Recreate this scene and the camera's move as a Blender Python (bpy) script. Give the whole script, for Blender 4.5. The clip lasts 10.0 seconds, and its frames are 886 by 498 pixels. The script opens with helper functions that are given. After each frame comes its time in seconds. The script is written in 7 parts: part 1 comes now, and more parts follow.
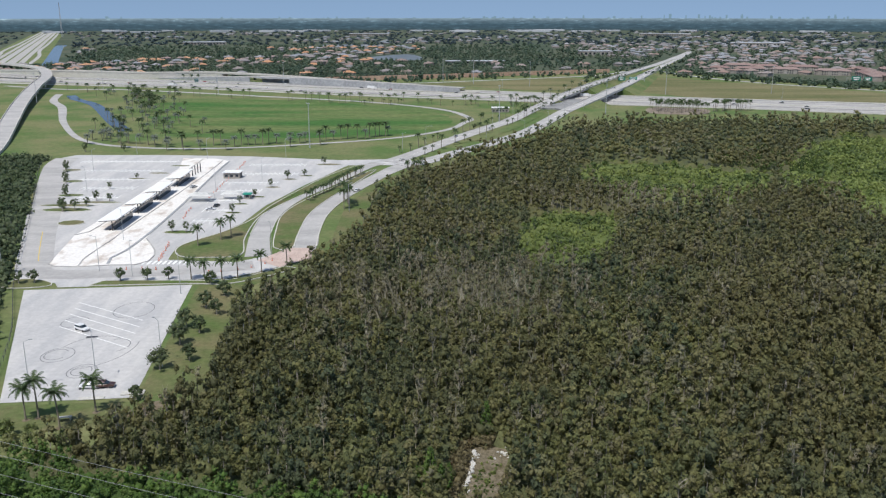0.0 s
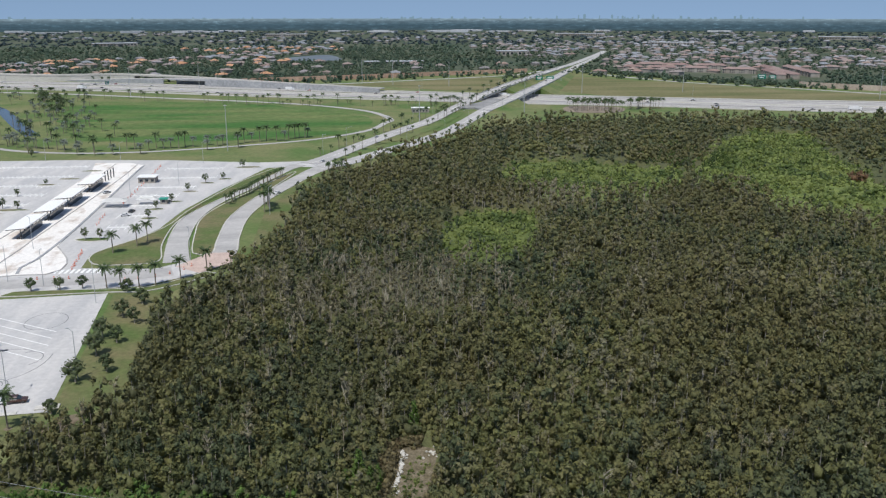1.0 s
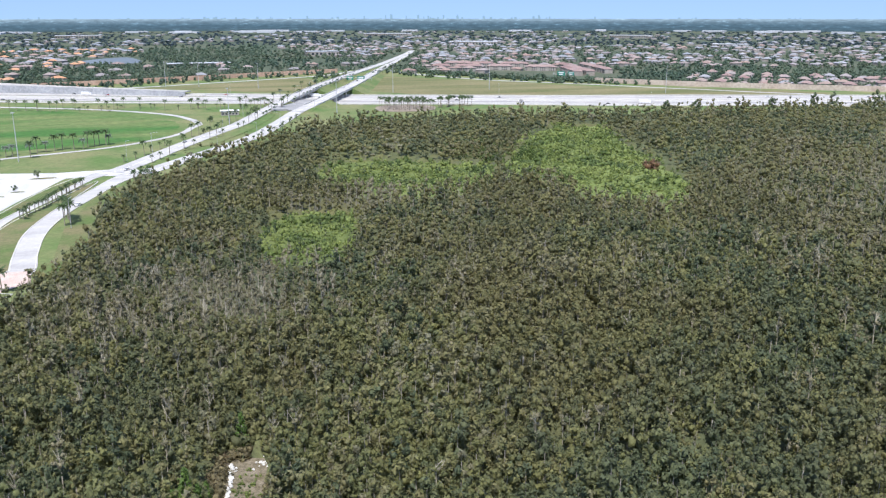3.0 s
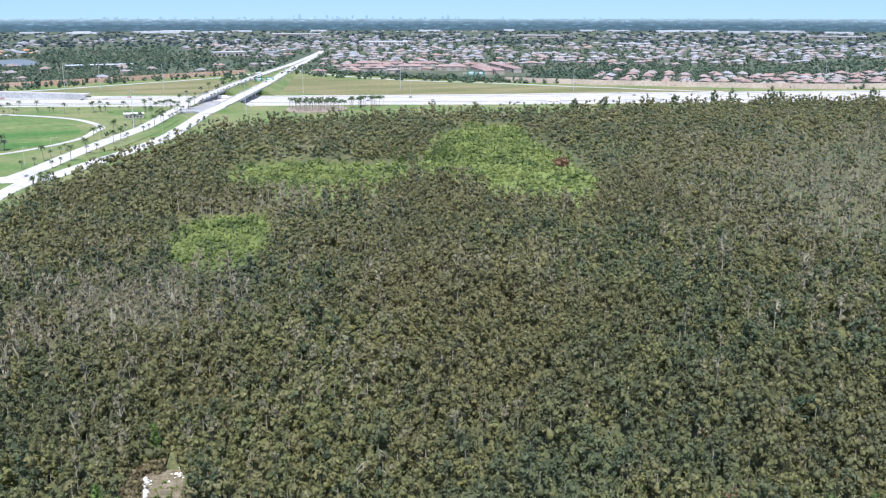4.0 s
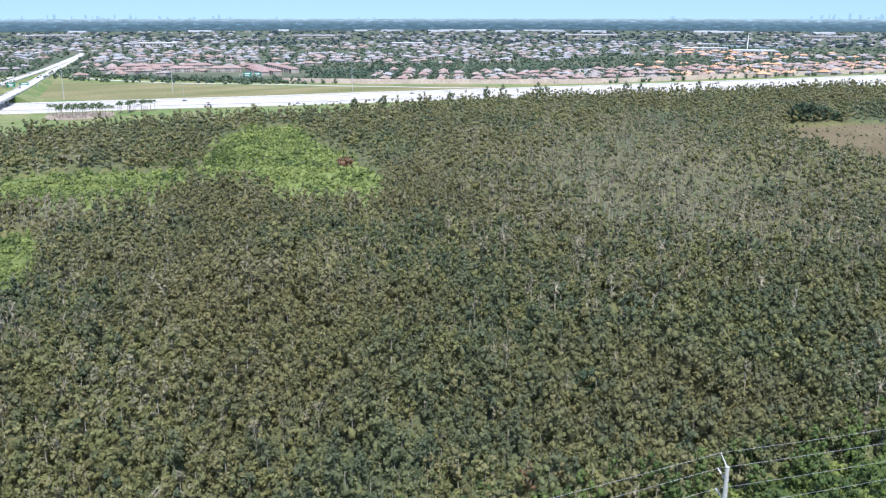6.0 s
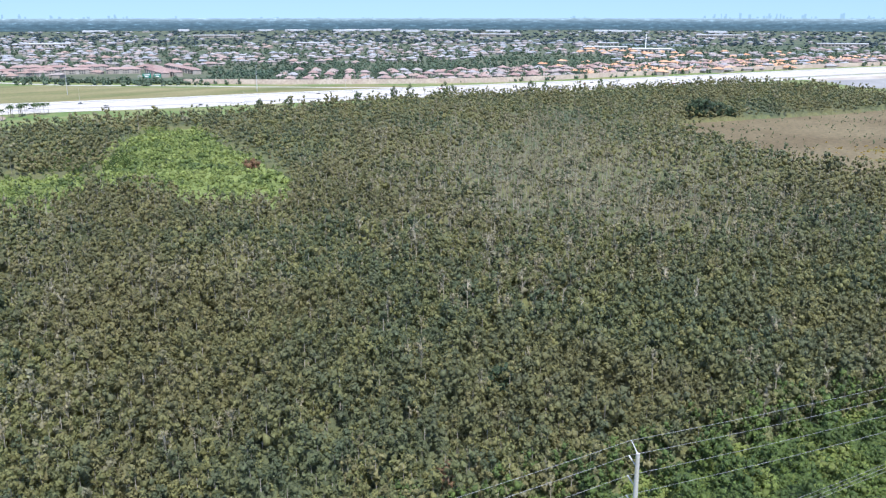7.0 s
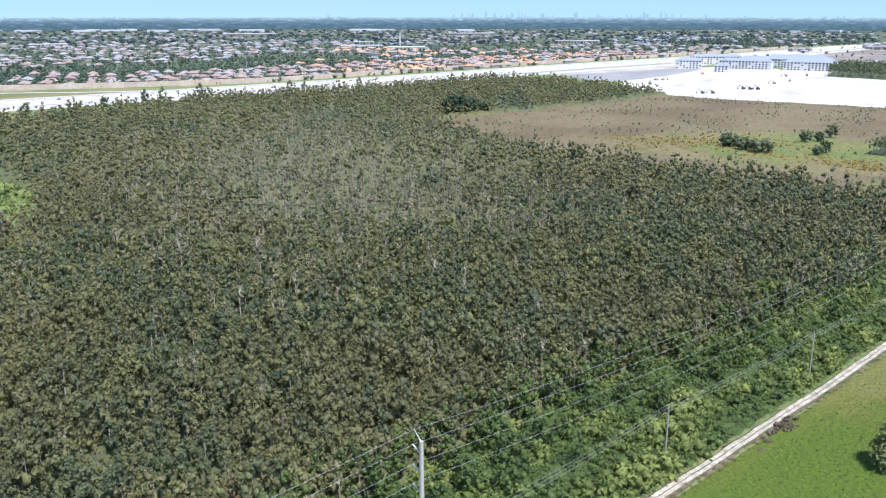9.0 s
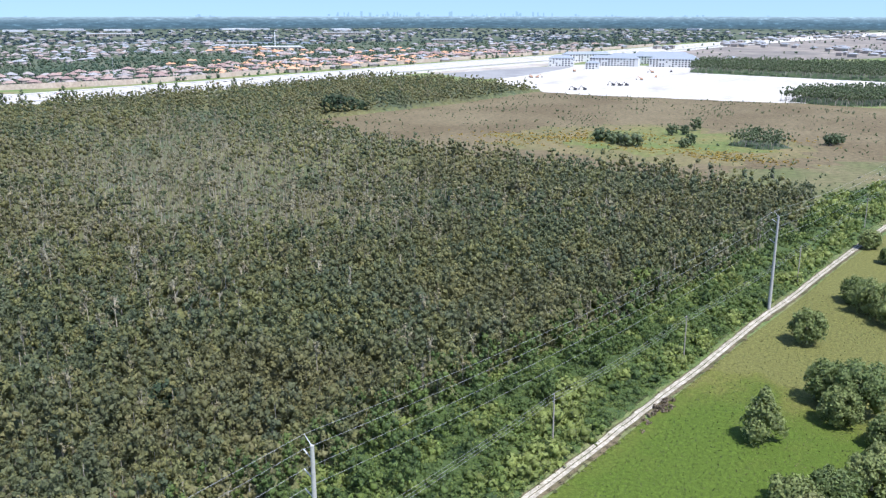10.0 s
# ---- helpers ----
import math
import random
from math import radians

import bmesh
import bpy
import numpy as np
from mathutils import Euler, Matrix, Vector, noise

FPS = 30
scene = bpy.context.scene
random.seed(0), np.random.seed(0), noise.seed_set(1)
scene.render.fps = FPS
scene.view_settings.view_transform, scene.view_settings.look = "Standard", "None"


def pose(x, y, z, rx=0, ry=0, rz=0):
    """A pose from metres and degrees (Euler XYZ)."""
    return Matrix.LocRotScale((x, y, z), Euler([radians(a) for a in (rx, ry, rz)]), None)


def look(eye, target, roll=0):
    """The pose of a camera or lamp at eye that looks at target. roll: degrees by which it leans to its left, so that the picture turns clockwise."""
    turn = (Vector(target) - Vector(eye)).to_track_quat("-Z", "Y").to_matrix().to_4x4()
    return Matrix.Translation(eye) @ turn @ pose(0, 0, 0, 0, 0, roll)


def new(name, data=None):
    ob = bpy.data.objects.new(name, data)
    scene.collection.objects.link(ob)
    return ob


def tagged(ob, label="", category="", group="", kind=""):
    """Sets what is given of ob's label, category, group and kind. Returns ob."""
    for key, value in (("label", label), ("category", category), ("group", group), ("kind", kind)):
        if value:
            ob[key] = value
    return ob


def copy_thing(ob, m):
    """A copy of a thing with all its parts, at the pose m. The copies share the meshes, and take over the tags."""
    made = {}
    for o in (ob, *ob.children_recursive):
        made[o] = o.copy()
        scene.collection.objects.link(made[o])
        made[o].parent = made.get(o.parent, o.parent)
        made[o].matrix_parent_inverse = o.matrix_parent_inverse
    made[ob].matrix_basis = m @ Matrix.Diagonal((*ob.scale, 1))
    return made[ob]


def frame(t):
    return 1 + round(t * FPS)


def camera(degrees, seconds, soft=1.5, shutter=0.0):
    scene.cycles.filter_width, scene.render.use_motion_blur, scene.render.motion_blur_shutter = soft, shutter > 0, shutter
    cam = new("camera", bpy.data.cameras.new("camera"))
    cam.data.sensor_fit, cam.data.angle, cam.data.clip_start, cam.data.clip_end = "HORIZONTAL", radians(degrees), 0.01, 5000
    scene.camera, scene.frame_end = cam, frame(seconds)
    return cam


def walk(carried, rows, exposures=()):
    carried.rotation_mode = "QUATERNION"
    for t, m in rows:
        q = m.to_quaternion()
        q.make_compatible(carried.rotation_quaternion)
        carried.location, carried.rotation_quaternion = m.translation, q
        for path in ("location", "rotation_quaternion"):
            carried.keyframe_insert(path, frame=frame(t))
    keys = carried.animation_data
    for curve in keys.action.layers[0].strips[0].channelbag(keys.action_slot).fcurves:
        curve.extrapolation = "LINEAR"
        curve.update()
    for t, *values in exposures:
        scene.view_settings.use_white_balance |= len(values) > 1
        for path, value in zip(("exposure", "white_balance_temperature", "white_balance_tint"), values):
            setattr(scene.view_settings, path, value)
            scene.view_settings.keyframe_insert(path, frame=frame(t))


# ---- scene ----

# ---------------------------------------------------------------- camera
cam = camera(54.4, 10.0, soft=1.25)
EYE = 90.0
PAN = [
    (0.0, 0.0, -15.31), (0.5, -2.60, -15.30), (1.0, -5.27, -15.29), (1.5, -7.66, -15.28), (2.0, -11.18, -15.28),
    (2.5, -14.54, -15.28), (4.0, -23.40, -15.28), (4.5, -26.64, -15.27), (5.0, -30.81, -15.26), (5.5, -34.58, -15.27),
    (7.0, -43.91, -15.31), (7.5, -47.33, -15.33), (8.0, -51.20, -15.34), (8.5, -55.53, -15.34), (9.0, -59.58, -15.36),
    (9.5, -63.42, -15.39), (10.0, -67.54, -15.42),
]
EXPOSURES = [(0, 0.05, 6550, 9), (1, 0.0, 6550, 9), (2, 0.32, 6450, 11), (2.7, 0.70, 6300, 13), (4, 1.04, 6080, 13), (5.5, 1.12, 6050, 13), (10, 1.10, 6020, 13)]
walk(cam, [(t, pose(0, 0, EYE, 90 + pitch, 0, yaw)) for t, yaw, pitch in PAN], EXPOSURES)

# ---------------------------------------------------------------- light
SUN_EL = 62.0
SHADE = Vector((0.45, 0.89, 0)).normalized()          # the way shadows fall
sun_from = Vector((-SHADE.x * math.cos(radians(SUN_EL)), -SHADE.y * math.cos(radians(SUN_EL)), math.sin(radians(SUN_EL))))
world = bpy.data.worlds.new("sky")
scene.world = world
world.use_nodes = True
wn = world.node_tree.nodes
sky = wn.new("ShaderNodeTexSky")
sky.sky_type = "NISHITA"
sky.sun_disc = False
sky.sun_elevation = radians(SUN_EL)
sky.sun_rotation = math.atan2(sun_from.x, sun_from.y)
sky.air_density = 1.0
sky.dust_density = 0.4
sky.ozone_density = 0.4
wn["Background"].inputs["Strength"].default_value = 0.12
# sky lookup raised a little, so the horizon takes the bluer colours from above it
wtc, lift, unit = wn.new("ShaderNodeTexCoord"), wn.new("ShaderNodeVectorMath"), wn.new("ShaderNodeVectorMath")
lift.inputs[1].default_value = (0, 0, 0.27)
unit.operation = "NORMALIZE"
world.node_tree.links.new(wtc.outputs["Generated"], lift.inputs[0])
world.node_tree.links.new(lift.outputs[0], unit.inputs[0])
world.node_tree.links.new(unit.outputs[0], sky.inputs["Vector"])
world.node_tree.links.new(sky.outputs[0], wn["Background"].inputs["Color"])
sun = new("sun", bpy.data.lights.new("sun", "SUN"))
sun.data.energy, sun.data.angle, sun.data.color = 3.7, radians(0.55), (1.0, 0.97, 0.92)
sun.matrix_world = look(sun_from * 300, (0, 0, 0))

# ---------------------------------------------------------------- materials


def nodes_of(name):
    m = bpy.data.materials.new(name)
    m.use_nodes = True
    nt = m.node_tree
    return m, nt, nt.nodes["Principled BSDF"]


def noise_node(nt, scale, detail=4, rough=0.6, stretch=None):
    tc = nt.nodes.new("ShaderNodeTexCoord")
    n = nt.nodes.new("ShaderNodeTexNoise")
    n.inputs["Scale"].default_value = scale
    n.inputs["Detail"].default_value = detail
    n.inputs["Roughness"].default_value = rough
    if stretch:
        mp = nt.nodes.new("ShaderNodeMapping")
        mp.inputs["Scale"].default_value = stretch[:3]
        if len(stretch) > 3:
            mp.inputs["Rotation"].default_value = (0, 0, radians(stretch[3]))
        nt.links.new(tc.outputs["Object"], mp.inputs[0])
        nt.links.new(mp.outputs[0], n.inputs["Vector"])
    else:
        nt.links.new(tc.outputs["Object"], n.inputs["Vector"])
    return n.outputs["Fac"]


def ramp(nt, fac, stops):
    r = nt.nodes.new("ShaderNodeValToRGB")
    e = r.color_ramp.elements
    while len(e) < len(stops):
        e.new(0.5)
    for el, (p, c) in zip(e, stops):
        el.position, el.color = p, (*c, 1)
    nt.links.new(fac, r.inputs[0])
    return r.outputs[0]


def mixed(nt, fac, a, b, blend="MIX"):
    m = nt.nodes.new("ShaderNodeMix")
    m.data_type, m.blend_type = "RGBA", blend
    for sock, v in ((m.inputs[0], fac), (m.inputs[6], a), (m.inputs[7], b)):
        if hasattr(v, "default_value"):
            nt.links.new(v, sock)
        elif isinstance(v, (int, float)):
            sock.default_value = v
        else:
            sock.default_value = (*v, 1)
    return m.outputs[2]


def bumped(nt, bsdf, fac, strength, distance):
    b = nt.nodes.new("ShaderNodeBump")
    b.inputs["Strength"].default_value, b.inputs["Distance"].default_value = strength, distance
    nt.links.new(fac, b.inputs["Height"])
    nt.links.new(b.outputs[0], bsdf.inputs["Normal"])


def surface(name, c1, c2, big=0.02, fine=1.5, rough=0.85, bump=0.0, metal=0.0, speck=0.25, stretch=None, spread=(0.38, 0.62)):
    """Two colours in patches of 1/big metres, broken by a fine grain."""
    m, nt, b = nodes_of(name)
    base = ramp(nt, noise_node(nt, big, 5, 0.6, stretch), [(spread[0], c1), (spread[1], c2)])
    grain = noise_node(nt, fine, 3, 0.7)
    shade = ramp(nt, grain, [(0.3, (1 - speck,) * 3), (0.7, (1 + speck * 0.5,) * 3)])
    nt.links.new(mixed(nt, 1.0, base, shade, "MULTIPLY"), b.inputs["Base Color"])
    b.inputs["Roughness"].default_value, b.inputs["Metallic"].default_value = rough, metal
    b.inputs["Specular IOR Level"].default_value = 0.25
    if bump:
        bumped(nt, b, grain, bump, 0.3)
    return m


def foliage(name, stops, big=0.012, vary=0.5, rough=0.6, patch=None, sprigs=2.6):
    """Leaves: each tree's own tint, a slow drift over the land, and a change from leaf clump to leaf clump."""
    m, nt, b = nodes_of(name)
    at = nt.nodes.new("ShaderNodeAttribute")
    at.attribute_name = "tint"
    col = ramp(nt, at.outputs["Fac"], stops)
    if patch:
        col = mixed(nt, ramp(nt, noise_node(nt, big, 3, 0.5), [(0.42, (0, 0, 0)), (0.62, (1, 1, 1))]), col, mixed(nt, 0.6, col, patch))
    geo = nt.nodes.new("ShaderNodeNewGeometry")
    isle = ramp(nt, geo.outputs["Random Per Island"], [(0, (1 - vary,) * 3), (1, (1 + vary,) * 3)])
    col = mixed(nt, 1.0, col, isle, "MULTIPLY")
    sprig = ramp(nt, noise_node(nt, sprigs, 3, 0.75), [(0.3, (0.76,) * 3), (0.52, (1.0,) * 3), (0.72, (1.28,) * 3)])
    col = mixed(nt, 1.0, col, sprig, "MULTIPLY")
    nt.links.new(col, b.inputs["Base Color"])
    b.inputs["Roughness"].default_value = rough
    b.inputs["Specular IOR Level"].default_value = 0.4
    b.inputs["Sheen Weight"].default_value = 0.06
    b.inputs["Sheen Roughness"].default_value = 0.6
    thin, both = nt.nodes.new("ShaderNodeBsdfTranslucent"), nt.nodes.new("ShaderNodeMixShader")
    nt.links.new(col, thin.inputs[0])
    both.inputs[0].default_value = 0.42
    relief = nt.nodes.new("ShaderNodeBump")
    relief.inputs["Strength"].default_value, relief.inputs["Distance"].default_value = 0.7, 0.8 / sprigs
    nt.links.new(noise_node(nt, sprigs * 0.8, 4, 0.72), relief.inputs["Height"])
    nt.links.new(relief.outputs[0], b.inputs["Normal"])
    nt.links.new(relief.outputs[0], thin.inputs["Normal"])
    nt.links.new(b.outputs[0], both.inputs[1])
    nt.links.new(thin.outputs[0], both.inputs[2])
    nt.links.new(both.outputs[0], nt.nodes["Material Output"].inputs[0])
    return m


def plain(name, c, rough=0.5, metal=0.0, vary=0.12, scale=3.0):
    m, nt, b = nodes_of(name)
    n = ramp(nt, noise_node(nt, scale, 4), [(0.3, tuple(v * (1 - vary) for v in c)), (0.7, tuple(v * (1 + vary) for v in c))])
    nt.links.new(n, b.inputs["Base Color"])
    b.inputs["Roughness"].default_value, b.inputs["Metallic"].default_value = rough, metal
    return m


def roof_tiles(name, stops):
    """Clay tiles, each house in a colour of its own."""
    m, nt, b = nodes_of(name)
    oi = nt.nodes.new("ShaderNodeObjectInfo")
    at = nt.nodes.new("ShaderNodeAttribute")
    at.attribute_name = "tint"
    add = nt.nodes.new("ShaderNodeMath")
    nt.links.new(oi.outputs["Random"], add.inputs[0])
    nt.links.new(at.outputs["Fac"], add.inputs[1])
    fr = nt.nodes.new("ShaderNodeMath")
    fr.operation = "FRACT"
    nt.links.new(add.outputs[0], fr.inputs[0])
    col = ramp(nt, fr.outputs[0], stops)
    g = noise_node(nt, 1.2, 3)
    col = mixed(nt, 1.0, col, ramp(nt, g, [(0.3, (0.8,) * 3), (0.7, (1.1,) * 3)]), "MULTIPLY")
    nt.links.new(col, b.inputs["Base Color"])
    b.inputs["Roughness"].default_value = 0.8
    return m


GRASS = surface("verge_grass", (0.098, 0.158, 0.046), (0.190, 0.195, 0.088), 0.02, 0.3, 0.95, 0.3)
INFIELD = surface("infield_grass", (0.056, 0.140, 0.030), (0.150, 0.185, 0.066), 0.014, 0.15, 0.95, 0.3, stretch=(0.5, 1.9, 1), speck=0.35)
FIELD = surface("dry_field_grass", (0.125, 0.135, 0.052), (0.215, 0.190, 0.098), 0.014, 0.25, 0.95, 0.2, stretch=(0.4, 1.5, 1, 12), speck=0.3)
LAWN = surface("lawn_grass", (0.095, 0.140, 0.042), (0.175, 0.160, 0.080), 0.05, 0.6, 0.95, 0.4)
MEADOW, nt, b = nodes_of("meadow_grass")
far = nt.nodes.new("ShaderNodeVectorMath")
far.operation = "DISTANCE"
where = nt.nodes.new("ShaderNodeNewGeometry")
nt.links.new(where.outputs["Position"], far.inputs[0])
far.inputs[1].default_value = (168, 8, 0)
bend = nt.nodes.new("ShaderNodeMath")
bend.operation = "MULTIPLY_ADD"
nt.links.new(noise_node(nt, 0.05, 4, 0.6), bend.inputs[0])
bend.inputs[1].default_value = 1.0
scaled = nt.nodes.new("ShaderNodeMath")
scaled.operation = "MULTIPLY"
nt.links.new(far.outputs["Value"], scaled.inputs[0])
scaled.inputs[1].default_value = 0.01
nt.links.new(scaled.outputs[0], bend.inputs[2])
lush = ramp(nt, bend.outputs[0], [(0.66, (0.066, 0.102, 0.013)), (0.84, (0.080, 0.104, 0.017)), (0.95, (0.114, 0.118, 0.028)), (1.25, (0.122, 0.122, 0.036))])
tufts = noise_node(nt, 1.1, 4, 0.75)
lush = mixed(nt, 1.0, lush, ramp(nt, tufts, [(0.3, (0.6,) * 3), (0.55, (1.0,) * 3), (0.72, (1.5,) * 3)]), "MULTIPLY")
nt.links.new(lush, b.inputs["Base Color"])
b.inputs["Roughness"].default_value = 0.95
b.inputs["Specular IOR Level"].default_value = 0.2
bumped(nt, b, tufts, 0.6, 0.3)
PRAIRIE = surface("sawgrass_prairie", (0.115, 0.089, 0.048), (0.156, 0.127, 0.072), 0.012, 0.25, 0.95, 0.5, speck=0.4)
LITTER = surface("forest_floor", (0.0455, 0.0416, 0.026), (0.078, 0.0715, 0.039), 0.05, 0.6, 1.0)
SAND = surface("white_sand", (0.4368, 0.4181, 0.3869), (0.3120, 0.2964, 0.2746), 0.014, 0.2, 0.95, spread=(0.52, 0.72), speck=0.12, stretch=(0.6, 1.6, 1, 20))
PAD = surface("grey_gravel_pad", (0.20, 0.20, 0.205), (0.26, 0.26, 0.26), 0.02, 0.3, 0.95, speck=0.1)
ASPHALT = surface("worn_asphalt", (0.37, 0.36, 0.35), (0.47, 0.455, 0.44), 0.05, 0.5, 0.9, speck=0.12, stretch=(0.6, 1.8, 1, 15))
LOT = surface("lot_asphalt", (0.45, 0.445, 0.445), (0.55, 0.535, 0.52), 0.06, 0.6, 0.9, speck=0.12, stretch=(2.5, 0.5, 1, -8))
CONCRETE = surface("pale_concrete", (0.360, 0.349, 0.332), (0.477, 0.455, 0.428), 0.06, 0.5, 0.9, speck=0.15, stretch=(0.5, 2, 1, 0))
APRON = surface("bright_concrete", (0.56, 0.49, 0.43), (0.80, 0.77, 0.73), 0.10, 0.7, 0.9, speck=0.15, stretch=(1.2, 0.6, 1, 0), spread=(0.36, 0.5))
BARREL = plain("orange_plastic", (0.62, 0.13, 0.05), 0.5)
KERB = surface("kerb_concrete", (0.527, 0.51, 0.468), (0.595, 0.578, 0.535), 0.3, 2, 0.9)
PAINT = plain("road_paint", (0.8, 0.8, 0.78), 0.7)
YELLOW = plain("yellow_paint", (0.65, 0.48, 0.10), 0.7)
TYRE_MARK = plain("tyre_mark", (0.20, 0.20, 0.205), 0.9)
DIRT = surface("shell_track", (0.30, 0.27, 0.21), (0.47, 0.43, 0.36), 0.35, 1.5, 0.95, 0.3, speck=0.45)
BAREDIRT = surface("bare_soil", (0.1364, 0.1054, 0.0682), (0.2046, 0.1674, 0.1178), 0.15, 1.0, 0.95, 0.3)
WATER = plain("canal_water", (0.03, 0.042, 0.045), 0.08, 0, 0.3, 0.02)
LAKE = plain("lake_water", (0.13, 0.15, 0.16), 0.45, 0, 0.2, 0.02)
STEEL = plain("galvanised_steel", (0.42, 0.43, 0.44), 0.55, 0.15)
POLE_CONC = plain("spun_concrete", (0.3456, 0.3384, 0.3168), 0.8)
WOOD = plain("weathered_pole_wood", (0.30, 0.27, 0.23), 0.9)
WIRE = plain("aluminium_wire", (0.2325, 0.2362, 0.2362), 0.4, 0.3)
WHITE = plain("white_roof", (0.82, 0.82, 0.80), 0.6)
DARK = plain("dark_metal", (0.05, 0.05, 0.055), 0.5)
GLASS = plain("dark_glass", (0.03, 0.04, 0.05), 0.08)
STUCCO = surface("pale_stucco", (0.275, 0.243, 0.207), (0.352, 0.33, 0.298), 0.02, 0.4, 0.9)
TANWALL = surface("tan_sound_wall", (0.42, 0.34, 0.28), (0.50, 0.42, 0.35), 0.05, 0.4, 0.9)
PINKWALL = surface("terracotta_wall", (0.46, 0.30, 0.22), (0.55, 0.38, 0.29), 0.05, 0.4, 0.9)
GREYCONC = surface("grey_precast_panels", (0.30, 0.31, 0.32), (0.38, 0.39, 0.40), 0.05, 0.4, 0.9)
GREYWALL = plain("grey_facade", (0.42, 0.44, 0.47), 0.8)
GREYROOF = plain("grey_roof", (0.22, 0.25, 0.29), 0.8)
SIGN = plain("sign_green", (0.02, 0.28, 0.20), 0.5)
ROCK = surface("limestone", (0.52, 0.51, 0.48), (0.72, 0.70, 0.66), 0.8, 4, 0.9, 0.5)
BARK = surface("papery_bark", (0.24, 0.216, 0.18), (0.408, 0.372, 0.324), 0.5, 3, 0.95)
DEADBARK = surface("bleached_wood", (0.2788, 0.2491, 0.1882), (0.3936, 0.3616, 0.2788), 0.5, 3, 0.95)
PALMBARK = surface("palm_bark", (0.22, 0.19, 0.15), (0.32, 0.28, 0.22), 0.5, 3, 0.95)
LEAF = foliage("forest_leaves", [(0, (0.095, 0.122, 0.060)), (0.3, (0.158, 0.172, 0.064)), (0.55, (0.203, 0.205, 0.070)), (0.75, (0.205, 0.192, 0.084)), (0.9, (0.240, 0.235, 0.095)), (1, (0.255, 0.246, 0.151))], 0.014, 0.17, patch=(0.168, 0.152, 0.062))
GREYLEAF = foliage("thin_grey_crowns", [(0, (0.171, 0.161, 0.091)), (1, (0.308, 0.277, 0.164))], 0.02, 0.25)
BRUSHLEAF = foliage("brush_leaves", [(0, (0.072, 0.119, 0.031)), (0.45, (0.127, 0.183, 0.038)), (0.8, (0.182, 0.225, 0.052)), (1, (0.216, 0.259, 0.066))], 0.03, 0.25)
TREELEAF = foliage("shade_tree_leaves", [(0, (0.068, 0.105, 0.044)), (1, (0.140, 0.175, 0.084))], 0.03, 0.25, sprigs=4.0)
MEADOWLEAF = foliage("meadow_tree_leaves", [(0, (0.132, 0.178, 0.053)), (0.6, (0.210, 0.249, 0.082)), (1, (0.280, 0.294, 0.121))], 0.03, 0.25, sprigs=4.0)
VIVIDLEAF = foliage("vivid_leaves", [(0, (0.070, 0.135, 0.028)), (0.5, (0.105, 0.190, 0.034)), (1, (0.16, 0.245, 0.055))], 0.03, 0.25)
DARKLEAF = foliage("dark_leaves", [(0, (0.0418, 0.0722, 0.0342)), (1, (0.0665, 0.1045, 0.0475))], 0.03, 0.4)
PALMLEAF = foliage("palm_leaves", [(0, (0.045, 0.085, 0.03)), (1, (0.10, 0.145, 0.05))], 0.03, 0.3, sprigs=5.0)
PALMSILVER = foliage("silver_palm_leaves", [(0, (0.16, 0.19, 0.16)), (1, (0.24, 0.27, 0.23))], 0.03, 0.3)
# greens shifted towards blue: haze over the town put into the leaf colour
SUBLEAF = foliage("town_trees", [(0, (0.068, 0.117, 0.078)), (0.6, (0.107, 0.157, 0.094)), (1, (0.158, 0.192, 0.124))], 0.002, 0.25, sprigs=0.5)
# blue mixed into the leaf colour stands in for haze over the far woods
HAZED_FARLEAF = foliage("distant_woods", [(0, (0.042, 0.075, 0.088)), (1, (0.072, 0.108, 0.115))], 0.001, 0.2, sprigs=0.15)
CLEARLEAF = foliage("clearing_leaves", [(0, (0.098, 0.146, 0.037)), (0.5, (0.171, 0.226, 0.056)), (1, (0.242, 0.294, 0.081))], 0.03, 0.22)
REDLEAF = foliage("rusty_leaves", [(0, (0.2100, 0.1190, 0.0630)), (1, (0.2800, 0.1750, 0.0980))], 0.03, 0.3)
YELLOWFLOWER = foliage("yellow_bloom", [(0, (0.27, 0.18, 0.03)), (1, (0.36, 0.26, 0.03))], 0.03, 0.3)
# tile colours dulled to carry the haze between here and the town
TILES = roof_tiles("clay_roof_tiles", [(0, (0.2565, 0.1746, 0.1450)), (0.25, (0.2755, 0.2279, 0.2100)), (0.45, (0.2185, 0.2085, 0.2100)), (0.6, (0.2850, 0.2085, 0.1700)), (0.8, (0.2565, 0.2667, 0.2850)), (1, (0.2660, 0.1940, 0.1750))])
ORANGE = roof_tiles("orange_roof_tiles", [(0, (0.46, 0.24, 0.13)), (1, (0.48, 0.29, 0.18))])
PINKTILES = roof_tiles("rosy_roof_tiles", [(0, (0.22, 0.145, 0.13)), (1, (0.28, 0.205, 0.185))])
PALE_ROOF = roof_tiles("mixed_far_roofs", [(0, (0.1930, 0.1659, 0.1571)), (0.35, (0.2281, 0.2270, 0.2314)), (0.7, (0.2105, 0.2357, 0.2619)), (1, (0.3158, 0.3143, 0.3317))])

# ---------------------------------------------------------------- building helpers
rng = np.random.default_rng(7)


def part(name, bm, material, parent=None, label=""):
    me = bpy.data.meshes.new(name)
    bm.to_mesh(me)
    bm.free()
    if material:
        me.materials.append(material)
    ob = new(name, me)
    if parent:
        ob.parent = parent
    return tagged(ob, label) if label else ob


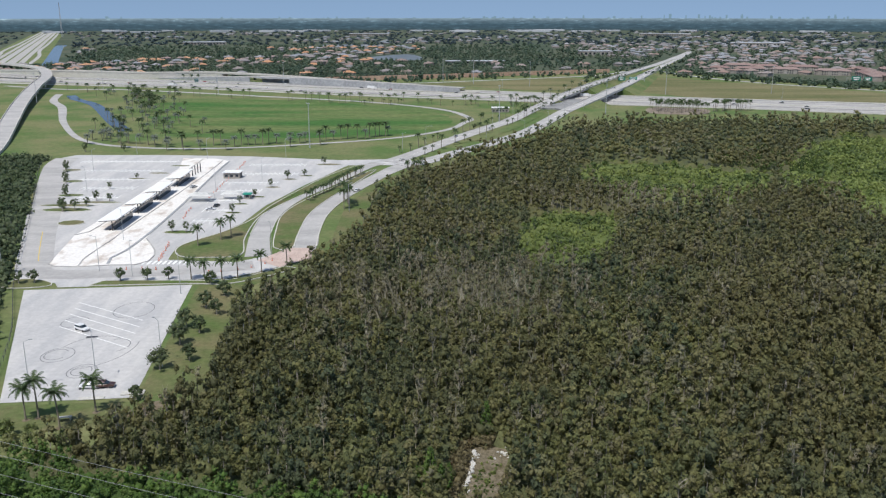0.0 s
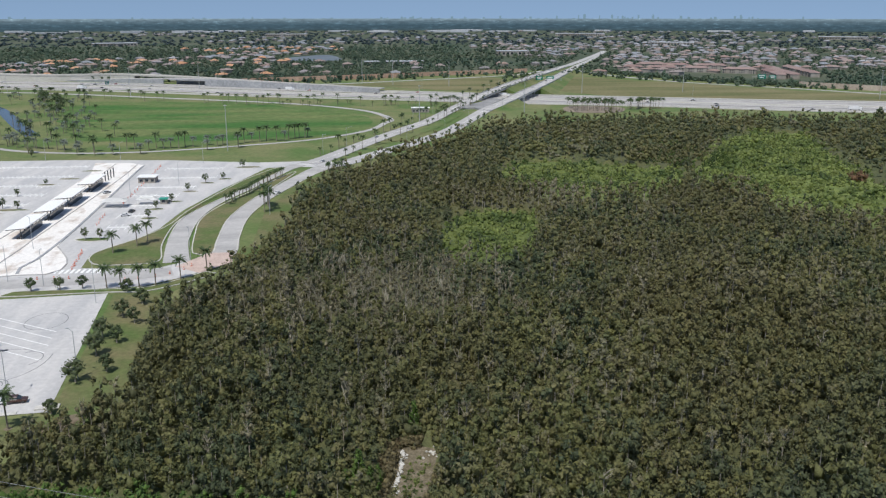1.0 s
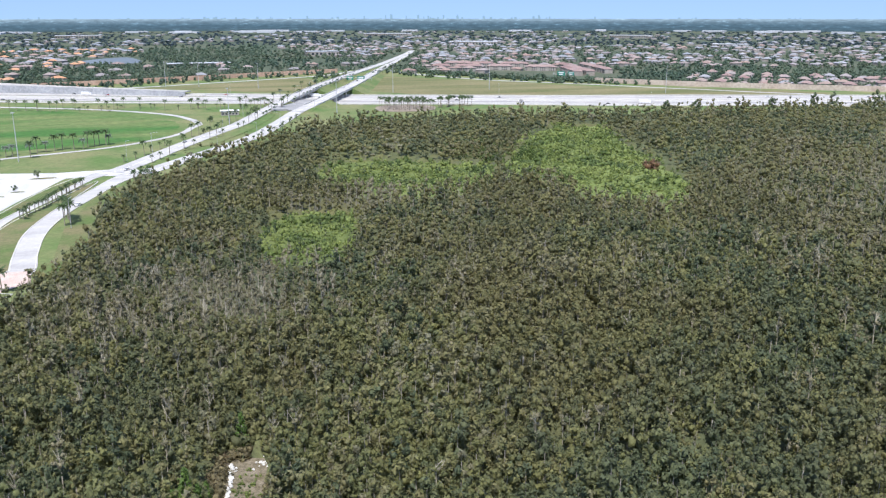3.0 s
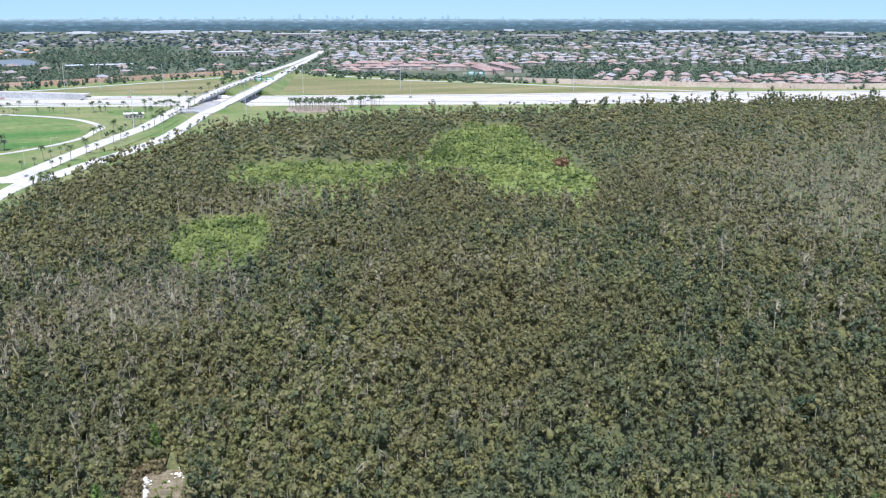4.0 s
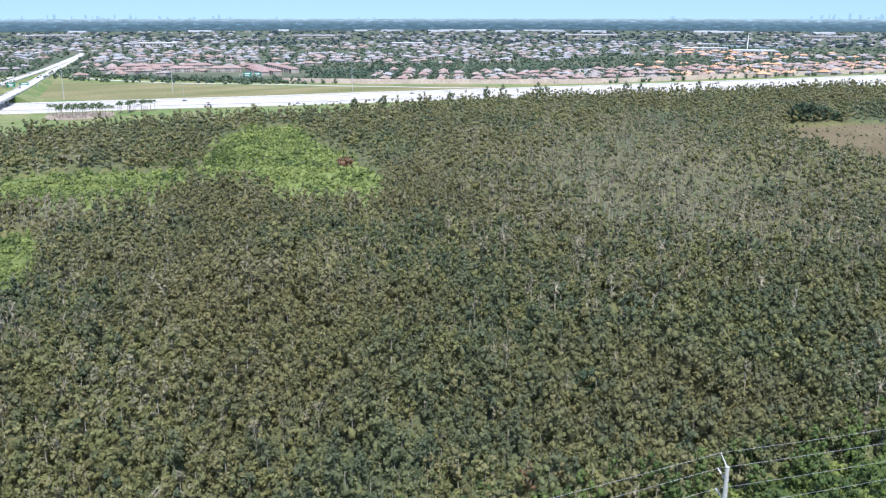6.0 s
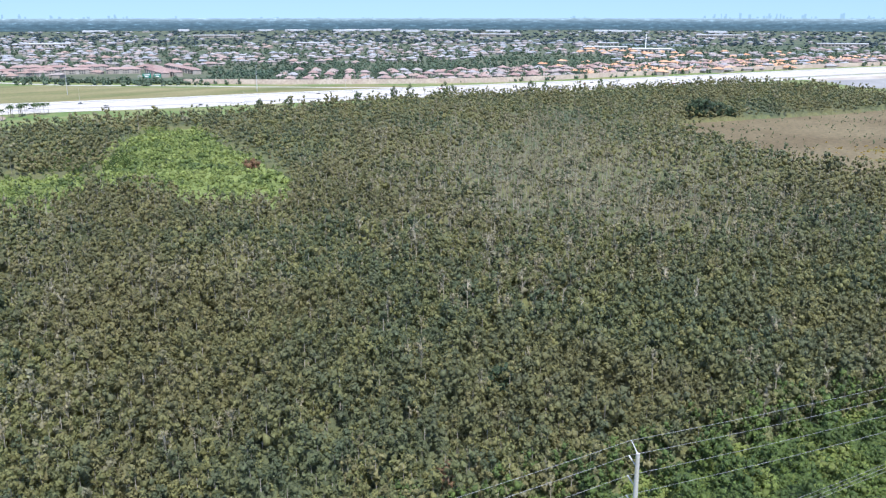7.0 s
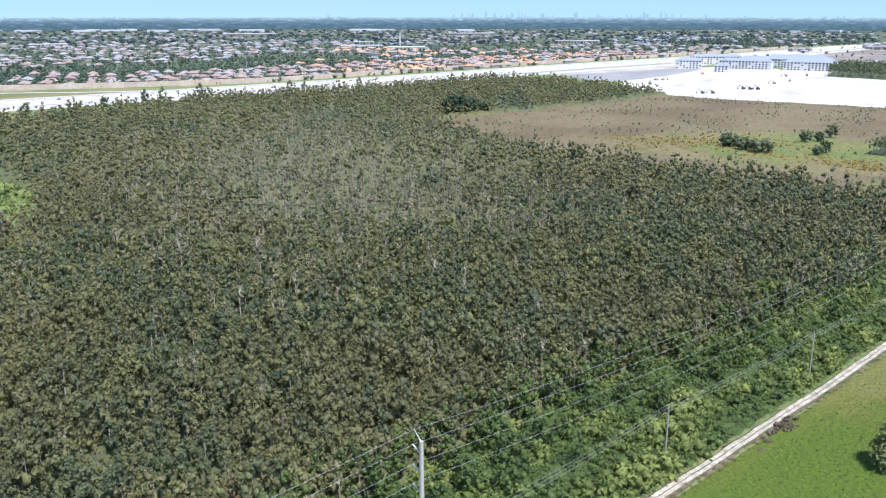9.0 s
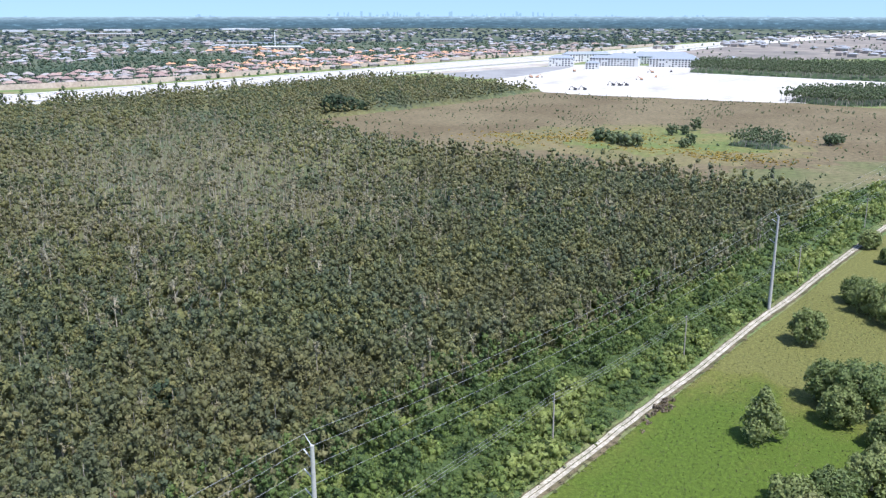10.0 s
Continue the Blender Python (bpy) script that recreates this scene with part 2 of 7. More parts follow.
def mesh_np(name, verts, tris, materials, tint=None, mat_index=None, parent=None):
    """A mesh from arrays of vertices and triangles."""
    me = bpy.data.meshes.new(name)
    verts = np.asarray(verts, np.float32)
    tris = np.asarray(tris, np.int32)
    me.vertices.add(len(verts))
    me.vertices.foreach_set("co", verts.ravel())
    me.loops.add(tris.size)
    me.loops.foreach_set("vertex_index", tris.ravel())
    me.polygons.add(len(tris))
    me.polygons.foreach_set("loop_start", np.arange(0, tris.size, 3, dtype=np.int32))
    for m in materials:
        me.materials.append(m)
    if mat_index is not None:
        me.polygons.foreach_set("material_index", np.asarray(mat_index, np.int32))
    if tint is not None:
        me.attributes.new("tint", "FLOAT", "POINT").data.foreach_set("value", np.asarray(tint, np.float32))
    me.update(calc_edges=True)
    ob = new(name, me)
    if parent:
        ob.parent = parent
    return ob


def box(bm, x0, x1, y0, y1, z0, z1, m=None):
    vs = [bm.verts.new((x, y, z)) for z in (z0, z1) for x, y in ((x0, y0), (x1, y0), (x1, y1), (x0, y1))]
    if m:
        for v in vs:
            v.co = m @ v.co
    for f in ((3, 2, 1, 0), (4, 5, 6, 7), (0, 1, 5, 4), (1, 2, 6, 5), (2, 3, 7, 6), (3, 0, 4, 7)):
        bm.faces.new([vs[i] for i in f])


def rod(bm, a, b, ra, rb=None, sides=6):
    a, b = Vector(a), Vector(b)
    rb = ra if rb is None else rb
    q = (b - a).to_track_quat("Z", "Y")
    rings = []
    for c, r in ((a, ra), (b, rb)):
        rings.append([bm.verts.new(c + q @ Vector((r * math.cos(2 * math.pi * i / sides), r * math.sin(2 * math.pi * i / sides), 0))) for i in range(sides)])
    for i in range(sides):
        bm.faces.new((rings[0][i], rings[0][(i + 1) % sides], rings[1][(i + 1) % sides], rings[1][i]))
    bm.faces.new(rings[0][::-1])
    bm.faces.new(rings[1])


def smooth(pts, step=8.0, closed=False):
    """A Catmull-Rom line through points of two or three numbers."""
    p = [np.array(v, float) for v in pts]
    n = len(p)
    out = []
    for i in range(n if closed else n - 1):
        p0, p1, p2, p3 = (p[(i + k) % n] if closed else p[min(max(i + k, 0), n - 1)] for k in (-1, 0, 1, 2))
        k = max(1, int(np.linalg.norm(p2[:2] - p1[:2]) / step))
        for j in range(k):
            t = j / k
            out.append(0.5 * (2 * p1 + (p2 - p0) * t + (2 * p0 - 5 * p1 + 4 * p2 - p3) * t * t + (3 * p1 - p0 - 3 * p2 + p3) * t ** 3))
    if not closed:
        out.append(p[-1])
    return np.array(out)


def normals2(line):
    d = np.gradient(line[:, :2], axis=0)
    d /= np.maximum(np.linalg.norm(d, axis=1), 1e-6)[:, None]
    return np.stack([-d[:, 1], d[:, 0]], 1)


def sweep(bm, line, offs, z):
    """A band between two offsets (numbers or one per point) along a line, at height z above the line's own."""
    nr = normals2(line)
    zz = line[:, 2] if line.shape[1] > 2 else np.zeros(len(line))
    o0, o1 = (np.broadcast_to(np.asarray(o, float), (len(line),)) for o in offs)
    a = [bm.verts.new((*(line[i, :2] + nr[i] * o0[i]), zz[i] + z)) for i in range(len(line))]
    b = [bm.verts.new((*(line[i, :2] + nr[i] * o1[i]), zz[i] + z)) for i in range(len(line))]
    for i in range(len(line) - 1):
        bm.faces.new((a[i], b[i], b[i + 1], a[i + 1]) if o1[i] < o0[i] else (b[i], a[i], a[i + 1], b[i + 1]))


def slab(bm, line, off0, off1, z0, z1):
    """A swept bar of rectangular section, following the line's own height."""
    nr = normals2(line)
    zz = line[:, 2] if line.shape[1] > 2 else np.zeros(len(line))
    rings = []
    for i in range(len(line)):
        p, q = line[i, :2] + nr[i] * off0, line[i, :2] + nr[i] * off1
        rings.append([bm.verts.new((*p, zz[i] + z0)), bm.verts.new((*q, zz[i] + z0)), bm.verts.new((*q, zz[i] + z1)), bm.verts.new((*p, zz[i] + z1))])
    for a, b in zip(rings, rings[1:]):
        for k in range(4):
            bm.faces.new((a[k], a[(k + 1) % 4], b[(k + 1) % 4], b[k]))
    bm.faces.new(rings[0])
    bm.faces.new(rings[-1][::-1])
    bmesh.ops.recalc_face_normals(bm, faces=bm.faces)


def road(name, pts, width, z, material, label, step=10.0):
    bm = bmesh.new()
    line = smooth(pts, step)
    w = np.interp(np.linspace(0, 1, len(line)), np.linspace(0, 1, len(width)), width) / 2 if hasattr(width, "__len__") else width / 2
    sweep(bm, line, (w, -w), z)
    return tagged(part(name, bm, material), label, "road", kind="structure")


def patch(name, pts, z, material, label, category, rough_edge=0.0, closed_smooth=True, step=8.0, lip=0.0):
    """A flat piece of ground with an outline; lip gives it an edge that goes down."""
    line = smooth(pts, step, True) if closed_smooth else np.array(pts, float)
    if rough_edge:
        c = line.mean(0)
        line = np.array([p + (p - c) / np.linalg.norm(p - c) * rough_edge * 2 * noise.noise(Vector((p[0] * 0.06, p[1] * 0.06, z))) for p in line])
    bm = bmesh.new()
    f = bm.faces.new([bm.verts.new((*p, z)) for p in line])
    if f.normal.z < 0:
        f.normal_flip()
    if lip:
        r = bmesh.ops.extrude_face_region(bm, geom=[f])
        for v in r["geom"]:
            if isinstance(v, bmesh.types.BMVert):
                v.co.z -= lip
        bmesh.ops.recalc_face_normals(bm, faces=bm.faces)
    bmesh.ops.triangulate(bm, faces=[q for q in bm.faces if len(q.verts) > 4])
    return tagged(part(name, bm, material), label, category, kind="structure")


def inside(xy, poly):
    xy, poly = np.asarray(xy, float), np.asarray(poly, float)
    x, y = xy[:, 0], xy[:, 1]
    res = np.zeros(len(xy), bool)
    for (x0, y0), (x1, y1) in zip(poly, np.roll(poly, -1, 0)):
        cross = ((y0 > y) != (y1 > y)) & (x < (x1 - x0) * (y - y0) / (y1 - y0 + 1e-12) + x0)
        res ^= cross
    return res


def beside(xy, pts):
    """Distance of points from a polyline."""
    xy = np.asarray(xy, float)
    best = np.full(len(xy), 1e9)
    p = np.asarray(pts, float)[:, :2]
    for a, b in zip(p, p[1:]):
        d = b - a
        t = np.clip(((xy - a) @ d) / (d @ d), 0, 1)
        best = np.minimum(best, np.linalg.norm(xy - a - t[:, None] * d, axis=1))
    return best


def scatter(poly, cell, r=rng, jitter=0.45):
    """Points about cell metres apart inside an outline."""
    p = np.asarray(poly, float)
    lo, hi = p.min(0), p.max(0)
    gx, gy = np.meshgrid(np.arange(lo[0], hi[0], cell), np.arange(lo[1], hi[1], cell))
    xy = np.stack([gx.ravel(), gy.ravel()], 1)
    xy[:, 0] += (np.round(xy[:, 1] / cell) % 2) * cell * 0.5
    xy += r.uniform(-jitter, jitter, xy.shape) * cell
    return xy[inside(xy, p)]


# leaf clouds: a template is (vertices of separate triangles, material per triangle)
def leaf_tris(centres, normals, size, r, slim=1.0):
    n = len(centres)
    up = np.array([0, 0, 1.0]) + r.normal(size=(n, 3)) * (0.85 if slim > 0.6 else 1.4)
    t = up - normals * (up * normals).sum(1)[:, None]
    t /= np.linalg.norm(t, axis=1)[:, None] + 1e-9
    b = np.cross(normals, t)
    s = size * r.uniform(0.6, 1.4, (n, 1))
    return np.stack([centres + t * s * (0.25 + 0.6 * slim), centres - t * s * 0.42 + b * s * (0.62 - 0.31 * slim), centres - t * s * 0.42 - b * s * (0.62 - 0.31 * slim)], 1)


OCT_V = np.array([(1, 0, 0), (0, 1, 0), (-1, 0, 0), (0, -1, 0), (0, 0, 1), (0, 0, -1)], float)
OCT_F = np.array([(0, 1, 4), (1, 2, 4), (2, 3, 4), (3, 0, 4), (1, 0, 5), (2, 1, 5), (3, 2, 5), (0, 3, 5)])


def lump_crown(r, lumps, sprigs, size, radius, z0, z1, top=0.5, lump=0.42, wood=None, lean=0.6, cone=False, slim=0.45):
    """A crown of rounded leaf clumps of different size, set round an oval, with loose sprays on them. Gives vertices, faces and each face's material."""
    vs, fs, n0, balls = [], [], 0, []
    for k in range(lumps):
        if k == 0:
            u, d, q = 0.34, 0.0, radius * min(0.7, lump * 1.4)
        else:
            u = 0.16 + 0.8 * (k - 1 + r.uniform(0.2, 0.8)) / (lumps - 1)
            wide = math.sin(0.5 * math.pi * min(1, u / top)) ** 0.7 if u < top else math.sqrt(max(0.0, 1 - ((u - top) / (1 - top)) ** 2.2))
            wide = (1.02 - u) ** 0.8 if cone else wide
            q = radius * lump * r.uniform(0.72, 1.2) * (1.25 - 0.7 * u if cone else 1)
            d = max(0.0, radius * wide * r.uniform(0.86, 1.08) - 0.8 * q)
        a = k * 2.399 + r.uniform(-0.4, 0.4)
        c = np.array([d * math.cos(a), d * math.sin(a), z0 + (z1 - z0) * u])
        c[2] = min(c[2], z1 - 0.7 * q)
        tall = max(1.0, min(1.3, (z1 - z0) / (2.2 * radius)))
        turned = np.array(Euler(r.uniform(0, 6.28, 3)).to_matrix())
        v = (OCT_V * q * r.uniform(0.5, 0.95, (len(OCT_V), 1))) @ turned * np.array([1, 1, tall])
        vs.append(v + c)
        fs.append(OCT_F + n0)
        n0 += len(OCT_V)
        balls.append((c, q, tall))
    if sprigs:
        pick = r.integers(0 if lumps < 3 else 1, lumps, sprigs)
        c = np.array([balls[i][0] for i in pick])
        q = np.array([balls[i][1] for i in pick])
        tall = np.array([balls[i][2] for i in pick])
        v = r.normal(size=(sprigs, 3)) + np.array([0, 0, 0.45])
        v[:, :2] += 0.5 * c[:, :2] / radius
        v /= np.linalg.norm(v, axis=1)[:, None]
        pts = c + v * (q * r.uniform(0.6, 1.2, sprigs))[:, None] * np.column_stack([np.ones(sprigs), np.ones(sprigs), tall])
        nn = v + r.normal(size=(sprigs, 3)) * lean
        tri = leaf_tris(pts, nn / np.linalg.norm(nn, axis=1)[:, None], size, r, slim).reshape(-1, 3)
        vs.append(tri)
        fs.append(np.arange(len(tri)).reshape(-1, 3) + n0)
        n0 += len(tri)
    kinds = np.zeros(sum(len(f) for f in fs), int)
    if wood is not None:
        vs.append(wood.reshape(-1, 3))
        fs.append(np.arange(len(wood) * 3).reshape(-1, 3) + n0)
        kinds = np.concatenate([kinds, np.ones(len(wood), int)])
    return np.concatenate(vs), np.concatenate(fs), kinds


def prism(a, b, ra, rb, sides=3):
    a, b = np.array(a, float), np.array(b, float)
    d = (b - a) / (np.linalg.norm(b - a) + 1e-9)
    u = np.cross(d, [0.31, 0.87, 0.2])
    u /= np.linalg.norm(u)
    w = np.cross(d, u)
    out = []
    ring = [(math.cos(2 * math.pi * i / sides), math.sin(2 * math.pi * i / sides)) for i in range(sides)]
    for i in range(sides):
        (c0, s0), (c1, s1) = ring[i], ring[(i + 1) % sides]
        p0, p1 = a + ra * (c0 * u + s0 * w), a + ra * (c1 * u + s1 * w)
        q0, q1 = b + rb * (c0 * u + s0 * w), b + rb * (c1 * u + s1 * w)
        out += [[p0, p1, q1], [p0, q1, q0]]
    return np.array(out)


def grey_tree(r, lumps, sprigs, size, h=11.0, limbs=6):
    """A thinning tree: a tall pale stem that forks, with a small dome of drab foliage on top."""
    wood = [prism((0, 0, 0), (0.15, 0.1, h * 0.62), 0.17, 0.11), prism((0.15, 0.1, h * 0.6), (0.2, -0.1, h), 0.11, 0.03)]
    for k in range(limbs):
        z, a, l = h * r.uniform(0.5, 0.85), r.uniform(0, 6.28), r.uniform(1.2, 2.6)
        wood.append(prism((0.15, 0.1, z), (0.15 + l * 0.5 * math.cos(a), 0.1 + l * 0.5 * math.sin(a), z + l), 0.08, 0.025))
    return lump_crown(r, lumps, sprigs, size, r.uniform(1.3, 1.9), h * 0.66, h * 1.03, 0.6, 0.4, np.concatenate(wood), 0.6)


def planted(name, templates, xy, scale, tint, materials, label, category, z=0.0, group="", tall=None):
    """Joins copies of the templates, turned and scaled, into one mesh."""
    xy = np.asarray(xy, float)
    which = rng.integers(0, len(templates), len(xy))
    turn = rng.uniform(0, 2 * math.pi, len(xy))
    tall = np.ones(len(xy)) if tall is None else tall
    zs = np.broadcast_to(np.asarray(z, float), (len(xy),))
    vs, ms, ts, fs, n0 = [], [], [], [], 0
    for k, tpl in enumerate(templates):
        idx = np.nonzero(which == k)[0]
        if not len(idx):
            continue
        v = tpl[0].reshape(-1, 3)
        tf = tpl[1] if len(tpl) == 3 else np.arange(len(v)).reshape(-1, 3)
        c, s_ = np.cos(turn[idx])[:, None], np.sin(turn[idx])[:, None]
        sc = scale[idx][:, None]
        out = np.empty((len(idx), len(v), 3), np.float32)
        out[..., 0] = (v[:, 0] * c - v[:, 1] * s_) * sc + xy[idx, 0:1]
        out[..., 1] = (v[:, 0] * s_ + v[:, 1] * c) * sc + xy[idx, 1:2]
        out[..., 2] = v[:, 2] * sc * tall[idx][:, None] + zs[idx][:, None]
        vs.append(out.reshape(-1, 3))
        fs.append((tf[None] + (n0 + np.arange(len(idx)) * len(v))[:, None, None]).reshape(-1, 3))
        n0 += len(idx) * len(v)
        ms.append(np.tile(tpl[-1], len(idx)))
        ts.append(np.repeat(tint[idx], len(v)))
    ob = mesh_np(name, np.concatenate(vs), np.concatenate(fs), materials, np.concatenate(ts), np.concatenate(ms))
    return tagged(ob, label, category, group, "stuff")


def cover(name, cell, outline, holes, material, z_of, tint_of, label, category):
    """A ragged sheet of growth over an outline, free of the holes, falling to the soil at its rim."""
    p = np.asarray(outline, float)
    lo, hi = p.min(0) - cell, p.max(0) + cell
    gx, gy = np.meshgrid(np.arange(lo[0], hi[0], cell), np.arange(lo[1], hi[1], cell))
    gp = np.stack([gx.ravel(), gy.ravel()], 1)
    gp += rng.uniform(-0.38, 0.38, gp.shape) * cell
    inner = inside(gp, p) & ~holes(gp)
    ny, nx = gx.shape
    ii = (np.arange(ny - 1)[:, None] * nx + np.arange(nx - 1)[None, :]).ravel()
    quads = np.stack([ii, ii + 1, ii + nx + 1, ii + nx], 1)
    quads = quads[inner[quads].any(1)]
    used, back = np.unique(quads, return_inverse=True)
    quads = back.reshape(-1, 4)
    q = gp[used]
    z = np.where(inner[used], z_of(q), -0.4)
    ob = mesh_np(name, np.column_stack([q, z]), np.concatenate([quads[:, :3], quads[:, [0, 2, 3]]]), (material,), np.clip(tint_of(q), 0, 1))
    return tagged(ob, label, category, kind="stuff")


def leaf_mat(name, poly, cell, size, material, z_of, tint_of, label, category, reach=1e9):
    """Loose leaf sprays lying over an outline as a shaggy low growth."""
    p = scatter(poly, cell, jitter=0.9)
    p = p[np.hypot(p[:, 0], p[:, 1]) < reach]
    c = np.column_stack([p, z_of(p)])
    nn = rng.normal(size=(len(p), 3)) * 0.6 + np.array([0, 0, 1.0])
    v = leaf_tris(c, nn / np.linalg.norm(nn, axis=1)[:, None], size, rng)
    ob = mesh_np(name, v.reshape(-1, 3), np.arange(len(v) * 3).reshape(-1, 3), (material,), np.repeat(np.clip(tint_of(p), 0, 1), 3))
    return tagged(ob, label, category, kind="stuff")


def noise_at(xy, scale, seed=0.0):
    return np.array([noise.noise(Vector((x * scale, y * scale, seed))) for x, y in xy])

# ---------------------------------------------------------------- the land
bm = bmesh.new()
ring0 = [bm.verts.new((0, 0, 0))]
prev = None
for rad in (150, 400, 900, 1800, 3200, 4900):
    cur = [bm.verts.new((rad * math.cos(a * math.pi / 36), rad * math.sin(a * math.pi / 36), 0)) for a in range(72)]
    for i in range(72):
        j = (i + 1) % 72
        bm.faces.new((ring0[0], cur[i], cur[j]) if prev is None else (prev[i], cur[i], cur[j], prev[j]))
    prev = cur
tagged(part("ground", bm, GRASS), "grassy flat land reaching to the horizon", "ground", kind="structure")

FOREST = [(-92, 153), (-78, 163), (-66, 172), (-57, 188), (-60, 225), (-64, 258), (-48, 283), (-45, 306), (-34, 342), (-32, 402), (-17, 464),
          (7, 520), (46, 582), (100, 680), (139, 712), (219, 716), (289, 712), (426, 697), (525, 692), (653, 680), (720, 655), (830, 610),
          (1060, 560), (1074, 464), (985, 285), (809, 325), (684, 374), (640, 390), (600, 352), (528, 253), (507, 196), (495, 126), (490, 77),
          (454, 28), (450, -10), (404, -8), (290, 24), (224, 50), (184, 68), (132, 82), (60, 104), (0, 112), (-22, 126), (-34, 143), (-60, 148)]
CLEAR_A = [(30, 346), (40, 378), (58, 388), (76, 380), (75, 360), (67, 334), (50, 317), (35, 322)]
CLEAR_B = [(76, 480), (92, 518), (122, 524), (160, 500), (186, 486), (172, 446), (140, 430), (100, 444)]
CLEAR_C = [(188, 478), (228, 540), (256, 596), (300, 640), (336, 632), (310, 553), (286, 468), (268, 400), (240, 360), (212, 382), (200, 428)]
GAP = [(3, 148), (1, 158), (4, 168), (11, 170), (15, 165), (11, 151)]

patch("drive_verge_ground", [(-50, 320), (-46, 345), (-47, 400), (-40, 455), (-22, 505), (5, 523), (-17, 464), (-32, 402), (-34, 342), (-45, 306)], 0.05, LAWN, "mown grass verge beside the drive", "lawn", 0, False)
patch("forest_ground", FOREST, 0.06, LITTER, "dark leaf litter under the forest", "forest floor", 0, False)
patch("prairie_ground", [(640, 404), (809, 342), (990, 297), (960, 123), (955, 16), (930, -60), (930, -320), (440, -260), (430, -45), (452, -14), (455, 28), (490, 77), (495, 126), (507, 196), (528, 253), (600, 352)],
      0.08, PRAIRIE, "brown sawgrass prairie with greener wet spots", "prairie", 0, False)
patch("sand_ground", [(985, 284), (956, 123), (952, 16), (985, -90), (1262, -100), (1400, 40), (1500, 160), (1500, 380), (1180, 402)], 0.10, SAND, "levelled white sand of a building site", "sand", 4)
patch("gravel_ground", [(1150, 392), (1190, 490), (1230, 498), (1440, 400), (1440, 362)], 0.14, PAD, "grey graded gravel pad beside the sand", "gravel", 2)
patch("meadow_ground", [(100, 50), (142, 38), (198, 21.5), (245, 8), (290, -6), (322, -15), (356, -25.5), (416, -45), (440, -200), (100, -150), (60, 0)], 0.07, MEADOW, "bright green meadow beside the dirt track", "meadow", 0, False)
patch("infield_ground", [(-290, 915), (-170, 930), (-60, 868), (0, 790), (8, 735), (-14, 668), (-80, 645), (-192, 645), (-225, 690), (-262, 780)], 0.06, INFIELD, "green mown infield inside the loop road", "grass", 3)
patch("field_ground", [(235, 1040), (262, 1210), (320, 1260), (372, 1190), (450, 1110), (520, 1010), (650, 930), (735, 850), (690, 812), (560, 855), (440, 885), (320, 930)], 0.05, FIELD, "dry yellowish roadside field", "grass", 0)
patch("verge_ground", [(-130, 1150), (-48, 1150), (60, 1195), (190, 1265), (170, 1060), (110, 1050), (0, 1130)], 0.05, FIELD, "dry grass between ramp and expressway", "grass", 0)
patch("lawn_ground", [(-112, 187), (-74, 190), (-84, 283), (-100, 288), (-56, 300), (-46, 318), (-68, 276), (-60, 240), (-58, 199), (-76, 180), (-112, 165)], 0.05, LAWN, "patchy lawn beside the lot", "lawn", 0, False)

town_edge = smooth([(-1400, 1750), (-900, 1480), (-500, 1400), (-150, 1230), (60, 1290), (330, 1440), (400, 1350), (560, 1095), (650, 985), (760, 885), (870, 808), (1081, 764), (1314, 704), (1560, 632), (1930, 525), (2600, 370)], 40)
arc = [(4880 * math.sin(radians(a)), 4880 * math.cos(radians(a))) for a in range(95, -36, -5)]
patch("town_ground", [*town_edge, *arc], 0.04, surface("town_gardens", (0.055, 0.080, 0.048), (0.105, 0.115, 0.075), 0.006, 0.03, 0.95), "dark gardens and lots of the town", "gardens", 0, False)
patch("site_ground", [(1190, 500), (1245, 565), (1500, 530), (1900, 440), (1900, 370), (1500, 385), (1440, 410)], 0.13, surface("pale_site_soil", (0.30, 0.27, 0.23), (0.40, 0.37, 0.32), 0.01, 0.1), "pale cleared strip beside the expressway", "soil", 0, False)

# far distance: a low glowing band, haze painted in, with pale towers, all round
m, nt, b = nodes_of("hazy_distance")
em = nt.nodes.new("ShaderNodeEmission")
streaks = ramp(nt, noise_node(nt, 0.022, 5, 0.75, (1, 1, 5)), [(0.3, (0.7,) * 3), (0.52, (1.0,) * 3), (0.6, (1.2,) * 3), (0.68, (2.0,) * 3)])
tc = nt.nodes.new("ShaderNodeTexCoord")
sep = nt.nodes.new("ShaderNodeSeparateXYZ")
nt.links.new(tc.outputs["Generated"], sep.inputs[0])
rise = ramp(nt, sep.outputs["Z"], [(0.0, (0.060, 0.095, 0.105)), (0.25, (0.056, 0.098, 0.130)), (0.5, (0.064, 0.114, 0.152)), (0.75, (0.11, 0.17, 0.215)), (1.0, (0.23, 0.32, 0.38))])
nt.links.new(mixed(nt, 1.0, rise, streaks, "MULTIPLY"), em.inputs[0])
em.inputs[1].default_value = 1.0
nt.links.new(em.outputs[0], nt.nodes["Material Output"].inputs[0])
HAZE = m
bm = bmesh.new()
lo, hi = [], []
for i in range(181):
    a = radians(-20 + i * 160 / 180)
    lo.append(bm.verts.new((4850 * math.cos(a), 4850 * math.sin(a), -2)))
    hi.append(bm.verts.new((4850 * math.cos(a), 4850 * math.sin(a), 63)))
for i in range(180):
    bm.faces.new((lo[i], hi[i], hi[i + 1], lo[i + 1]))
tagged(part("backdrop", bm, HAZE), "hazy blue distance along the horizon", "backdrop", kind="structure")

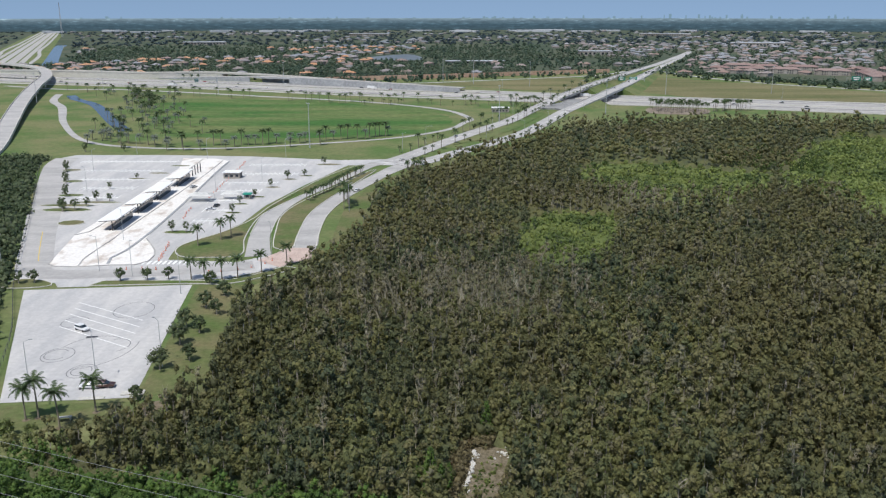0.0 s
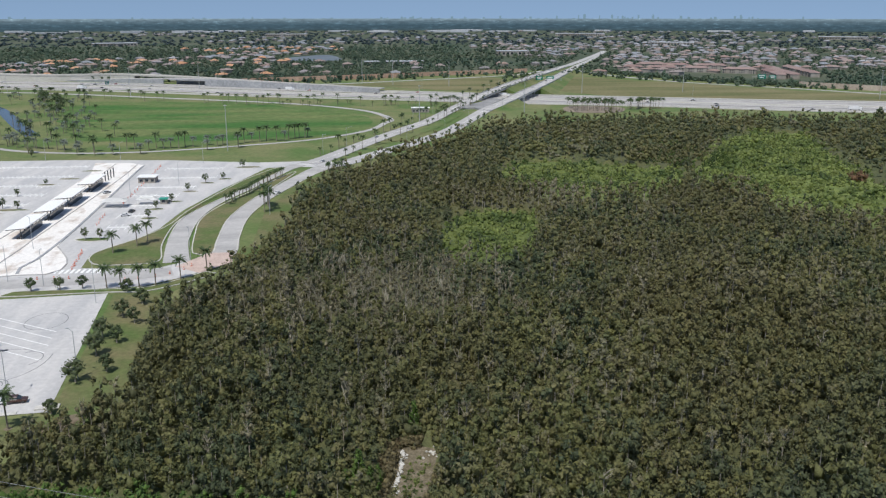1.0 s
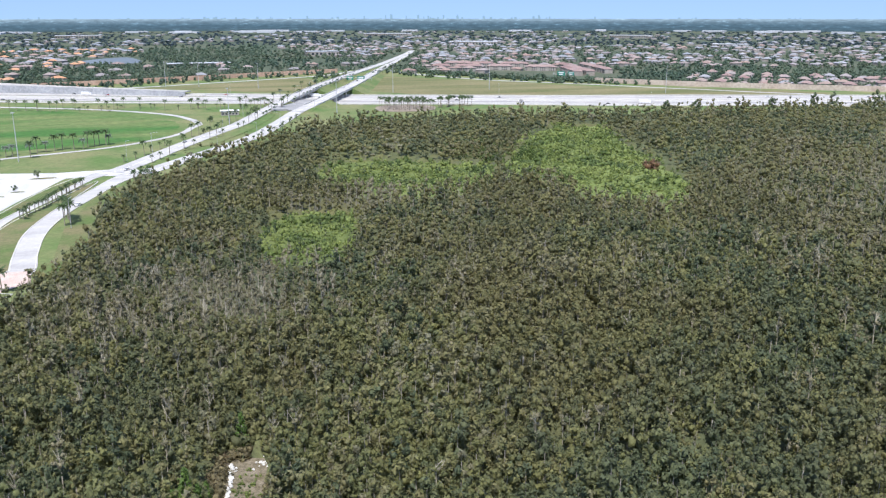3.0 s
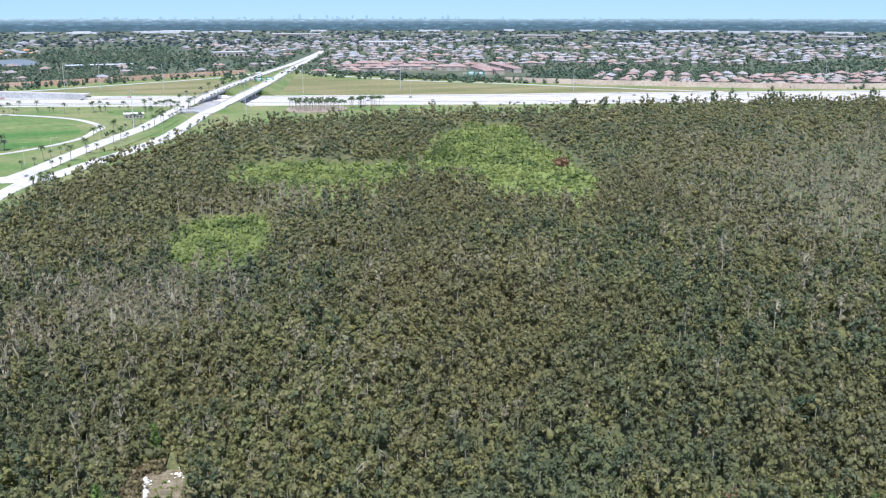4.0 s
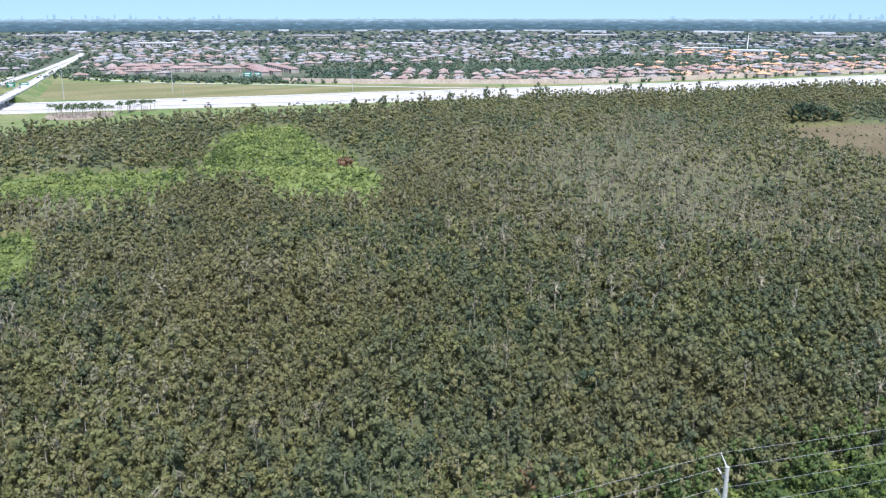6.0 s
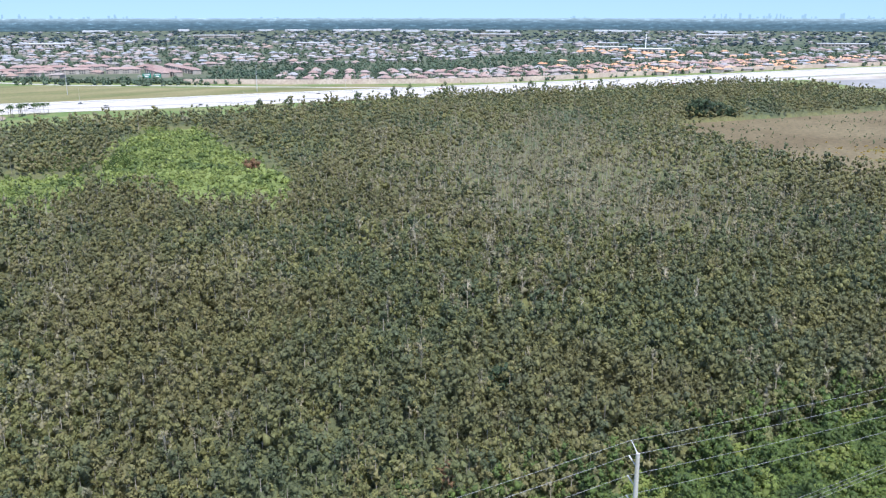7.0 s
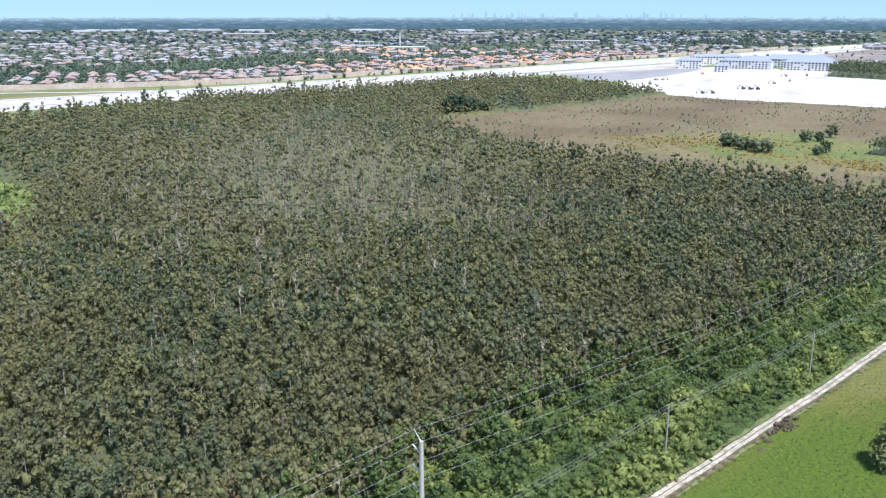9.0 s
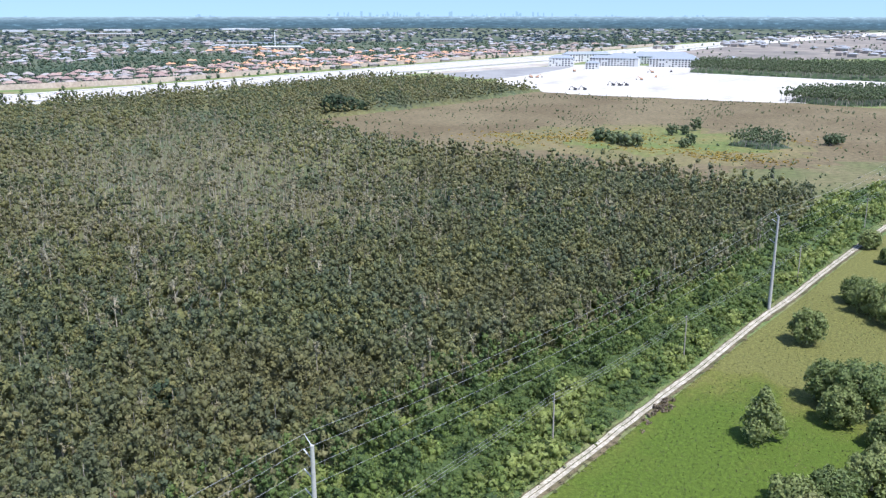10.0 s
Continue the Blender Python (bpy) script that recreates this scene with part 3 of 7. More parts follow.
# ---------------------------------------------------------------- roads
EXPRESS = smooth([(-1500, 1560), (-900, 1330), (-560, 1215), (-300, 1130), (-100, 1040), (50, 985), (170, 936), (318, 886), (424, 846), (527, 815), (696, 757), (925, 683), (1130, 626), (1388, 556), (1680, 468), (2000, 376), (2590, 235), (3350, -20), (4300, -360)], 20)
ew = np.interp(EXPRESS[:, 0], [-1500, -560, -300, 100, 318, 424, 527, 700, 1130, 1400, 1680, 4300], [120, 120, 112, 108, 100, 110, 116, 122, 130, 146, 150, 150]) / 2
bm = bmesh.new()
sweep(bm, EXPRESS, (ew, -ew), 0.15)
expressway = tagged(part("road_expressway", bm, CONCRETE), "wide pale concrete expressway with many lanes", "road", kind="structure")
bm = bmesh.new()
for k in (-0.82, -0.66, -0.5, -0.34, -0.14, 0.14, 0.34, 0.5, 0.66, 0.82):
    nr = normals2(EXPRESS)
    for i in range(10, len(EXPRESS) - 60, 1):
        if k in (-0.82, 0.82, -0.14, 0.14):
            sweep(bm, EXPRESS[i:i + 2], (k * ew[i:i + 2] + 0.15, k * ew[i:i + 2] - 0.15), 0.18)
tagged(part("road_markings", bm, PAINT), "painted lane lines of the expressway", "marking", kind="structure")
bm = bmesh.new()
for k, hgt in ((0.0, 1.1), (0.97, 1.0), (-0.97, 1.0)):
    nr = normals2(EXPRESS)
    cl = EXPRESS + nr * (k * ew)[:, None]
    slab(bm, cl, 0.3, -0.3, 0.1, hgt)
tagged(part("barrier", bm, KERB), "low concrete barriers along the expressway", "barrier", kind="structure")
bm = bmesh.new()
for lo_, hi_ in ((0.02, 0.09), (-0.42, -0.32), (-0.95, -0.86), (0.86, 0.95), (0.5, 0.53), (-0.66, -0.63)):
    sel = EXPRESS[:, 0] < 2500
    sweep(bm, EXPRESS[sel], ((hi_ * ew)[sel], (lo_ * ew)[sel]), 0.19)
tagged(part("road_shoulder", bm, surface("shoulder_asphalt", (0.20, 0.20, 0.20), (0.27, 0.265, 0.26), 0.05, 0.5)), "darker asphalt shoulder of the expressway", "road", kind="structure")
bm = bmesh.new()
sel = EXPRESS[:, 0] < 90
for lo_, hi_ in ((-0.72, -0.62), (0.36, 0.42)):
    sweep(bm, EXPRESS[sel], ((hi_ * ew)[sel], (lo_ * ew)[sel]), 0.2)
east = (EXPRESS[:, 0] > 1050) & (EXPRESS[:, 0] < 2600)
for lo_, hi_ in ((0.08, 0.16), (-0.56, -0.47)):
    sweep(bm, EXPRESS[east], ((hi_ * ew)[east], (lo_ * ew)[east]), 0.2)
tagged(part("grass_median", bm, GRASS), "grassy strip between carriageways", "grass", kind="structure")

road("road_ramp_east", [(352, 1440), (356, 1354), (387, 1244), (437, 1144), (493, 1083), (544, 1026), (588, 967), (632, 919), (666, 875), (720, 822)], 9, 0.17, ASPHALT, "pale ramp road beside the dry field")
road("road_ramp_west", [(-240, 1200), (-139, 1166), (-48, 1160), (59, 1212), (222, 1305), (290, 1400)], 9, 0.17, ASPHALT, "pale ramp road beside the sound wall")
road("road_loop", [(-560, 1120), (-467, 1068), (-402, 1066), (-324, 1036), (-212, 980), (-111, 930), (-49, 889), (3, 832), (24, 765), (18, 735), (4, 690), (-35, 643), (-90, 613), (-149, 592), (-208, 594), (-262, 628), (-320, 730), (-375, 855), (-413, 923), (-440, 1000)], [9, 9, 9, 8, 6, 5, 5, 5, 8, 8], 0.16, ASPHALT, "curving loop road round the grass infield", 8)

# arterial road, two carriageways, rising over the expressway
ART_L = smooth([(-34, 535, 0.1), (-22.8, 557, 0.1), (6.7, 632, 0.1), (34.5, 697, 0.1), (56.5, 746, 0.2), (88.4, 839, 1), (109, 888, 3), (133, 939, 5.5), (187, 1070, 7), (262, 1260, 5.5), (375, 1549, 2.5), (521, 1935, 0.2), (597, 2139, 0.2)], 12)
ART_R = smooth([(-26, 522, 0.1), (-14, 532, 0.1), (13, 578, 0.1), (29.5, 606, 0.1), (48, 639, 0.1), (69, 684, 0.2), (98.6, 769, 0.5), (115, 814, 1.5), (147, 876, 4.5), (177, 941, 7), (218, 1046, 7), (280, 1227, 5), (374, 1504, 2), (500, 1857, 0.2), (577, 2076, 0.2)], 12)
for nm, ln, w in (("road_arterial_north", ART_L, 13), ("road_arterial_south", ART_R, 13)):
    bm = bmesh.new()
    slab(bm, ln, w / 2, -w / 2, -1.2, 0.17)
    tagged(part(nm, bm, ASPHALT), "pale arterial carriageway rising to a bridge", "road", kind="structure")
    for side in (1, -1):
        bm = bmesh.new()
        hi_part = ln[(ln[:, 2] > 3)]
        slab(bm, hi_part, side * w / 2 + 0.2, side * w / 2 - 0.2, -1.3, 1.0)
        tagged(part("parapet", bm, KERB), "concrete bridge parapet", "parapet", kind="structure")
    bm = bmesh.new()
    sweep(bm, ln, (0.12, -0.12), 0.2)
    tagged(part("road_marking", bm, PAINT), "white lane line", "marking", kind="structure")
for ln in (ART_L, ART_R):
    clear = beside(ln[:, :2], EXPRESS) > 50
    for seg in (ln[clear & (ln[:, 1] < 940)], ln[clear & (ln[:, 1] > 940) & (ln[:, 1] < 1900)]):
        bm = bmesh.new()
        nn = normals2(seg)
        zz = np.maximum(seg[:, 2] - 0.15, 0.0)
        for sd in (1, -1):
            a_ = [bm.verts.new((*(p[:2] + q * sd * 6.6), z)) for p, q, z in zip(seg, nn, zz)]
            b_ = [bm.verts.new((*(p[:2] + q * sd * (6.6 + 2.2 * z)), -0.05)) for p, q, z in zip(seg, nn, zz)]
            for i in range(len(a_) - 1):
                bm.faces.new((a_[i], b_[i], b_[i + 1], a_[i + 1]))
        end = seg[-1] if seg[-1, 1] < 940 else seg[0]
        q = nn[-1] if seg[-1, 1] < 940 else nn[0]
        vs = [bm.verts.new((*(end[:2] + q * o), z)) for o, z in ((6.6, end[2] - 0.2), (6.6 + 2.2 * end[2], 0), (-6.6 - 2.2 * end[2], 0), (-6.6, end[2] - 0.2))]
        bm.faces.new(vs)
        tagged(part("embankment", bm, GRASS), "grassy embankment of the bridge approach", "embankment", kind="structure")
for ln in (ART_L, ART_R):
    for y in (910, 975):
        i = int(np.argmin(abs(ln[:, 1] - y)))
        bm = bmesh.new()
        for o in (-4, 0, 4):
            rod(bm, (ln[i, 0] + o, ln[i, 1], 0), (ln[i, 0] + o, ln[i, 1], ln[i, 2] - 1), 0.7, sides=8)
        tagged(part("bridge_pier", bm, KERB), "round concrete bridge piers", "pier", kind="structure")
patch("arterial_median_ground", [(6.2, 606), (33, 665), (56, 717), (80, 790), (96, 842), (102, 842), (86, 776), (61, 701), (31, 635)], 0.34, GRASS, "grassy median of the arterial road", "grass", 0, False)
patch("junction_ground", [(90, 836), (112, 893), (134, 930), (164, 918), (146, 866), (118, 806), (108, 838)], 1.85, surface("grey_asphalt", (0.24, 0.24, 0.24), (0.33, 0.325, 0.32), 0.05, 0.5), "grey paved junction between the carriageways", "road", 0, False, lip=1.9)

# flyover with a long retaining wall
FLY = smooth([(-760, 1370, 4), (-560, 1295, 8), (-430, 1252, 8), (-350, 1262, 8), (-263, 1220, 8), (-135, 1137, 6), (-45, 1072, 3), (40, 1020, 0.6)], 12)
bm = bmesh.new()
slab(bm, FLY, 6, -6, -1.4, 0)
tagged(part("road_flyover", bm, CONCRETE), "elevated concrete ramp", "road", kind="structure")
bm = bmesh.new()
for seg in (FLY[FLY[:, 0] < -300], FLY[FLY[:, 0] > -235]):
    slab(bm, np.column_stack([seg[:, :2], np.zeros(len(seg))]), 5.6, -5.6, 0, 0.3)
    n_ = normals2(seg)
    for a_, b_, na, nb in zip(seg, seg[1:], n_, n_[1:]):
        for o in (5.7, -5.7):
            q = [(a_[0] + na[0] * o, a_[1] + na[1] * o), (b_[0] + nb[0] * o, b_[1] + nb[1] * o)]
            vs = [bm.verts.new((*q[0], 0)), bm.verts.new((*q[1], 0)), bm.verts.new((*q[1], b_[2] - 1)), bm.verts.new((*q[0], a_[2] - 1))]
            bm.faces.new(vs)
tagged(part("retaining_wall", bm, KERB), "long pale retaining wall under the ramp", "retaining wall", kind="structure")
for o in (5.8, -5.8):
    bm = bmesh.new()
    slab(bm, FLY, o + 0.2, o - 0.2, 0, 1.0)
    tagged(part("parapet", bm, KERB), "concrete parapet of the ramp", "parapet", kind="structure")

CURVE = smooth([(-1050, 1640, 4), (-880, 1570, 6), (-781, 1513, 7.5), (-711, 1453, 8.5), (-635, 1367, 9), (-583, 1285, 9), (-524, 1157, 9), (-474, 1017, 8.5), (-408, 840, 6), (-337, 663, 3), (-307, 586, 1.2), (-278, 500, 0.1), (-240, 400, 0)], 10)
bm = bmesh.new()
slab(bm, CURVE, 7, -7, -1.4, 0.2)
tagged(part("road_connector", bm, ASPHALT), "curved elevated connector road", "road", kind="structure")
bm = bmesh.new()
for o in (7, -7):
    slab(bm, CURVE[CURVE[:, 2] > 0.3], o + 0.2, o - 0.2, -1.5, 1.0)
tagged(part("parapet", bm, KERB), "concrete parapets of the connector", "parapet", kind="structure")
for i in range(6, len(CURVE), 9):
    p = CURVE[i]
    if p[2] > 3:
        bm = bmesh.new()
        rod(bm, (p[0] - 3, p[1], 0), (p[0] - 3, p[1], p[2] - 1), 0.9, sides=8)
        rod(bm, (p[0] + 3, p[1], 0), (p[0] + 3, p[1], p[2] - 1), 0.9, sides=8)
        tagged(part("bridge_pier", bm, KERB), "paired concrete piers of the connector", "pier", kind="structure")
for k, (off, w, y0, mat, lb) in enumerate(((-8, 124, 1600, GRASS, "grassy corridor of the far highway"), (0, 17, 1500, CONCRETE, "pale highway running to the horizon"), (-20, 13, 1560, ASPHALT, "pale highway running to the horizon"), (-37, 9, 1560, CONCRETE, "pale slip road beside the far highway"),
                                      (-53, 8, 1600, ASPHALT, "pale slip road beside the far highway"), (19, 11, 1560, CONCRETE, "pale highway running to the horizon"), (36, 8, 1600, ASPHALT, "pale slip road beside the far highway"))):
    wob = [0, 5 if off in (36, -53) else 0, -6 if off in (36, -53) else 0, 0, 0, 0]
    road("road_far_highway", [(-851 - 0.4085 * (y - 1754) + off + o, y) for y, o in zip((y0, 1900, 2200, 2700, 3600, 4550), wob)], w, 0.16 + 0.05 * k, mat, lb, 60)
for pts, w in (([(-1100, 2560), (-1013, 2327), (-780, 1758), (-640, 1420)], 26), ([(-420, 985), (-397, 942), (-352, 880), (-283, 742), (-250, 680)], 11), ([(-300, 560), (-230, 400), (-190, 320), (-150, 220)], 10)):
    ob = road("water_canal", pts, w, 0.09, WATER, "dark still water of a canal")
    ob["category"] = "canal"
for pts, w, z in (([(-1000, 1480, 6), (-760, 1330, 6), (-640, 1265, 6), (-560, 1215, 6)], 10, 0), ([(-960, 1330, 5), (-760, 1235, 5), (-620, 1175, 5)], 9, 0)):
    ln = smooth(pts, 12)
    bm = bmesh.new()
    slab(bm, ln, w / 2, -w / 2, -1.3, 0.1)
    tagged(part("road_ramp_raised", bm, CONCRETE), "raised concrete ramp of the interchange", "road", kind="structure")
    for i in range(2, len(ln), 4):
        bm = bmesh.new()
        rod(bm, (ln[i, 0], ln[i, 1], 0), (ln[i, 0], ln[i, 1], ln[i, 2] - 1.2), 1.0, sides=8)
        tagged(part("bridge_pier", bm, KERB), "round concrete pier of a raised ramp", "pier", kind="structure")
patch("water_lake", [(-160, 1780), (-130, 1740), (-60, 1745), (-40, 1800), (-75, 1985), (-140, 1900)], 0.3, LAKE, "pale lake among houses", "lake")
for pts in ([(2150, 1560), (2330, 1500), (2300, 1290), (2160, 1330)], [(2000, 1900), (2250, 1800), (2300, 1700), (2080, 1750)], [(2700, 900), (3300, 900), (3300, 760), (2750, 760)], [(1500, 1500), (1640, 1480), (1640, 1420), (1520, 1430)], [(420, 2350), (560, 2350), (560, 2200), (430, 2220)], [(-350, 2600), (-180, 2620), (-200, 2480), (-330, 2480)]):
    patch("water_lake", pts, 0.3, LAKE, "pale lake among houses", "lake")

# ---------------------------------------------------------------- park-and-ride lots and their drives
patch("lot_upper", [(-246, 548), (-240, 562), (-180, 562), (-122, 556), (-66, 542), (-34, 545), (-22, 552), (-17, 520), (-40, 524), (-58, 522), (-61, 512), (-68, 484), (-75, 459), (-86, 407), (-89, 372), (-94, 355), (-106, 331), (-104, 313), (-77, 310), (-60, 326), (-51, 326), (-52, 316), (-63, 300), (-76, 289), (-96, 287), (-115, 284), (-121, 280), (-131, 279), (-134, 284), (-150, 288), (-157, 303), (-192, 388)],
      0.10, LOT, "pale paved lot of a park-and-ride", "parking lot", 0, False)
patch("lot_lower", [(-141, 276), (-86, 282), (-75, 192), (-106, 189)], 0.11, LOT, "pale empty paved lot with tyre marks", "parking lot", 0, False)
road("road_drive_in", [(-40, 530), (-46, 520), (-63, 461), (-75, 421), (-79, 386), (-77, 352), (-71, 318)], [10, 9, 8.5, 8, 8, 8, 10], 0.13, ASPHALT, "curved two-lane drive into the lot", 6)
road("road_drive_out", [(-24, 522), (-30, 508), (-44, 460), (-53, 424), (-57.5, 390), (-57, 357), (-55, 330), (-60, 312)], [12, 9, 8.5, 8.5, 8.5, 9, 10], 0.14, ASPHALT, "curved two-lane drive out of the lot", 6)
road("road_perimeter", [(-241, 550), (-234, 517), (-201, 432), (-171, 357), (-152, 311), (-143, 295), (-115, 296), (-90, 300), (-70, 306)], [15, 15, 15, 14, 13, 11, 11, 11, 11], 0.15, ASPHALT, "perimeter drive along the lot's edge", 6)

# ---------------------------------------------------------------- forest
r8 = np.random.default_rng(11)


def paperbark(r, lumps, sprigs, size, trunk=True):
    """A slim-stemmed tree with a rounded, clumpy crown; its lower stem shows."""
    h, radius = 10.0, r.uniform(1.8, 2.4)
    stem = prism((0, 0, 0), (r.uniform(-0.2, 0.2), r.uniform(-0.2, 0.2), h * 0.8), 0.13, 0.05) if trunk else None
    return lump_crown(r, lumps, sprigs, size, radius, h * r.uniform(0.16, 0.32), h, r.uniform(0.42, 0.6), r.uniform(0.40, 0.50), stem, slim=0.62 if sprigs > 100 else 0.45)


NEAR = [paperbark(r8, 6, 106, 0.60) for _ in range(10)]
MID = [paperbark(r8, 4, 36, 0.74) for _ in range(9)]
FAR = [paperbark(r8, 3, 9, 0.85, False) for _ in range(8)]
GREY_NEAR = [grey_tree(r8, 4, 46, 0.36, limbs=9) for _ in range(7)]
GREY_FAR = [grey_tree(r8, 2, 14, 0.6, limbs=2) for _ in range(5)]

def near_spot(p, x, y, rx, ry, turn=0.0):
    c, s_ = math.cos(radians(turn)), math.sin(radians(turn))
    dx, dy = p[:, 0] - x, p[:, 1] - y
    return np.exp(-(((dx * c + dy * s_) / rx) ** 2 + ((-dx * s_ + dy * c) / ry) ** 2))


xy = scatter(FOREST, 3.0, jitter=0.6)
dist = np.hypot(xy[:, 0], xy[:, 1])
thin = rng.uniform(0, 1, len(xy)) < np.interp(dist, [230, 330, 480, 800], [0.98, 0.78, 0.45, 0.27])
az = np.degrees(np.arctan2(-xy[:, 0], xy[:, 1]))
keep = thin & (az < 33) & (az > -100)
broad_w = near_spot(xy, 235, 105, 120, 62, -18) + 0.7 * near_spot(xy, 400, 70, 90, 70) + 0.35 * near_spot(xy, 250, 230, 120, 70)
keep &= rng.uniform(0, 1, len(xy)) > 0.95 * broad_w * (dist < 335)
CORNER = [(-125, 105), (-112, 158), (-92, 161), (-66, 154), (-42, 146), (-25, 143), (-6, 138), (4, 120), (4, 100)]
keep &= ~inside(xy, CORNER)
YOUNG = ((-2.5, 152, 2.6, 8.5), (-0.2, 148.5, 2.2, 6.5), (-5.0, 149, 2.2, 6.0), (1.2, 152.5, 1.6, 4.5), (9.5, 171, 2.0, 9.0), (-3, 145, 2.0, 5.5))
for x, y, r_, _ in YOUNG:
    keep &= np.hypot(xy[:, 0] - x * 0.985, xy[:, 1] - y * 0.985) > r_ + 1.9
for c in (CLEAR_A, CLEAR_B, CLEAR_C):
    for k in (1.0, 0.97, 0.945, 0.92):
        keep &= ~inside(xy / k, c)
for k in (1.0, 0.96, 0.93):
    keep &= ~inside(xy / k, GAP)
xy, dist = xy[keep], dist[keep]
big = noise_at(xy, 0.012, 3.0)
fine = noise_at(xy, 0.05, 9.0)


grey = 1.1 * near_spot(xy, 5, 258, 40, 36) + 0.85 * near_spot(xy, 100, 392, 35, 18) + 0.9 * near_spot(xy, 360, 280, 190, 90, 55) + 0.35 * near_spot(xy, 560, 430, 90, 60) + 0.035
is_grey = rng.uniform(0, 1, len(xy)) < grey * (0.7 + 0.9 * (fine + 0.3))
height = 1.0 + 0.22 * big + rng.normal(0, 0.19, len(xy)) + 0.16 * fine
height *= 1 + 0.28 * noise_at(xy, 0.16, 5.0) + 0.35 * noise_at(xy, 0.07, 8.0) * np.interp(dist, [250, 400], [0, 1])
height = np.clip(height, 0.7, 1.6) * np.interp(dist, [120, 260, 500], [0.86, 0.95, 1.0])
near_open = np.min([beside(xy, [*c, c[0]]) for c in (CLEAR_A, CLEAR_B, CLEAR_C)], axis=0)
height = height * np.interp(near_open, [0, 9], [0.66, 1.0])
# tint also drops with camera distance: cooler leaves imitate haze over the far forest
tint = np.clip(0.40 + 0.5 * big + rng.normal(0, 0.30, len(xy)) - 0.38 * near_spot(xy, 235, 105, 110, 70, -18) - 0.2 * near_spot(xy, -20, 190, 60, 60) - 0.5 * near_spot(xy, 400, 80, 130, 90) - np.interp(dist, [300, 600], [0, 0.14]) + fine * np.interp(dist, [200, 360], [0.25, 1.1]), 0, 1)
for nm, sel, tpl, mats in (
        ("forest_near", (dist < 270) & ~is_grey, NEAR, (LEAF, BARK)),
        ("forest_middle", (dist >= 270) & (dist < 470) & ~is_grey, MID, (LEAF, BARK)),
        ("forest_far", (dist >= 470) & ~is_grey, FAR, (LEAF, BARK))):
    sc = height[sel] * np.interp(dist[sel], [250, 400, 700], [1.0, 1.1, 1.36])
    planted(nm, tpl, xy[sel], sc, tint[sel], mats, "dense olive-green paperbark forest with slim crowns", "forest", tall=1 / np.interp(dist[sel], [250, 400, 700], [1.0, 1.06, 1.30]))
for nm, sel, tpl in (("thinning_trees", (dist < 330) & is_grey, GREY_NEAR), ("thinning_trees_far", (dist >= 330) & is_grey, GREY_FAR)):
    planted(nm, tpl, xy[sel], height[sel] * 0.95, rng.uniform(0, 1, sel.sum()), (GREYLEAF, DEADBARK), "half-dead grey trees with bare pale limbs", "trees")

# broader rounded trees, most of them where the forest nears the pole line
BROAD = [lump_crown(r8, 9, 116, 0.56, r8.uniform(2.4, 3.2), r8.uniform(1.6, 3.0), 10, 0.5, 0.36) for _ in range(8)]
wide = scatter(FOREST, 5.0, jitter=0.6)
wide_d = np.hypot(wide[:, 0], wide[:, 1])
wide_w = 0.95 * near_spot(wide, 235, 105, 120, 62, -18) + 0.6 * near_spot(wide, 400, 70, 90, 70) + 0.3 * near_spot(wide, 250, 230, 120, 70) + 0.01
hole = np.zeros(len(wide), bool)
for c in (CLEAR_A, CLEAR_B, CLEAR_C, GAP):
    for k in (1.0, 0.96, 0.92):
        hole |= inside(wide / k, c)
wide = wide[(rng.uniform(0, 1, len(wide)) < wide_w) & (wide_d < 350) & ~hole]
planted("broad_trees", BROAD, wide, rng.uniform(0.8, 1.3, len(wide)), np.clip(rng.normal(0.17, 0.25, len(wide)), 0, 1), (LEAF,), "rounded dark olive trees with broad lobed crowns", "trees")

# young trees in the holes of the canopy
def crowded(p, trees, reach):
    """Whether a tree stands within reach of each point."""
    cells = {}
    for q in trees:
        cells.setdefault((int(q[0] // reach), int(q[1] // reach)), []).append(q)
    out = np.zeros(len(p), bool)
    for n, (x, y) in enumerate(p):
        i, j = int(x // reach), int(y // reach)
        out[n] = any((x - q[0]) ** 2 + (y - q[1]) ** 2 < reach * reach for a in (-1, 0, 1) for b in (-1, 0, 1) for q in cells.get((i + a, j + b), ()))
    return out


# undergrowth that closes the gaps between the stems; its dark tint imitates shade there
def opened(p):
    out = np.zeros(len(p), bool)
    for c in (CLEAR_A, CLEAR_B, CLEAR_C, GAP):
        for k in (1.0, 0.96, 0.93):
            out |= inside(p / k, c)
    return out


def under_z(p):
    return rng.uniform(0.6, 3.8, len(p))


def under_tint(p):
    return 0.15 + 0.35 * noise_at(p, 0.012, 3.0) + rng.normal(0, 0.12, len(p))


cover("undergrowth", 1.9, FOREST, lambda p: opened(p) | (np.hypot(p[:, 0], p[:, 1]) > 272), LEAF, under_z, under_tint, "dense undergrowth between the forest's stems, tinted dark for shade", "undergrowth")
cover("undergrowth_far", 3.4, FOREST, lambda p: opened(p) | (np.hypot(p[:, 0], p[:, 1]) < 269), LEAF, under_z, under_tint, "dense undergrowth between the forest's stems, tinted dark for shade", "undergrowth")

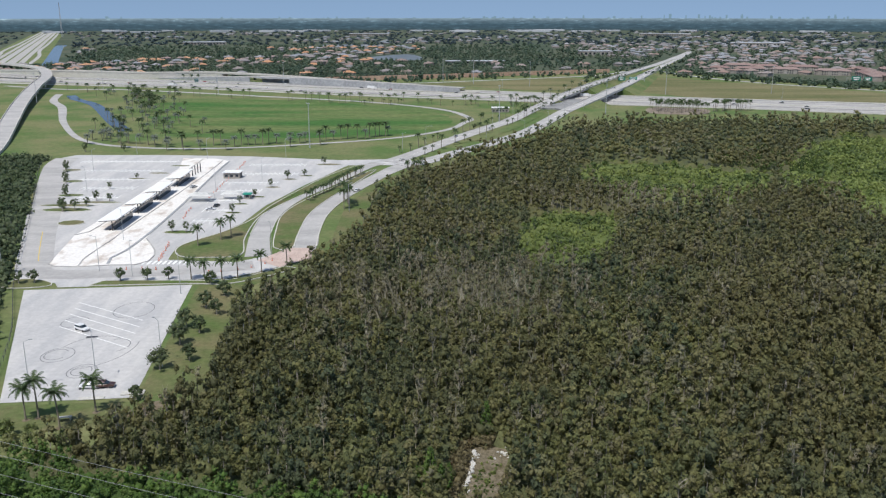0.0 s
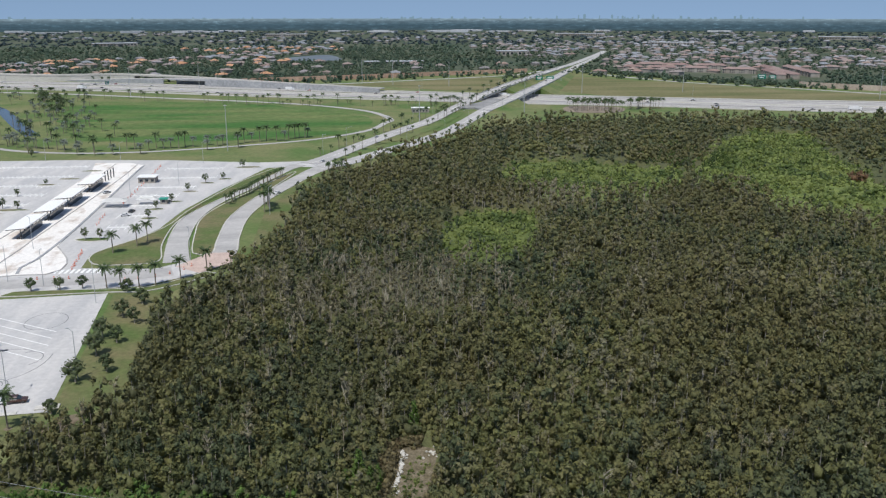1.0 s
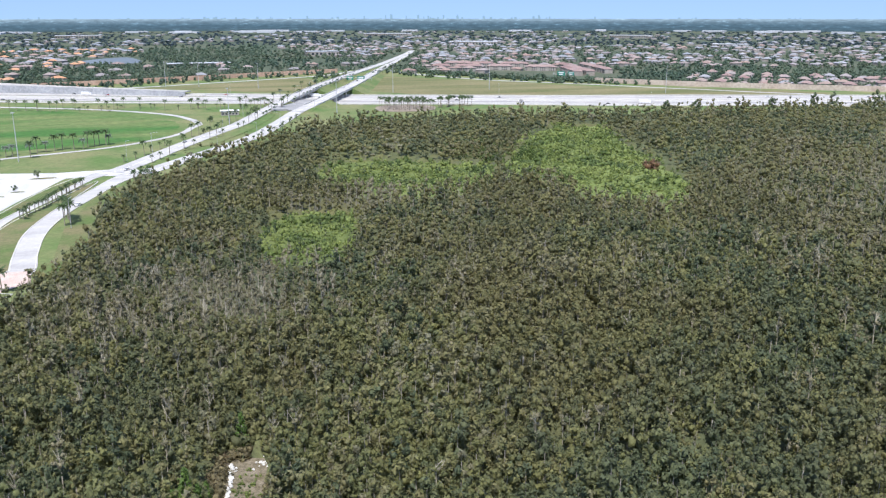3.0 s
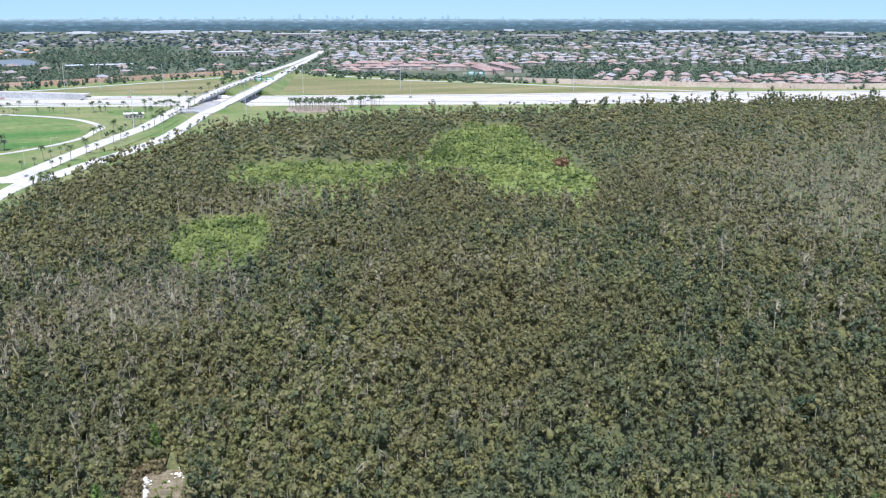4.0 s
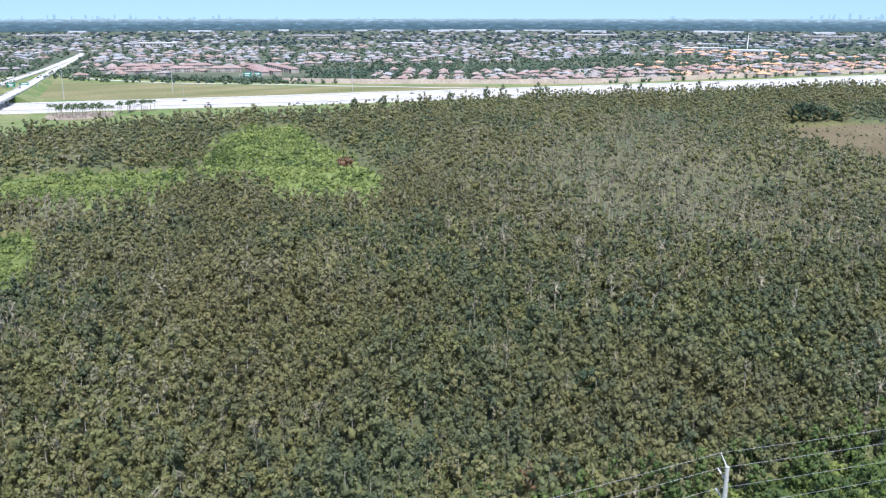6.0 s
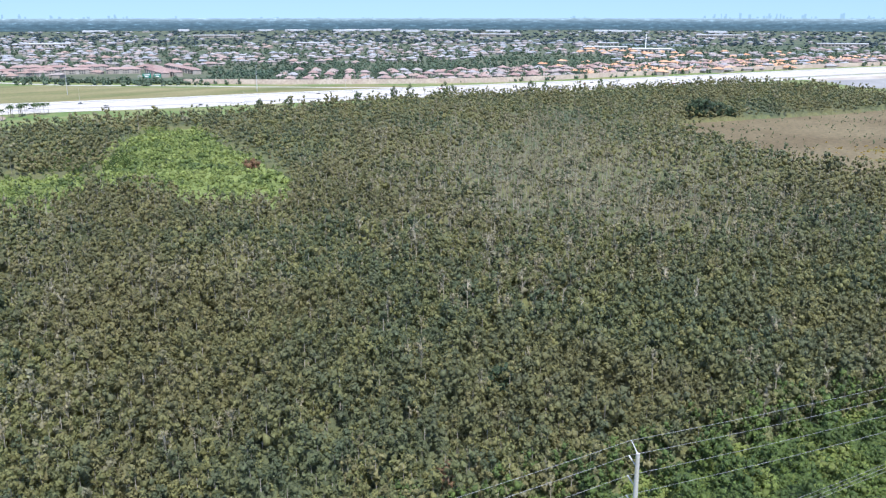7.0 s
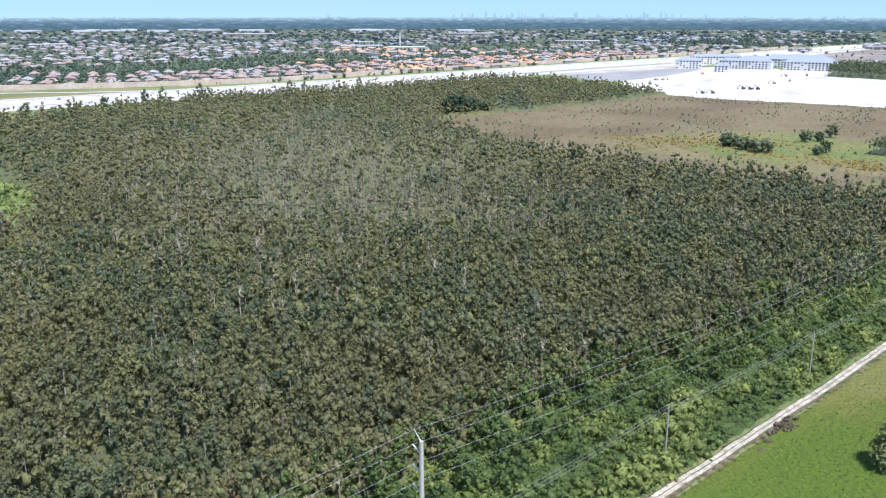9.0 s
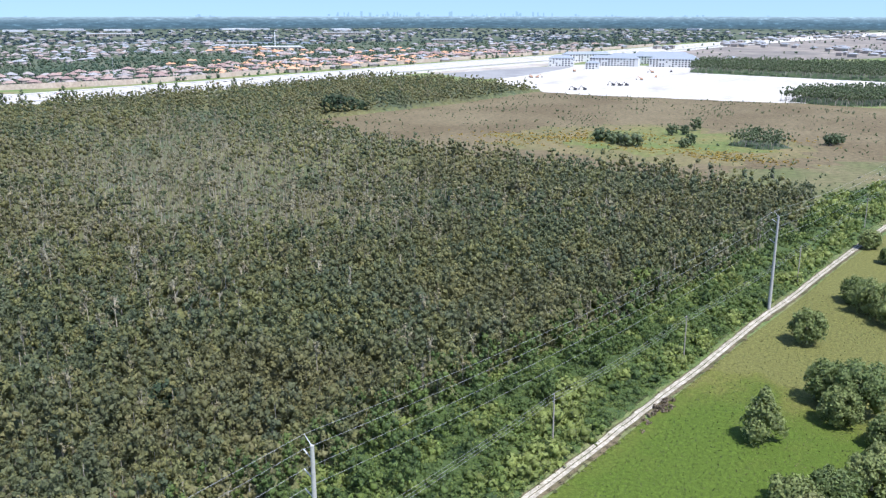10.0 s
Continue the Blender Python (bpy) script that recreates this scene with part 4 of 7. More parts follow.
fill = scatter(FOREST, 2.1, jitter=0.5)
fill_d = np.hypot(fill[:, 0], fill[:, 1])
fill = fill[(fill_d < 330) & ~opened(fill) & ~opened(fill / 0.91) & ~inside(fill, CORNER)]
fill = fill[~crowded(fill, np.concatenate([xy, wide]), 2.2)]
fill_near = np.hypot(fill[:, 0], fill[:, 1]) < 230
SAPLING = [paperbark(r8, 4, 44, 0.85, False) for _ in range(7)]
for tpl, sel in ((SAPLING, fill_near), (FAR, ~fill_near)):
    planted("young_trees", tpl, fill[sel], rng.uniform(0.5, 0.78, sel.sum()), np.clip(0.4 + 0.5 * noise_at(fill[sel], 0.012, 3.0) + rng.normal(0, 0.25, sel.sum()), 0, 1), (LEAF, BARK), "young olive-green paperbarks under the canopy's gaps", "trees")

# low bright brush in the clearings
BUSH = [lump_crown(r8, 3, 20, 0.66, 1.8, -0.6, 2.1, 0.4, 0.6) for _ in range(7)]
def grown(c, k):
    """An outline swollen about its middle."""
    mid = np.mean(c, axis=0)
    return mid + (np.array(c) - mid) * k


bx = np.concatenate([scatter(q, w, jitter=1.0) for c, w in ((CLEAR_A, 2.7), (CLEAR_B, 4.2), (CLEAR_C, 4.6)) for q in (grown(c, 1.12), np.array(c) * 0.945)])
planted("clearing_brush", BUSH, bx, rng.uniform(0.5, 1.3, len(bx)) ** 1.3 * (1 + 0.5 * noise_at(bx, 0.06)) * np.interp(np.hypot(bx[:, 0], bx[:, 1]), [330, 600], [1.0, 1.5]), np.clip(0.6 + 1.5 * noise_at(bx, 0.05) + rng.normal(0, 0.25, len(bx)), 0, 1), (CLEARLEAF,), "low bright green brush in the forest clearings", "brush")

for c in (CLEAR_A, CLEAR_B, CLEAR_C):
    for k in (1.0, 0.945):
        cover("ground_cover", 2.6, grown(c, 1.1) * k, lambda p: np.zeros(len(p), bool), CLEARLEAF, lambda p: rng.uniform(0.1, 1.5, len(p)) - (0 if k == 1.0 else 0.1), lambda p: 0.8 + 0.6 * noise_at(p, 0.04) + rng.normal(0, 0.2, len(p)), "sprawling yellow-green creepers over the clearing", "creepers")
tall_in = []
for c in (CLEAR_A, CLEAR_B, CLEAR_C):
    ring_pts = scatter(np.array(c) * 0.98, 4.2, jitter=0.9)
    edge = beside(ring_pts, [*c, c[0]])
    tall_in += [p for p, e_ in zip(ring_pts, edge) if rng.uniform() < (0.4 if e_ < 8 else 0.09)]
tall_in = np.array(tall_in)
planted("clearing_bushes", MID, tall_in, rng.uniform(0.25, 0.6, len(tall_in)), rng.uniform(0, 0.7, len(tall_in)), (TREELEAF, BARK), "darker rounded bushes standing in the clearings", "bushes")

# a belt of dark leafy thicket between two clearings
bx = scatter([(161, 512), (176, 566), (214, 580), (232, 556), (226, 500), (196, 480)], 5.0, jitter=0.9)
planted("thicket", BROAD, bx, rng.uniform(0.35, 0.65, len(bx)), rng.uniform(0, 0.45, len(bx)), (BRUSHLEAF,), "dark green leafy thicket between the clearings", "bushes")

# bright brush along the pole line
STRIP = [(60, 78), (60, 104), (132, 84), (184, 70), (224, 52), (290, 27), (404, -6), (460, -14), (540, -60), (520, -70), (408, -34), (356, -19), (322, -9.3), (290, -0.2), (245, 13.5), (198, 27), (165, 36.6), (142, 43.6), (100, 57)]
bx = scatter(STRIP, 2.3, jitter=0.8)
bs = rng.uniform(0.5, 1.5, len(bx)) * (1 + 0.8 * noise_at(bx, 0.08))
# dark soil colour carries the shade beneath the brush
patch("strip_ground", STRIP, 0.085, surface("brush_soil", (0.05, 0.065, 0.025), (0.085, 0.095, 0.04), 0.1, 1.0), "soil and creepers under the brush, shade put into the colour", "soil", 0, False)
# filler sheet at the darkest leaf tint, imitating shade inside the brush
cover("creepers", 1.7, STRIP, lambda p: np.zeros(len(p), bool), BRUSHLEAF, lambda p: rng.uniform(0.0, 0.8, len(p)), lambda p: -0.05 + 0.3 * noise_at(p, 0.08) + rng.normal(0, 0.2, len(p)), "sprawling green creepers along the track", "creepers")
FINEBUSH = [lump_crown(r8, 4, 54, 0.5, 1.9, -0.6, 2.3, 0.4, 0.58) for _ in range(7)]
bt = np.clip(0.45 + 1.4 * noise_at(bx, 0.08) + rng.normal(0, 0.22, len(bx)), 0, 1)
close = np.hypot(bx[:, 0], bx[:, 1]) < 290
for tpl, sl in ((FINEBUSH, close), (BUSH, ~close)):
    planted("roadside_brush", tpl, bx[sl], bs[sl], bt[sl], (BRUSHLEAF,), "vine-covered bright green brush along the track", "brush")
leaf_mat("creeper_leaves", STRIP, 0.38, 0.44, BRUSHLEAF, lambda p: 0.55 + 0.9 * noise_at(p, 0.35) + rng.uniform(0, 0.5, len(p)), lambda p: 0.4 + 0.9 * noise_at(p, 0.1) + rng.normal(0, 0.2, len(p)), "shaggy bright creepers along the track", "creepers", 300)
EDGE = [(60, 92), (60, 114), (132, 94), (184, 80), (224, 62), (290, 36), (404, 4), (420, -26), (333, 2), (267, 18), (224, 30), (184, 46), (132, 62)]
# second filler sheet, its low tint standing for shade under the edge trees
cover("edge_growth", 2.2, EDGE, lambda p: np.zeros(len(p), bool), BRUSHLEAF, lambda p: rng.uniform(0.2, 2.0, len(p)), lambda p: rng.normal(0.08, 0.1, len(p)), "green growth along the forest's edge, tinted dark for shade", "creepers")
leaf_mat("edge_leaves", EDGE, 0.6, 0.5, BRUSHLEAF, lambda p: 1.4 + 1.4 * noise_at(p, 0.3) + rng.uniform(0, 1.0, len(p)), lambda p: 0.15 + 0.6 * noise_at(p, 0.1) + rng.normal(0, 0.2, len(p)), "shaggy dark growth along the forest's edge", "creepers", 300)
ex = scatter([(60, 92), (60, 112), (132, 92), (184, 78), (224, 60), (290, 34), (404, 2), (420, -26), (333, 2), (267, 18), (224, 30), (184, 46), (132, 62)], 5.4, jitter=0.9)
planted("edge_trees", BROAD, ex, np.clip(rng.normal(0.55, 0.2, len(ex)) + 0.012 * (ex[:, 1] - (92 - 0.28 * ex[:, 0])), 0.2, 1.0), rng.uniform(0, 0.4, len(ex)), (BRUSHLEAF,), "leafy green trees along the forest's edge", "trees")
leaf_mat("corner_leaves", CORNER, 0.5, 0.42, VIVIDLEAF, lambda p: 0.9 + 1.2 * noise_at(p, 0.3) + rng.uniform(0, 0.6, len(p)), lambda p: 0.3 + 0.8 * noise_at(p, 0.1) + rng.normal(0, 0.2, len(p)), "shaggy green growth at the forest's edge", "creepers")
cover("corner_growth", 2.0, CORNER, lambda p: np.zeros(len(p), bool), VIVIDLEAF, lambda p: rng.uniform(0.5, 3.0, len(p)), lambda p: 0.2 + 0.5 * noise_at(p, 0.1) + rng.normal(0, 0.15, len(p)), "tangled green undergrowth at the forest's edge", "undergrowth")
bx = scatter(CORNER, 3.7, jitter=0.8)
planted("corner_trees", BROAD, bx, rng.uniform(0.45, 0.8, len(bx)), np.clip(rng.normal(0.5, 0.3, len(bx)), 0, 1), (VIVIDLEAF,), "vivid green leafy trees at the forest's edge", "trees")
bx = scatter(CORNER, 3.4, jitter=0.8)
planted("brush", FINEBUSH, bx, rng.uniform(0.8, 2.0, len(bx)), np.clip(0.45 + noise_at(bx, 0.1) + rng.normal(0, 0.2, len(bx)), 0, 1), (VIVIDLEAF,), "bright green brush at the forest's edge", "brush")

# ---------------------------------------------------------------- town beyond the expressway
def far_side(p):
    """How far a point lies beyond the expressway."""
    best = np.full(len(p), 1e9)
    sign = np.zeros(len(p))
    e = EXPRESS[::3]
    for a_, b_ in zip(e, e[1:]):
        d = b_[:2] - a_[:2]
        t = np.clip(((p - a_[:2]) @ d) / (d @ d), 0, 1)
        q = p - a_[:2] - t[:, None] * d
        n_ = np.linalg.norm(q, axis=1)
        s_ = d[0] * q[:, 1] - d[1] * q[:, 0]
        up = n_ < best
        best[up], sign[up] = n_[up], np.sign(s_[up])
    return best * sign


N = 15000
az = np.radians(rng.uniform(-97, 31, N))
dep = np.radians(rng.uniform(1.08, 4.4, N))
d = 90 / np.tan(dep)
tx = np.stack([-np.sin(az) * d, np.cos(az) * d], 1)
ok = (far_side(tx) > 92) & (beside(tx, ART_L) > 22) & (d < 4800)
ok &= ~inside(tx, [(235, 1040), (262, 1210), (320, 1300), (372, 1210), (450, 1130), (520, 1030), (640, 930), (560, 905), (330, 970)])
ok &= ~inside(tx, [(-130, 1150), (-48, 1175), (60, 1230), (220, 1325), (170, 1060)])
ok &= beside(tx, [(-800, 1600), (-1000, 2140), (-1660, 3760)]) > 95
ok &= ~inside(tx, [(1300, 560), (1900, 480), (2700, 330), (3500, 30), (2300, 0), (1700, 200), (1440, 300)])
ok &= ~inside(tx, [(400, 1330), (600, 1080), (640, 1150), (720, 1380), (520, 1480), (420, 1440)])
ok &= ~inside(tx, [(-180, 1700), (-20, 1700), (-60, 2030), (-160, 1950)])
tx, d = tx[ok], d[ok]
COPSE = [lump_crown(r8, 2, 10, 2.0, 4.4, -1, 6.6, 0.45, 0.5) for _ in range(7)]
sel = d < 2600
planted("town_trees", COPSE, tx[sel], rng.uniform(0.7, 1.3, sel.sum()) * np.interp(d[sel], [1100, 2600], [1.0, 1.8]), np.clip(0.45 + 0.6 * noise_at(tx[sel], 0.004) + rng.normal(0, 0.2, sel.sum()), 0, 1), (SUBLEAF,), "leafy trees among the houses of the town", "trees", tall=np.interp(d[sel], [1100, 2600], [1.0, 0.6]))
planted("distant_woods", COPSE, tx[~sel], rng.uniform(0.8, 1.3, (~sel).sum()) * np.interp(d[~sel], [2600, 4800], [2.2, 4.0]), rng.uniform(0, 1, (~sel).sum()), (HAZED_FARLEAF,), "far-off woods with blue haze in their leaf colour", "woods", tall=np.interp(d[~sel], [2600, 4800], [0.45, 0.2]))

# ---------------------------------------------------------------- lot details
PLAT = [(-147.5, 313), (-146.5, 307), (-142.6, 303.8), (-134, 303.4), (-123.7, 305.6), (-114, 306), (-110.6, 311), (-111, 319), (-113.5, 327), (-120, 340), (-122.8, 345), (-126.5, 393), (-129, 451), (-134.5, 538), (-144, 547), (-166.7, 549.5), (-158.5, 512), (-154.5, 376), (-154.4, 350)]
patch("lot_platform", PLAT, 0.17, APRON, "bright stained concrete of the bus lanes and platform", "platform", 0, False)
MEDIAN = smooth([(-124.5, 307.5), (-126.2, 315), (-124.2, 326), (-124.7, 370), (-128.6, 440), (-133, 507), (-134, 536)], 6)
bm = bmesh.new()
slab(bm, MEDIAN, 0.55, -0.55, 0.1, 0.34)
tagged(part("bus_lane_median", bm, GREYCONC), "narrow grey concrete median between the bus lanes", "median", kind="structure")
for pts in ([*PLAT[:11]], [(-134.3, 304.4), (-136, 313), (-136.2, 327), (-136, 345), (-136.5, 356), (-136.8, 480), (-139, 540)], [(-154.4, 350), (-150.5, 356), (-150.5, 480), (-153, 545)]):
    bm = bmesh.new()
    slab(bm, smooth(pts, 6), 0.25, -0.25, 0.1, 0.36)
    tagged(part("kerb", bm, ASPHALT), "low kerb of the bus lane", "kerb", kind="structure")
bm = bmesh.new()
for k in range(9):
    box(bm, -112 + k * 1.9, -111 + k * 1.9, 306.5, 311.5, 0.16, 0.185)
tagged(part("crosswalk_marking", bm, PAINT), "white striped pedestrian crossing", "marking", kind="structure")


def traffic_barrel(m):
    e = empty("traffic_barrel", m, "orange and white plastic traffic barrel", "traffic barrel", "traffic barrels")
    bm = bmesh.new()
    rod(bm, (0, 0, 0), (0, 0, 1.0), 0.34, 0.26, 10)
    part("drum", bm, BARREL, e)
    for z in (0.35, 0.7):
        bm = bmesh.new()
        rod(bm, (0, 0, z), (0, 0, z + 0.14), 0.33, 0.31, 10)
        part("reflective_band", bm, PAINT, e)
    return e


def empty(name, m, label, category, group="", kind=""):
    e = new(name)
    e.empty_display_size = 0.5
    e.matrix_basis = m
    return tagged(e, label, category, group, kind)


drum = traffic_barrel(pose(-107, 312, 0.12))
for line, count in (([(-107.3, 315), (-110.4, 336)], 9), ([(-117.8, 381), (-120, 400)], 5), ([(-118, 426), (-120.5, 480), (-123.4, 533)], 22), ([(-115, 300), (-104, 300)], 3), ([(-84, 296), (-72, 301), (-64, 312)], 6)):
    way = smooth(line, 0.5)
    for k in range(count):
        p = way[int(k * (len(way) - 1) / max(1, count - 1))]
        copy_thing(drum, pose(p[0] + 0.3 * math.sin(k * 2.1), p[1], 0.12))

def grass_island(pts, label="grassy kerbed island", sm=True):
    ob = patch("island_ground", pts, 0.30, LAWN, label, "island", 0, sm, 3.0, 0.22)
    bm = bmesh.new()
    line = smooth(pts, 3.0, True) if sm else smooth([*pts, pts[0]], 6.0)
    line = np.vstack([line, line[:1]]) if sm else line
    slab(bm, line, 0.22, -0.22, 0.1, 0.33)
    tagged(part("kerb", bm, KERB), "pale concrete kerb round an island", "kerb", kind="structure")
    return ob


grass_island([(-101, 318), (-105, 333), (-93, 357), (-86, 380), (-83, 408), (-73, 458), (-64, 492), (-52, 522), (-47, 522), (-58, 478), (-70, 440), (-80, 405), (-84, 380), (-82, 345), (-78, 320), (-90, 316)], "long grassy bank beside the drive")
grass_island([(-67, 330), (-72, 362), (-74, 388), (-70, 415), (-58, 455), (-44, 500), (-40, 505), (-48, 465), (-57, 425), (-62, 388), (-61, 350), (-60, 330)], "grassy median between the two drives")
grass_island([(-121, 281), (-118, 286), (-96, 286.5), (-76, 287), (-64, 297), (-58, 304), (-54, 302), (-60, 294), (-74, 283), (-88, 283)], "grassy strip between the lots")
grass_island([(-150, 279), (-148, 288), (-138, 286), (-134, 281), (-141, 278)], "grassy corner beside the lot's gate")
for x, y, rx, ry in ((-178, 398, 12, 4), (-182, 408, 14, 2.5), (-165, 372, 6, 5), (-190, 432, 7, 3), (-205, 470, 6, 3), (-220, 505, 6, 3), (-170, 415, 12, 2), (-112, 355, 7, 3), (-98, 392, 4, 2), (-99, 411, 4, 2), (-94, 428, 4, 2), (-91, 453, 4, 2), (-86, 476, 4, 2), (-78, 487, 4, 2), (-70, 525, 8, 3), (-172, 478, 5, 2), (-165, 495, 6, 2), (-160, 520, 6, 2)):
    grass_island([(x + rx * math.cos(k * math.pi / 4), y + ry * math.sin(k * math.pi / 4)) for k in range(8)], "small grassy tree island in the lot")


def stall_rows(name, rows, label):
    bm = bmesh.new()
    for x0, x1, y in rows:
        n_ = int((x1 - x0) / 2.8)
        box(bm, x0, x1, y - 0.25, y + 0.25, 0.10, 0.135)
        for k in range(n_ + 1):
            x = x0 + k * 2.8
            box(bm, x - 0.12, x + 0.12, y - 5.2, y + 5.2, 0.10, 0.13)
            if k < n_:
                for sy in (-0.9, 0.9):
                    box(bm, x + 0.5, x + 2.3, y + sy - 0.14, y + sy + 0.14, 0.10, 0.24)
    return tagged(part(name, bm, PAINT), label, "marking", kind="structure")


stall_rows("parking_lines", [(-184, -164, 427), (-192, -164, 451), (-203, -164, 476), (-214, -165, 503), (-226, -165, 536), (-118, -84, 524), (-126, -84, 493), (-122, -90, 466), (-118, -95, 444), (-116, -101, 420), (-113, -100, 398), (-112, -101, 376)], "rows of white painted parking stalls")
bm = bmesh.new()
for k in range(5):
    a = Vector((-117 + k * 0.75, 263 - k * 5.5, 0))
    slab(bm, np.array([(a.x, a.y), (a.x + 26, a.y - 16.6)]), 0.14, -0.14, 0.115, 0.13)
tagged(part("parking_lines", bm, PAINT), "long slanted white lines on the lower lot", "marking", kind="structure")
for x, y, r_, a0, a1 in ((-105, 219, 4.2, 0, 360), (-105.5, 219.3, 3.0, 40, 330), (-94, 208, 3.6, 0, 360), (-94.2, 208.2, 2.5, 0, 300), (-111, 245, 3.8, 20, 340), (-92, 226, 4.0, -60, 120), (-97, 256, 6, 0, 360), (-97, 222, 9, 60, 170), (-100, 226, 14, -80, 10)):
    bm = bmesh.new()
    arc = np.array([(x + r_ * math.cos(radians(a0 + (a1 - a0) * k / 28)), y + 1.25 * r_ * math.sin(radians(a0 + (a1 - a0) * k / 28))) for k in range(29)])
    sweep(bm, arc, (0.13, -0.13), 0.118)
    tagged(part("tyre_track", bm, TYRE_MARK), "dark curved tyre mark on the paving", "tyre mark", kind="structure")
bm = bmesh.new()
slab(bm, smooth([(-170.5, 356), (-160, 330), (-152, 311)], 10), 0.16, -0.16, 0.16, 0.175)
tagged(part("road_marking", bm, YELLOW), "yellow centre line of the perimeter drive", "marking", kind="structure")
for ln, w in (([(-38, 532), (-46, 520), (-63, 461), (-75, 421), (-79, 386), (-77, 352)], 8), ([(-26, 515), (-30, 508), (-44, 460), (-53, 424), (-57.5, 390), (-57, 357), (-55, 332)], 8.5)):
    for o in (w / 2 + 0.1, -w / 2 - 0.1):
        bm = bmesh.new()
        slab(bm, smooth(ln, 6), o + 0.2, o - 0.2, 0.05, 0.3)
        tagged(part("kerb", bm, KERB), "pale kerb of the curved drive", "kerb", kind="structure")
patch("crossing_paving", [(-70, 312), (-61, 330), (-52, 330), (-50, 316), (-60, 303)], 0.17, surface("brick_paving", (0.50, 0.38, 0.33), (0.58, 0.46, 0.40), 0.2, 2), "pinkish brick paving at the entrance", "paving", 0, False)


# ---------------------------------------------------------------- things: canopies and small buildings
def bus_canopy(m, length):
    q = length / 2
    e = empty("bus_canopy", m, "long white platform canopy on dark columns", "canopy", "bus platform canopies")
    bm = bmesh.new()
    box(bm, -4.1, 4.1, -q, q, 4.6, 4.95)
    for v in bm.verts:
        v.co.z += 0.06 * v.co.x
    bmesh.ops.bevel(bm, geom=bm.edges[:], offset=0.06, segments=1, affect="EDGES")
    part("roof", bm, WHITE, e)
    bm = bmesh.new()
    box(bm, -3.8, 3.8, -q + 0.3, q - 0.3, 4.3, 4.56)
    for v in bm.verts:
        v.co.z += 0.06 * v.co.x
    part("beam", bm, DARK, e)
    for k in range(6):
        bm = bmesh.new()
        rod(bm, (1.5, (k / 2.5 - 1) * (q - 1.5), 0), (1.5, (k / 2.5 - 1) * (q - 1.5), 4.4), 0.22, sides=8)
        part("column", bm, DARK, e)
        bm = bmesh.new()
        box(bm, -0.3, 0.3, (k / 2.5 - 1) * (q - 2.5) - 1, (k / 2.5 - 1) * (q - 2.5) + 1, 0.02, 0.5)
        part("bench", bm, DARK, e)
    bm = bmesh.new()
    box(bm, 2.2, 2.35, -q + 1, q - 1, 0.2, 3.0)
    part("windscreen", bm, GLASS, e)
    return e


for y, length in ((370, 27), (401.5, 23), (430.5, 24), (467, 26.5)):
    bus_canopy(pose(-143.2 - 0.012 * (y - 370), y, 0.18, 0, 0, 1.5), length)
for k in range(4):
    bm = bmesh.new()
    rod(bm, (0, 0, 0), (0, 0, 5.2), 0.3, sides=10)
    tagged(part("pylon", bm, DARK), "dark upright steel pylon at the platform's end", "pylon", "platform pylons").matrix_basis = pose(-143 + 0.3 * k, 486 + 4.5 * k, 0.18)


def shed(x, y, w, d_, h, label, roofmat=WHITE, turn=0, name="shed"):
    e = empty(name, pose(x, y, 0.12, 0, 0, turn), label, "building")
    bm = bmesh.new()
    box(bm, -w / 2, w / 2, -d_ / 2, d_ / 2, 0, h)
    part("wall", bm, STUCCO, e)
    bm = bmesh.new()
    box(bm, -w / 2 - 0.6, w / 2 + 0.6, -d_ / 2 - 0.6, d_ / 2 + 0.6, h, h + 0.35)
    part("roof", bm, roofmat, e)
    for k in range(max(2, int(w / 3))):
        bm = bmesh.new()
        x0 = -w / 2 + 0.8 + k * 3
        box(bm, x0, x0 + 1.6, -d_ / 2 - 0.06, -d_ / 2 + 0.02, 0.9, 2.2)
        part("window", bm, GLASS, e)
    return e


shed(-119, 482, 9, 7, 3.2, "small kiosk with a white flat roof")
shed(54, 818, 16, 9, 4, "low white pump house beside the arterial road")
shed(-98, 424, 3, 3, 2.4, "small green utility cabinet", SIGN)


def tent(x, y, w, d_, h, label, turn=0):
    e = empty("tent", pose(x, y, 0.12, 0, 0, turn), label, "tent", "white tents")
    bm = bmesh.new()
    vs = [bm.verts.new((sx * w / 2, sy * d_ / 2, h)) for sx, sy in ((-1, -1), (1, -1), (1, 1), (-1, 1))]
    r0, r1 = bm.verts.new((-w / 4, 0, h + 1.4)), bm.verts.new((w / 4, 0, h + 1.4))
    for f in ((vs[0], vs[1], r1, r0), (vs[1], vs[2], r1), (vs[2], vs[3], r0, r1), (vs[3], vs[0], r0)):
        bm.faces.new(f)
    r = bmesh.ops.solidify(bm, geom=bm.faces[:], thickness=0.06)
    part("roof", bm, WHITE, e)
    for sx in (-1, 1):
        for sy in (-1, 1):
            bm = bmesh.new()
            rod(bm, (sx * w / 2.1, sy * d_ / 2.1, 0), (sx * w / 2.1, sy * d_ / 2.1, h), 0.06)
            part("leg", bm, STEEL, e)
    return e


tent(-120, 419, 12, 8, 3, "open white event tent in the lot")
tent(-106, 424, 10, 5, 2.6, "open white event tent in the lot")

# ---------------------------------------------------------------- cars
CARMATS = {n: plain("car_paint_" + n, c, 0.3, 0.1, 0.03) for n, c in (("white", (0.75, 0.75, 0.75)), ("black", (0.02, 0.02, 0.022)), ("silver", (0.45, 0.46, 0.47)), ("red", (0.35, 0.04, 0.03)), ("rust", (0.065, 0.032, 0.026)))}


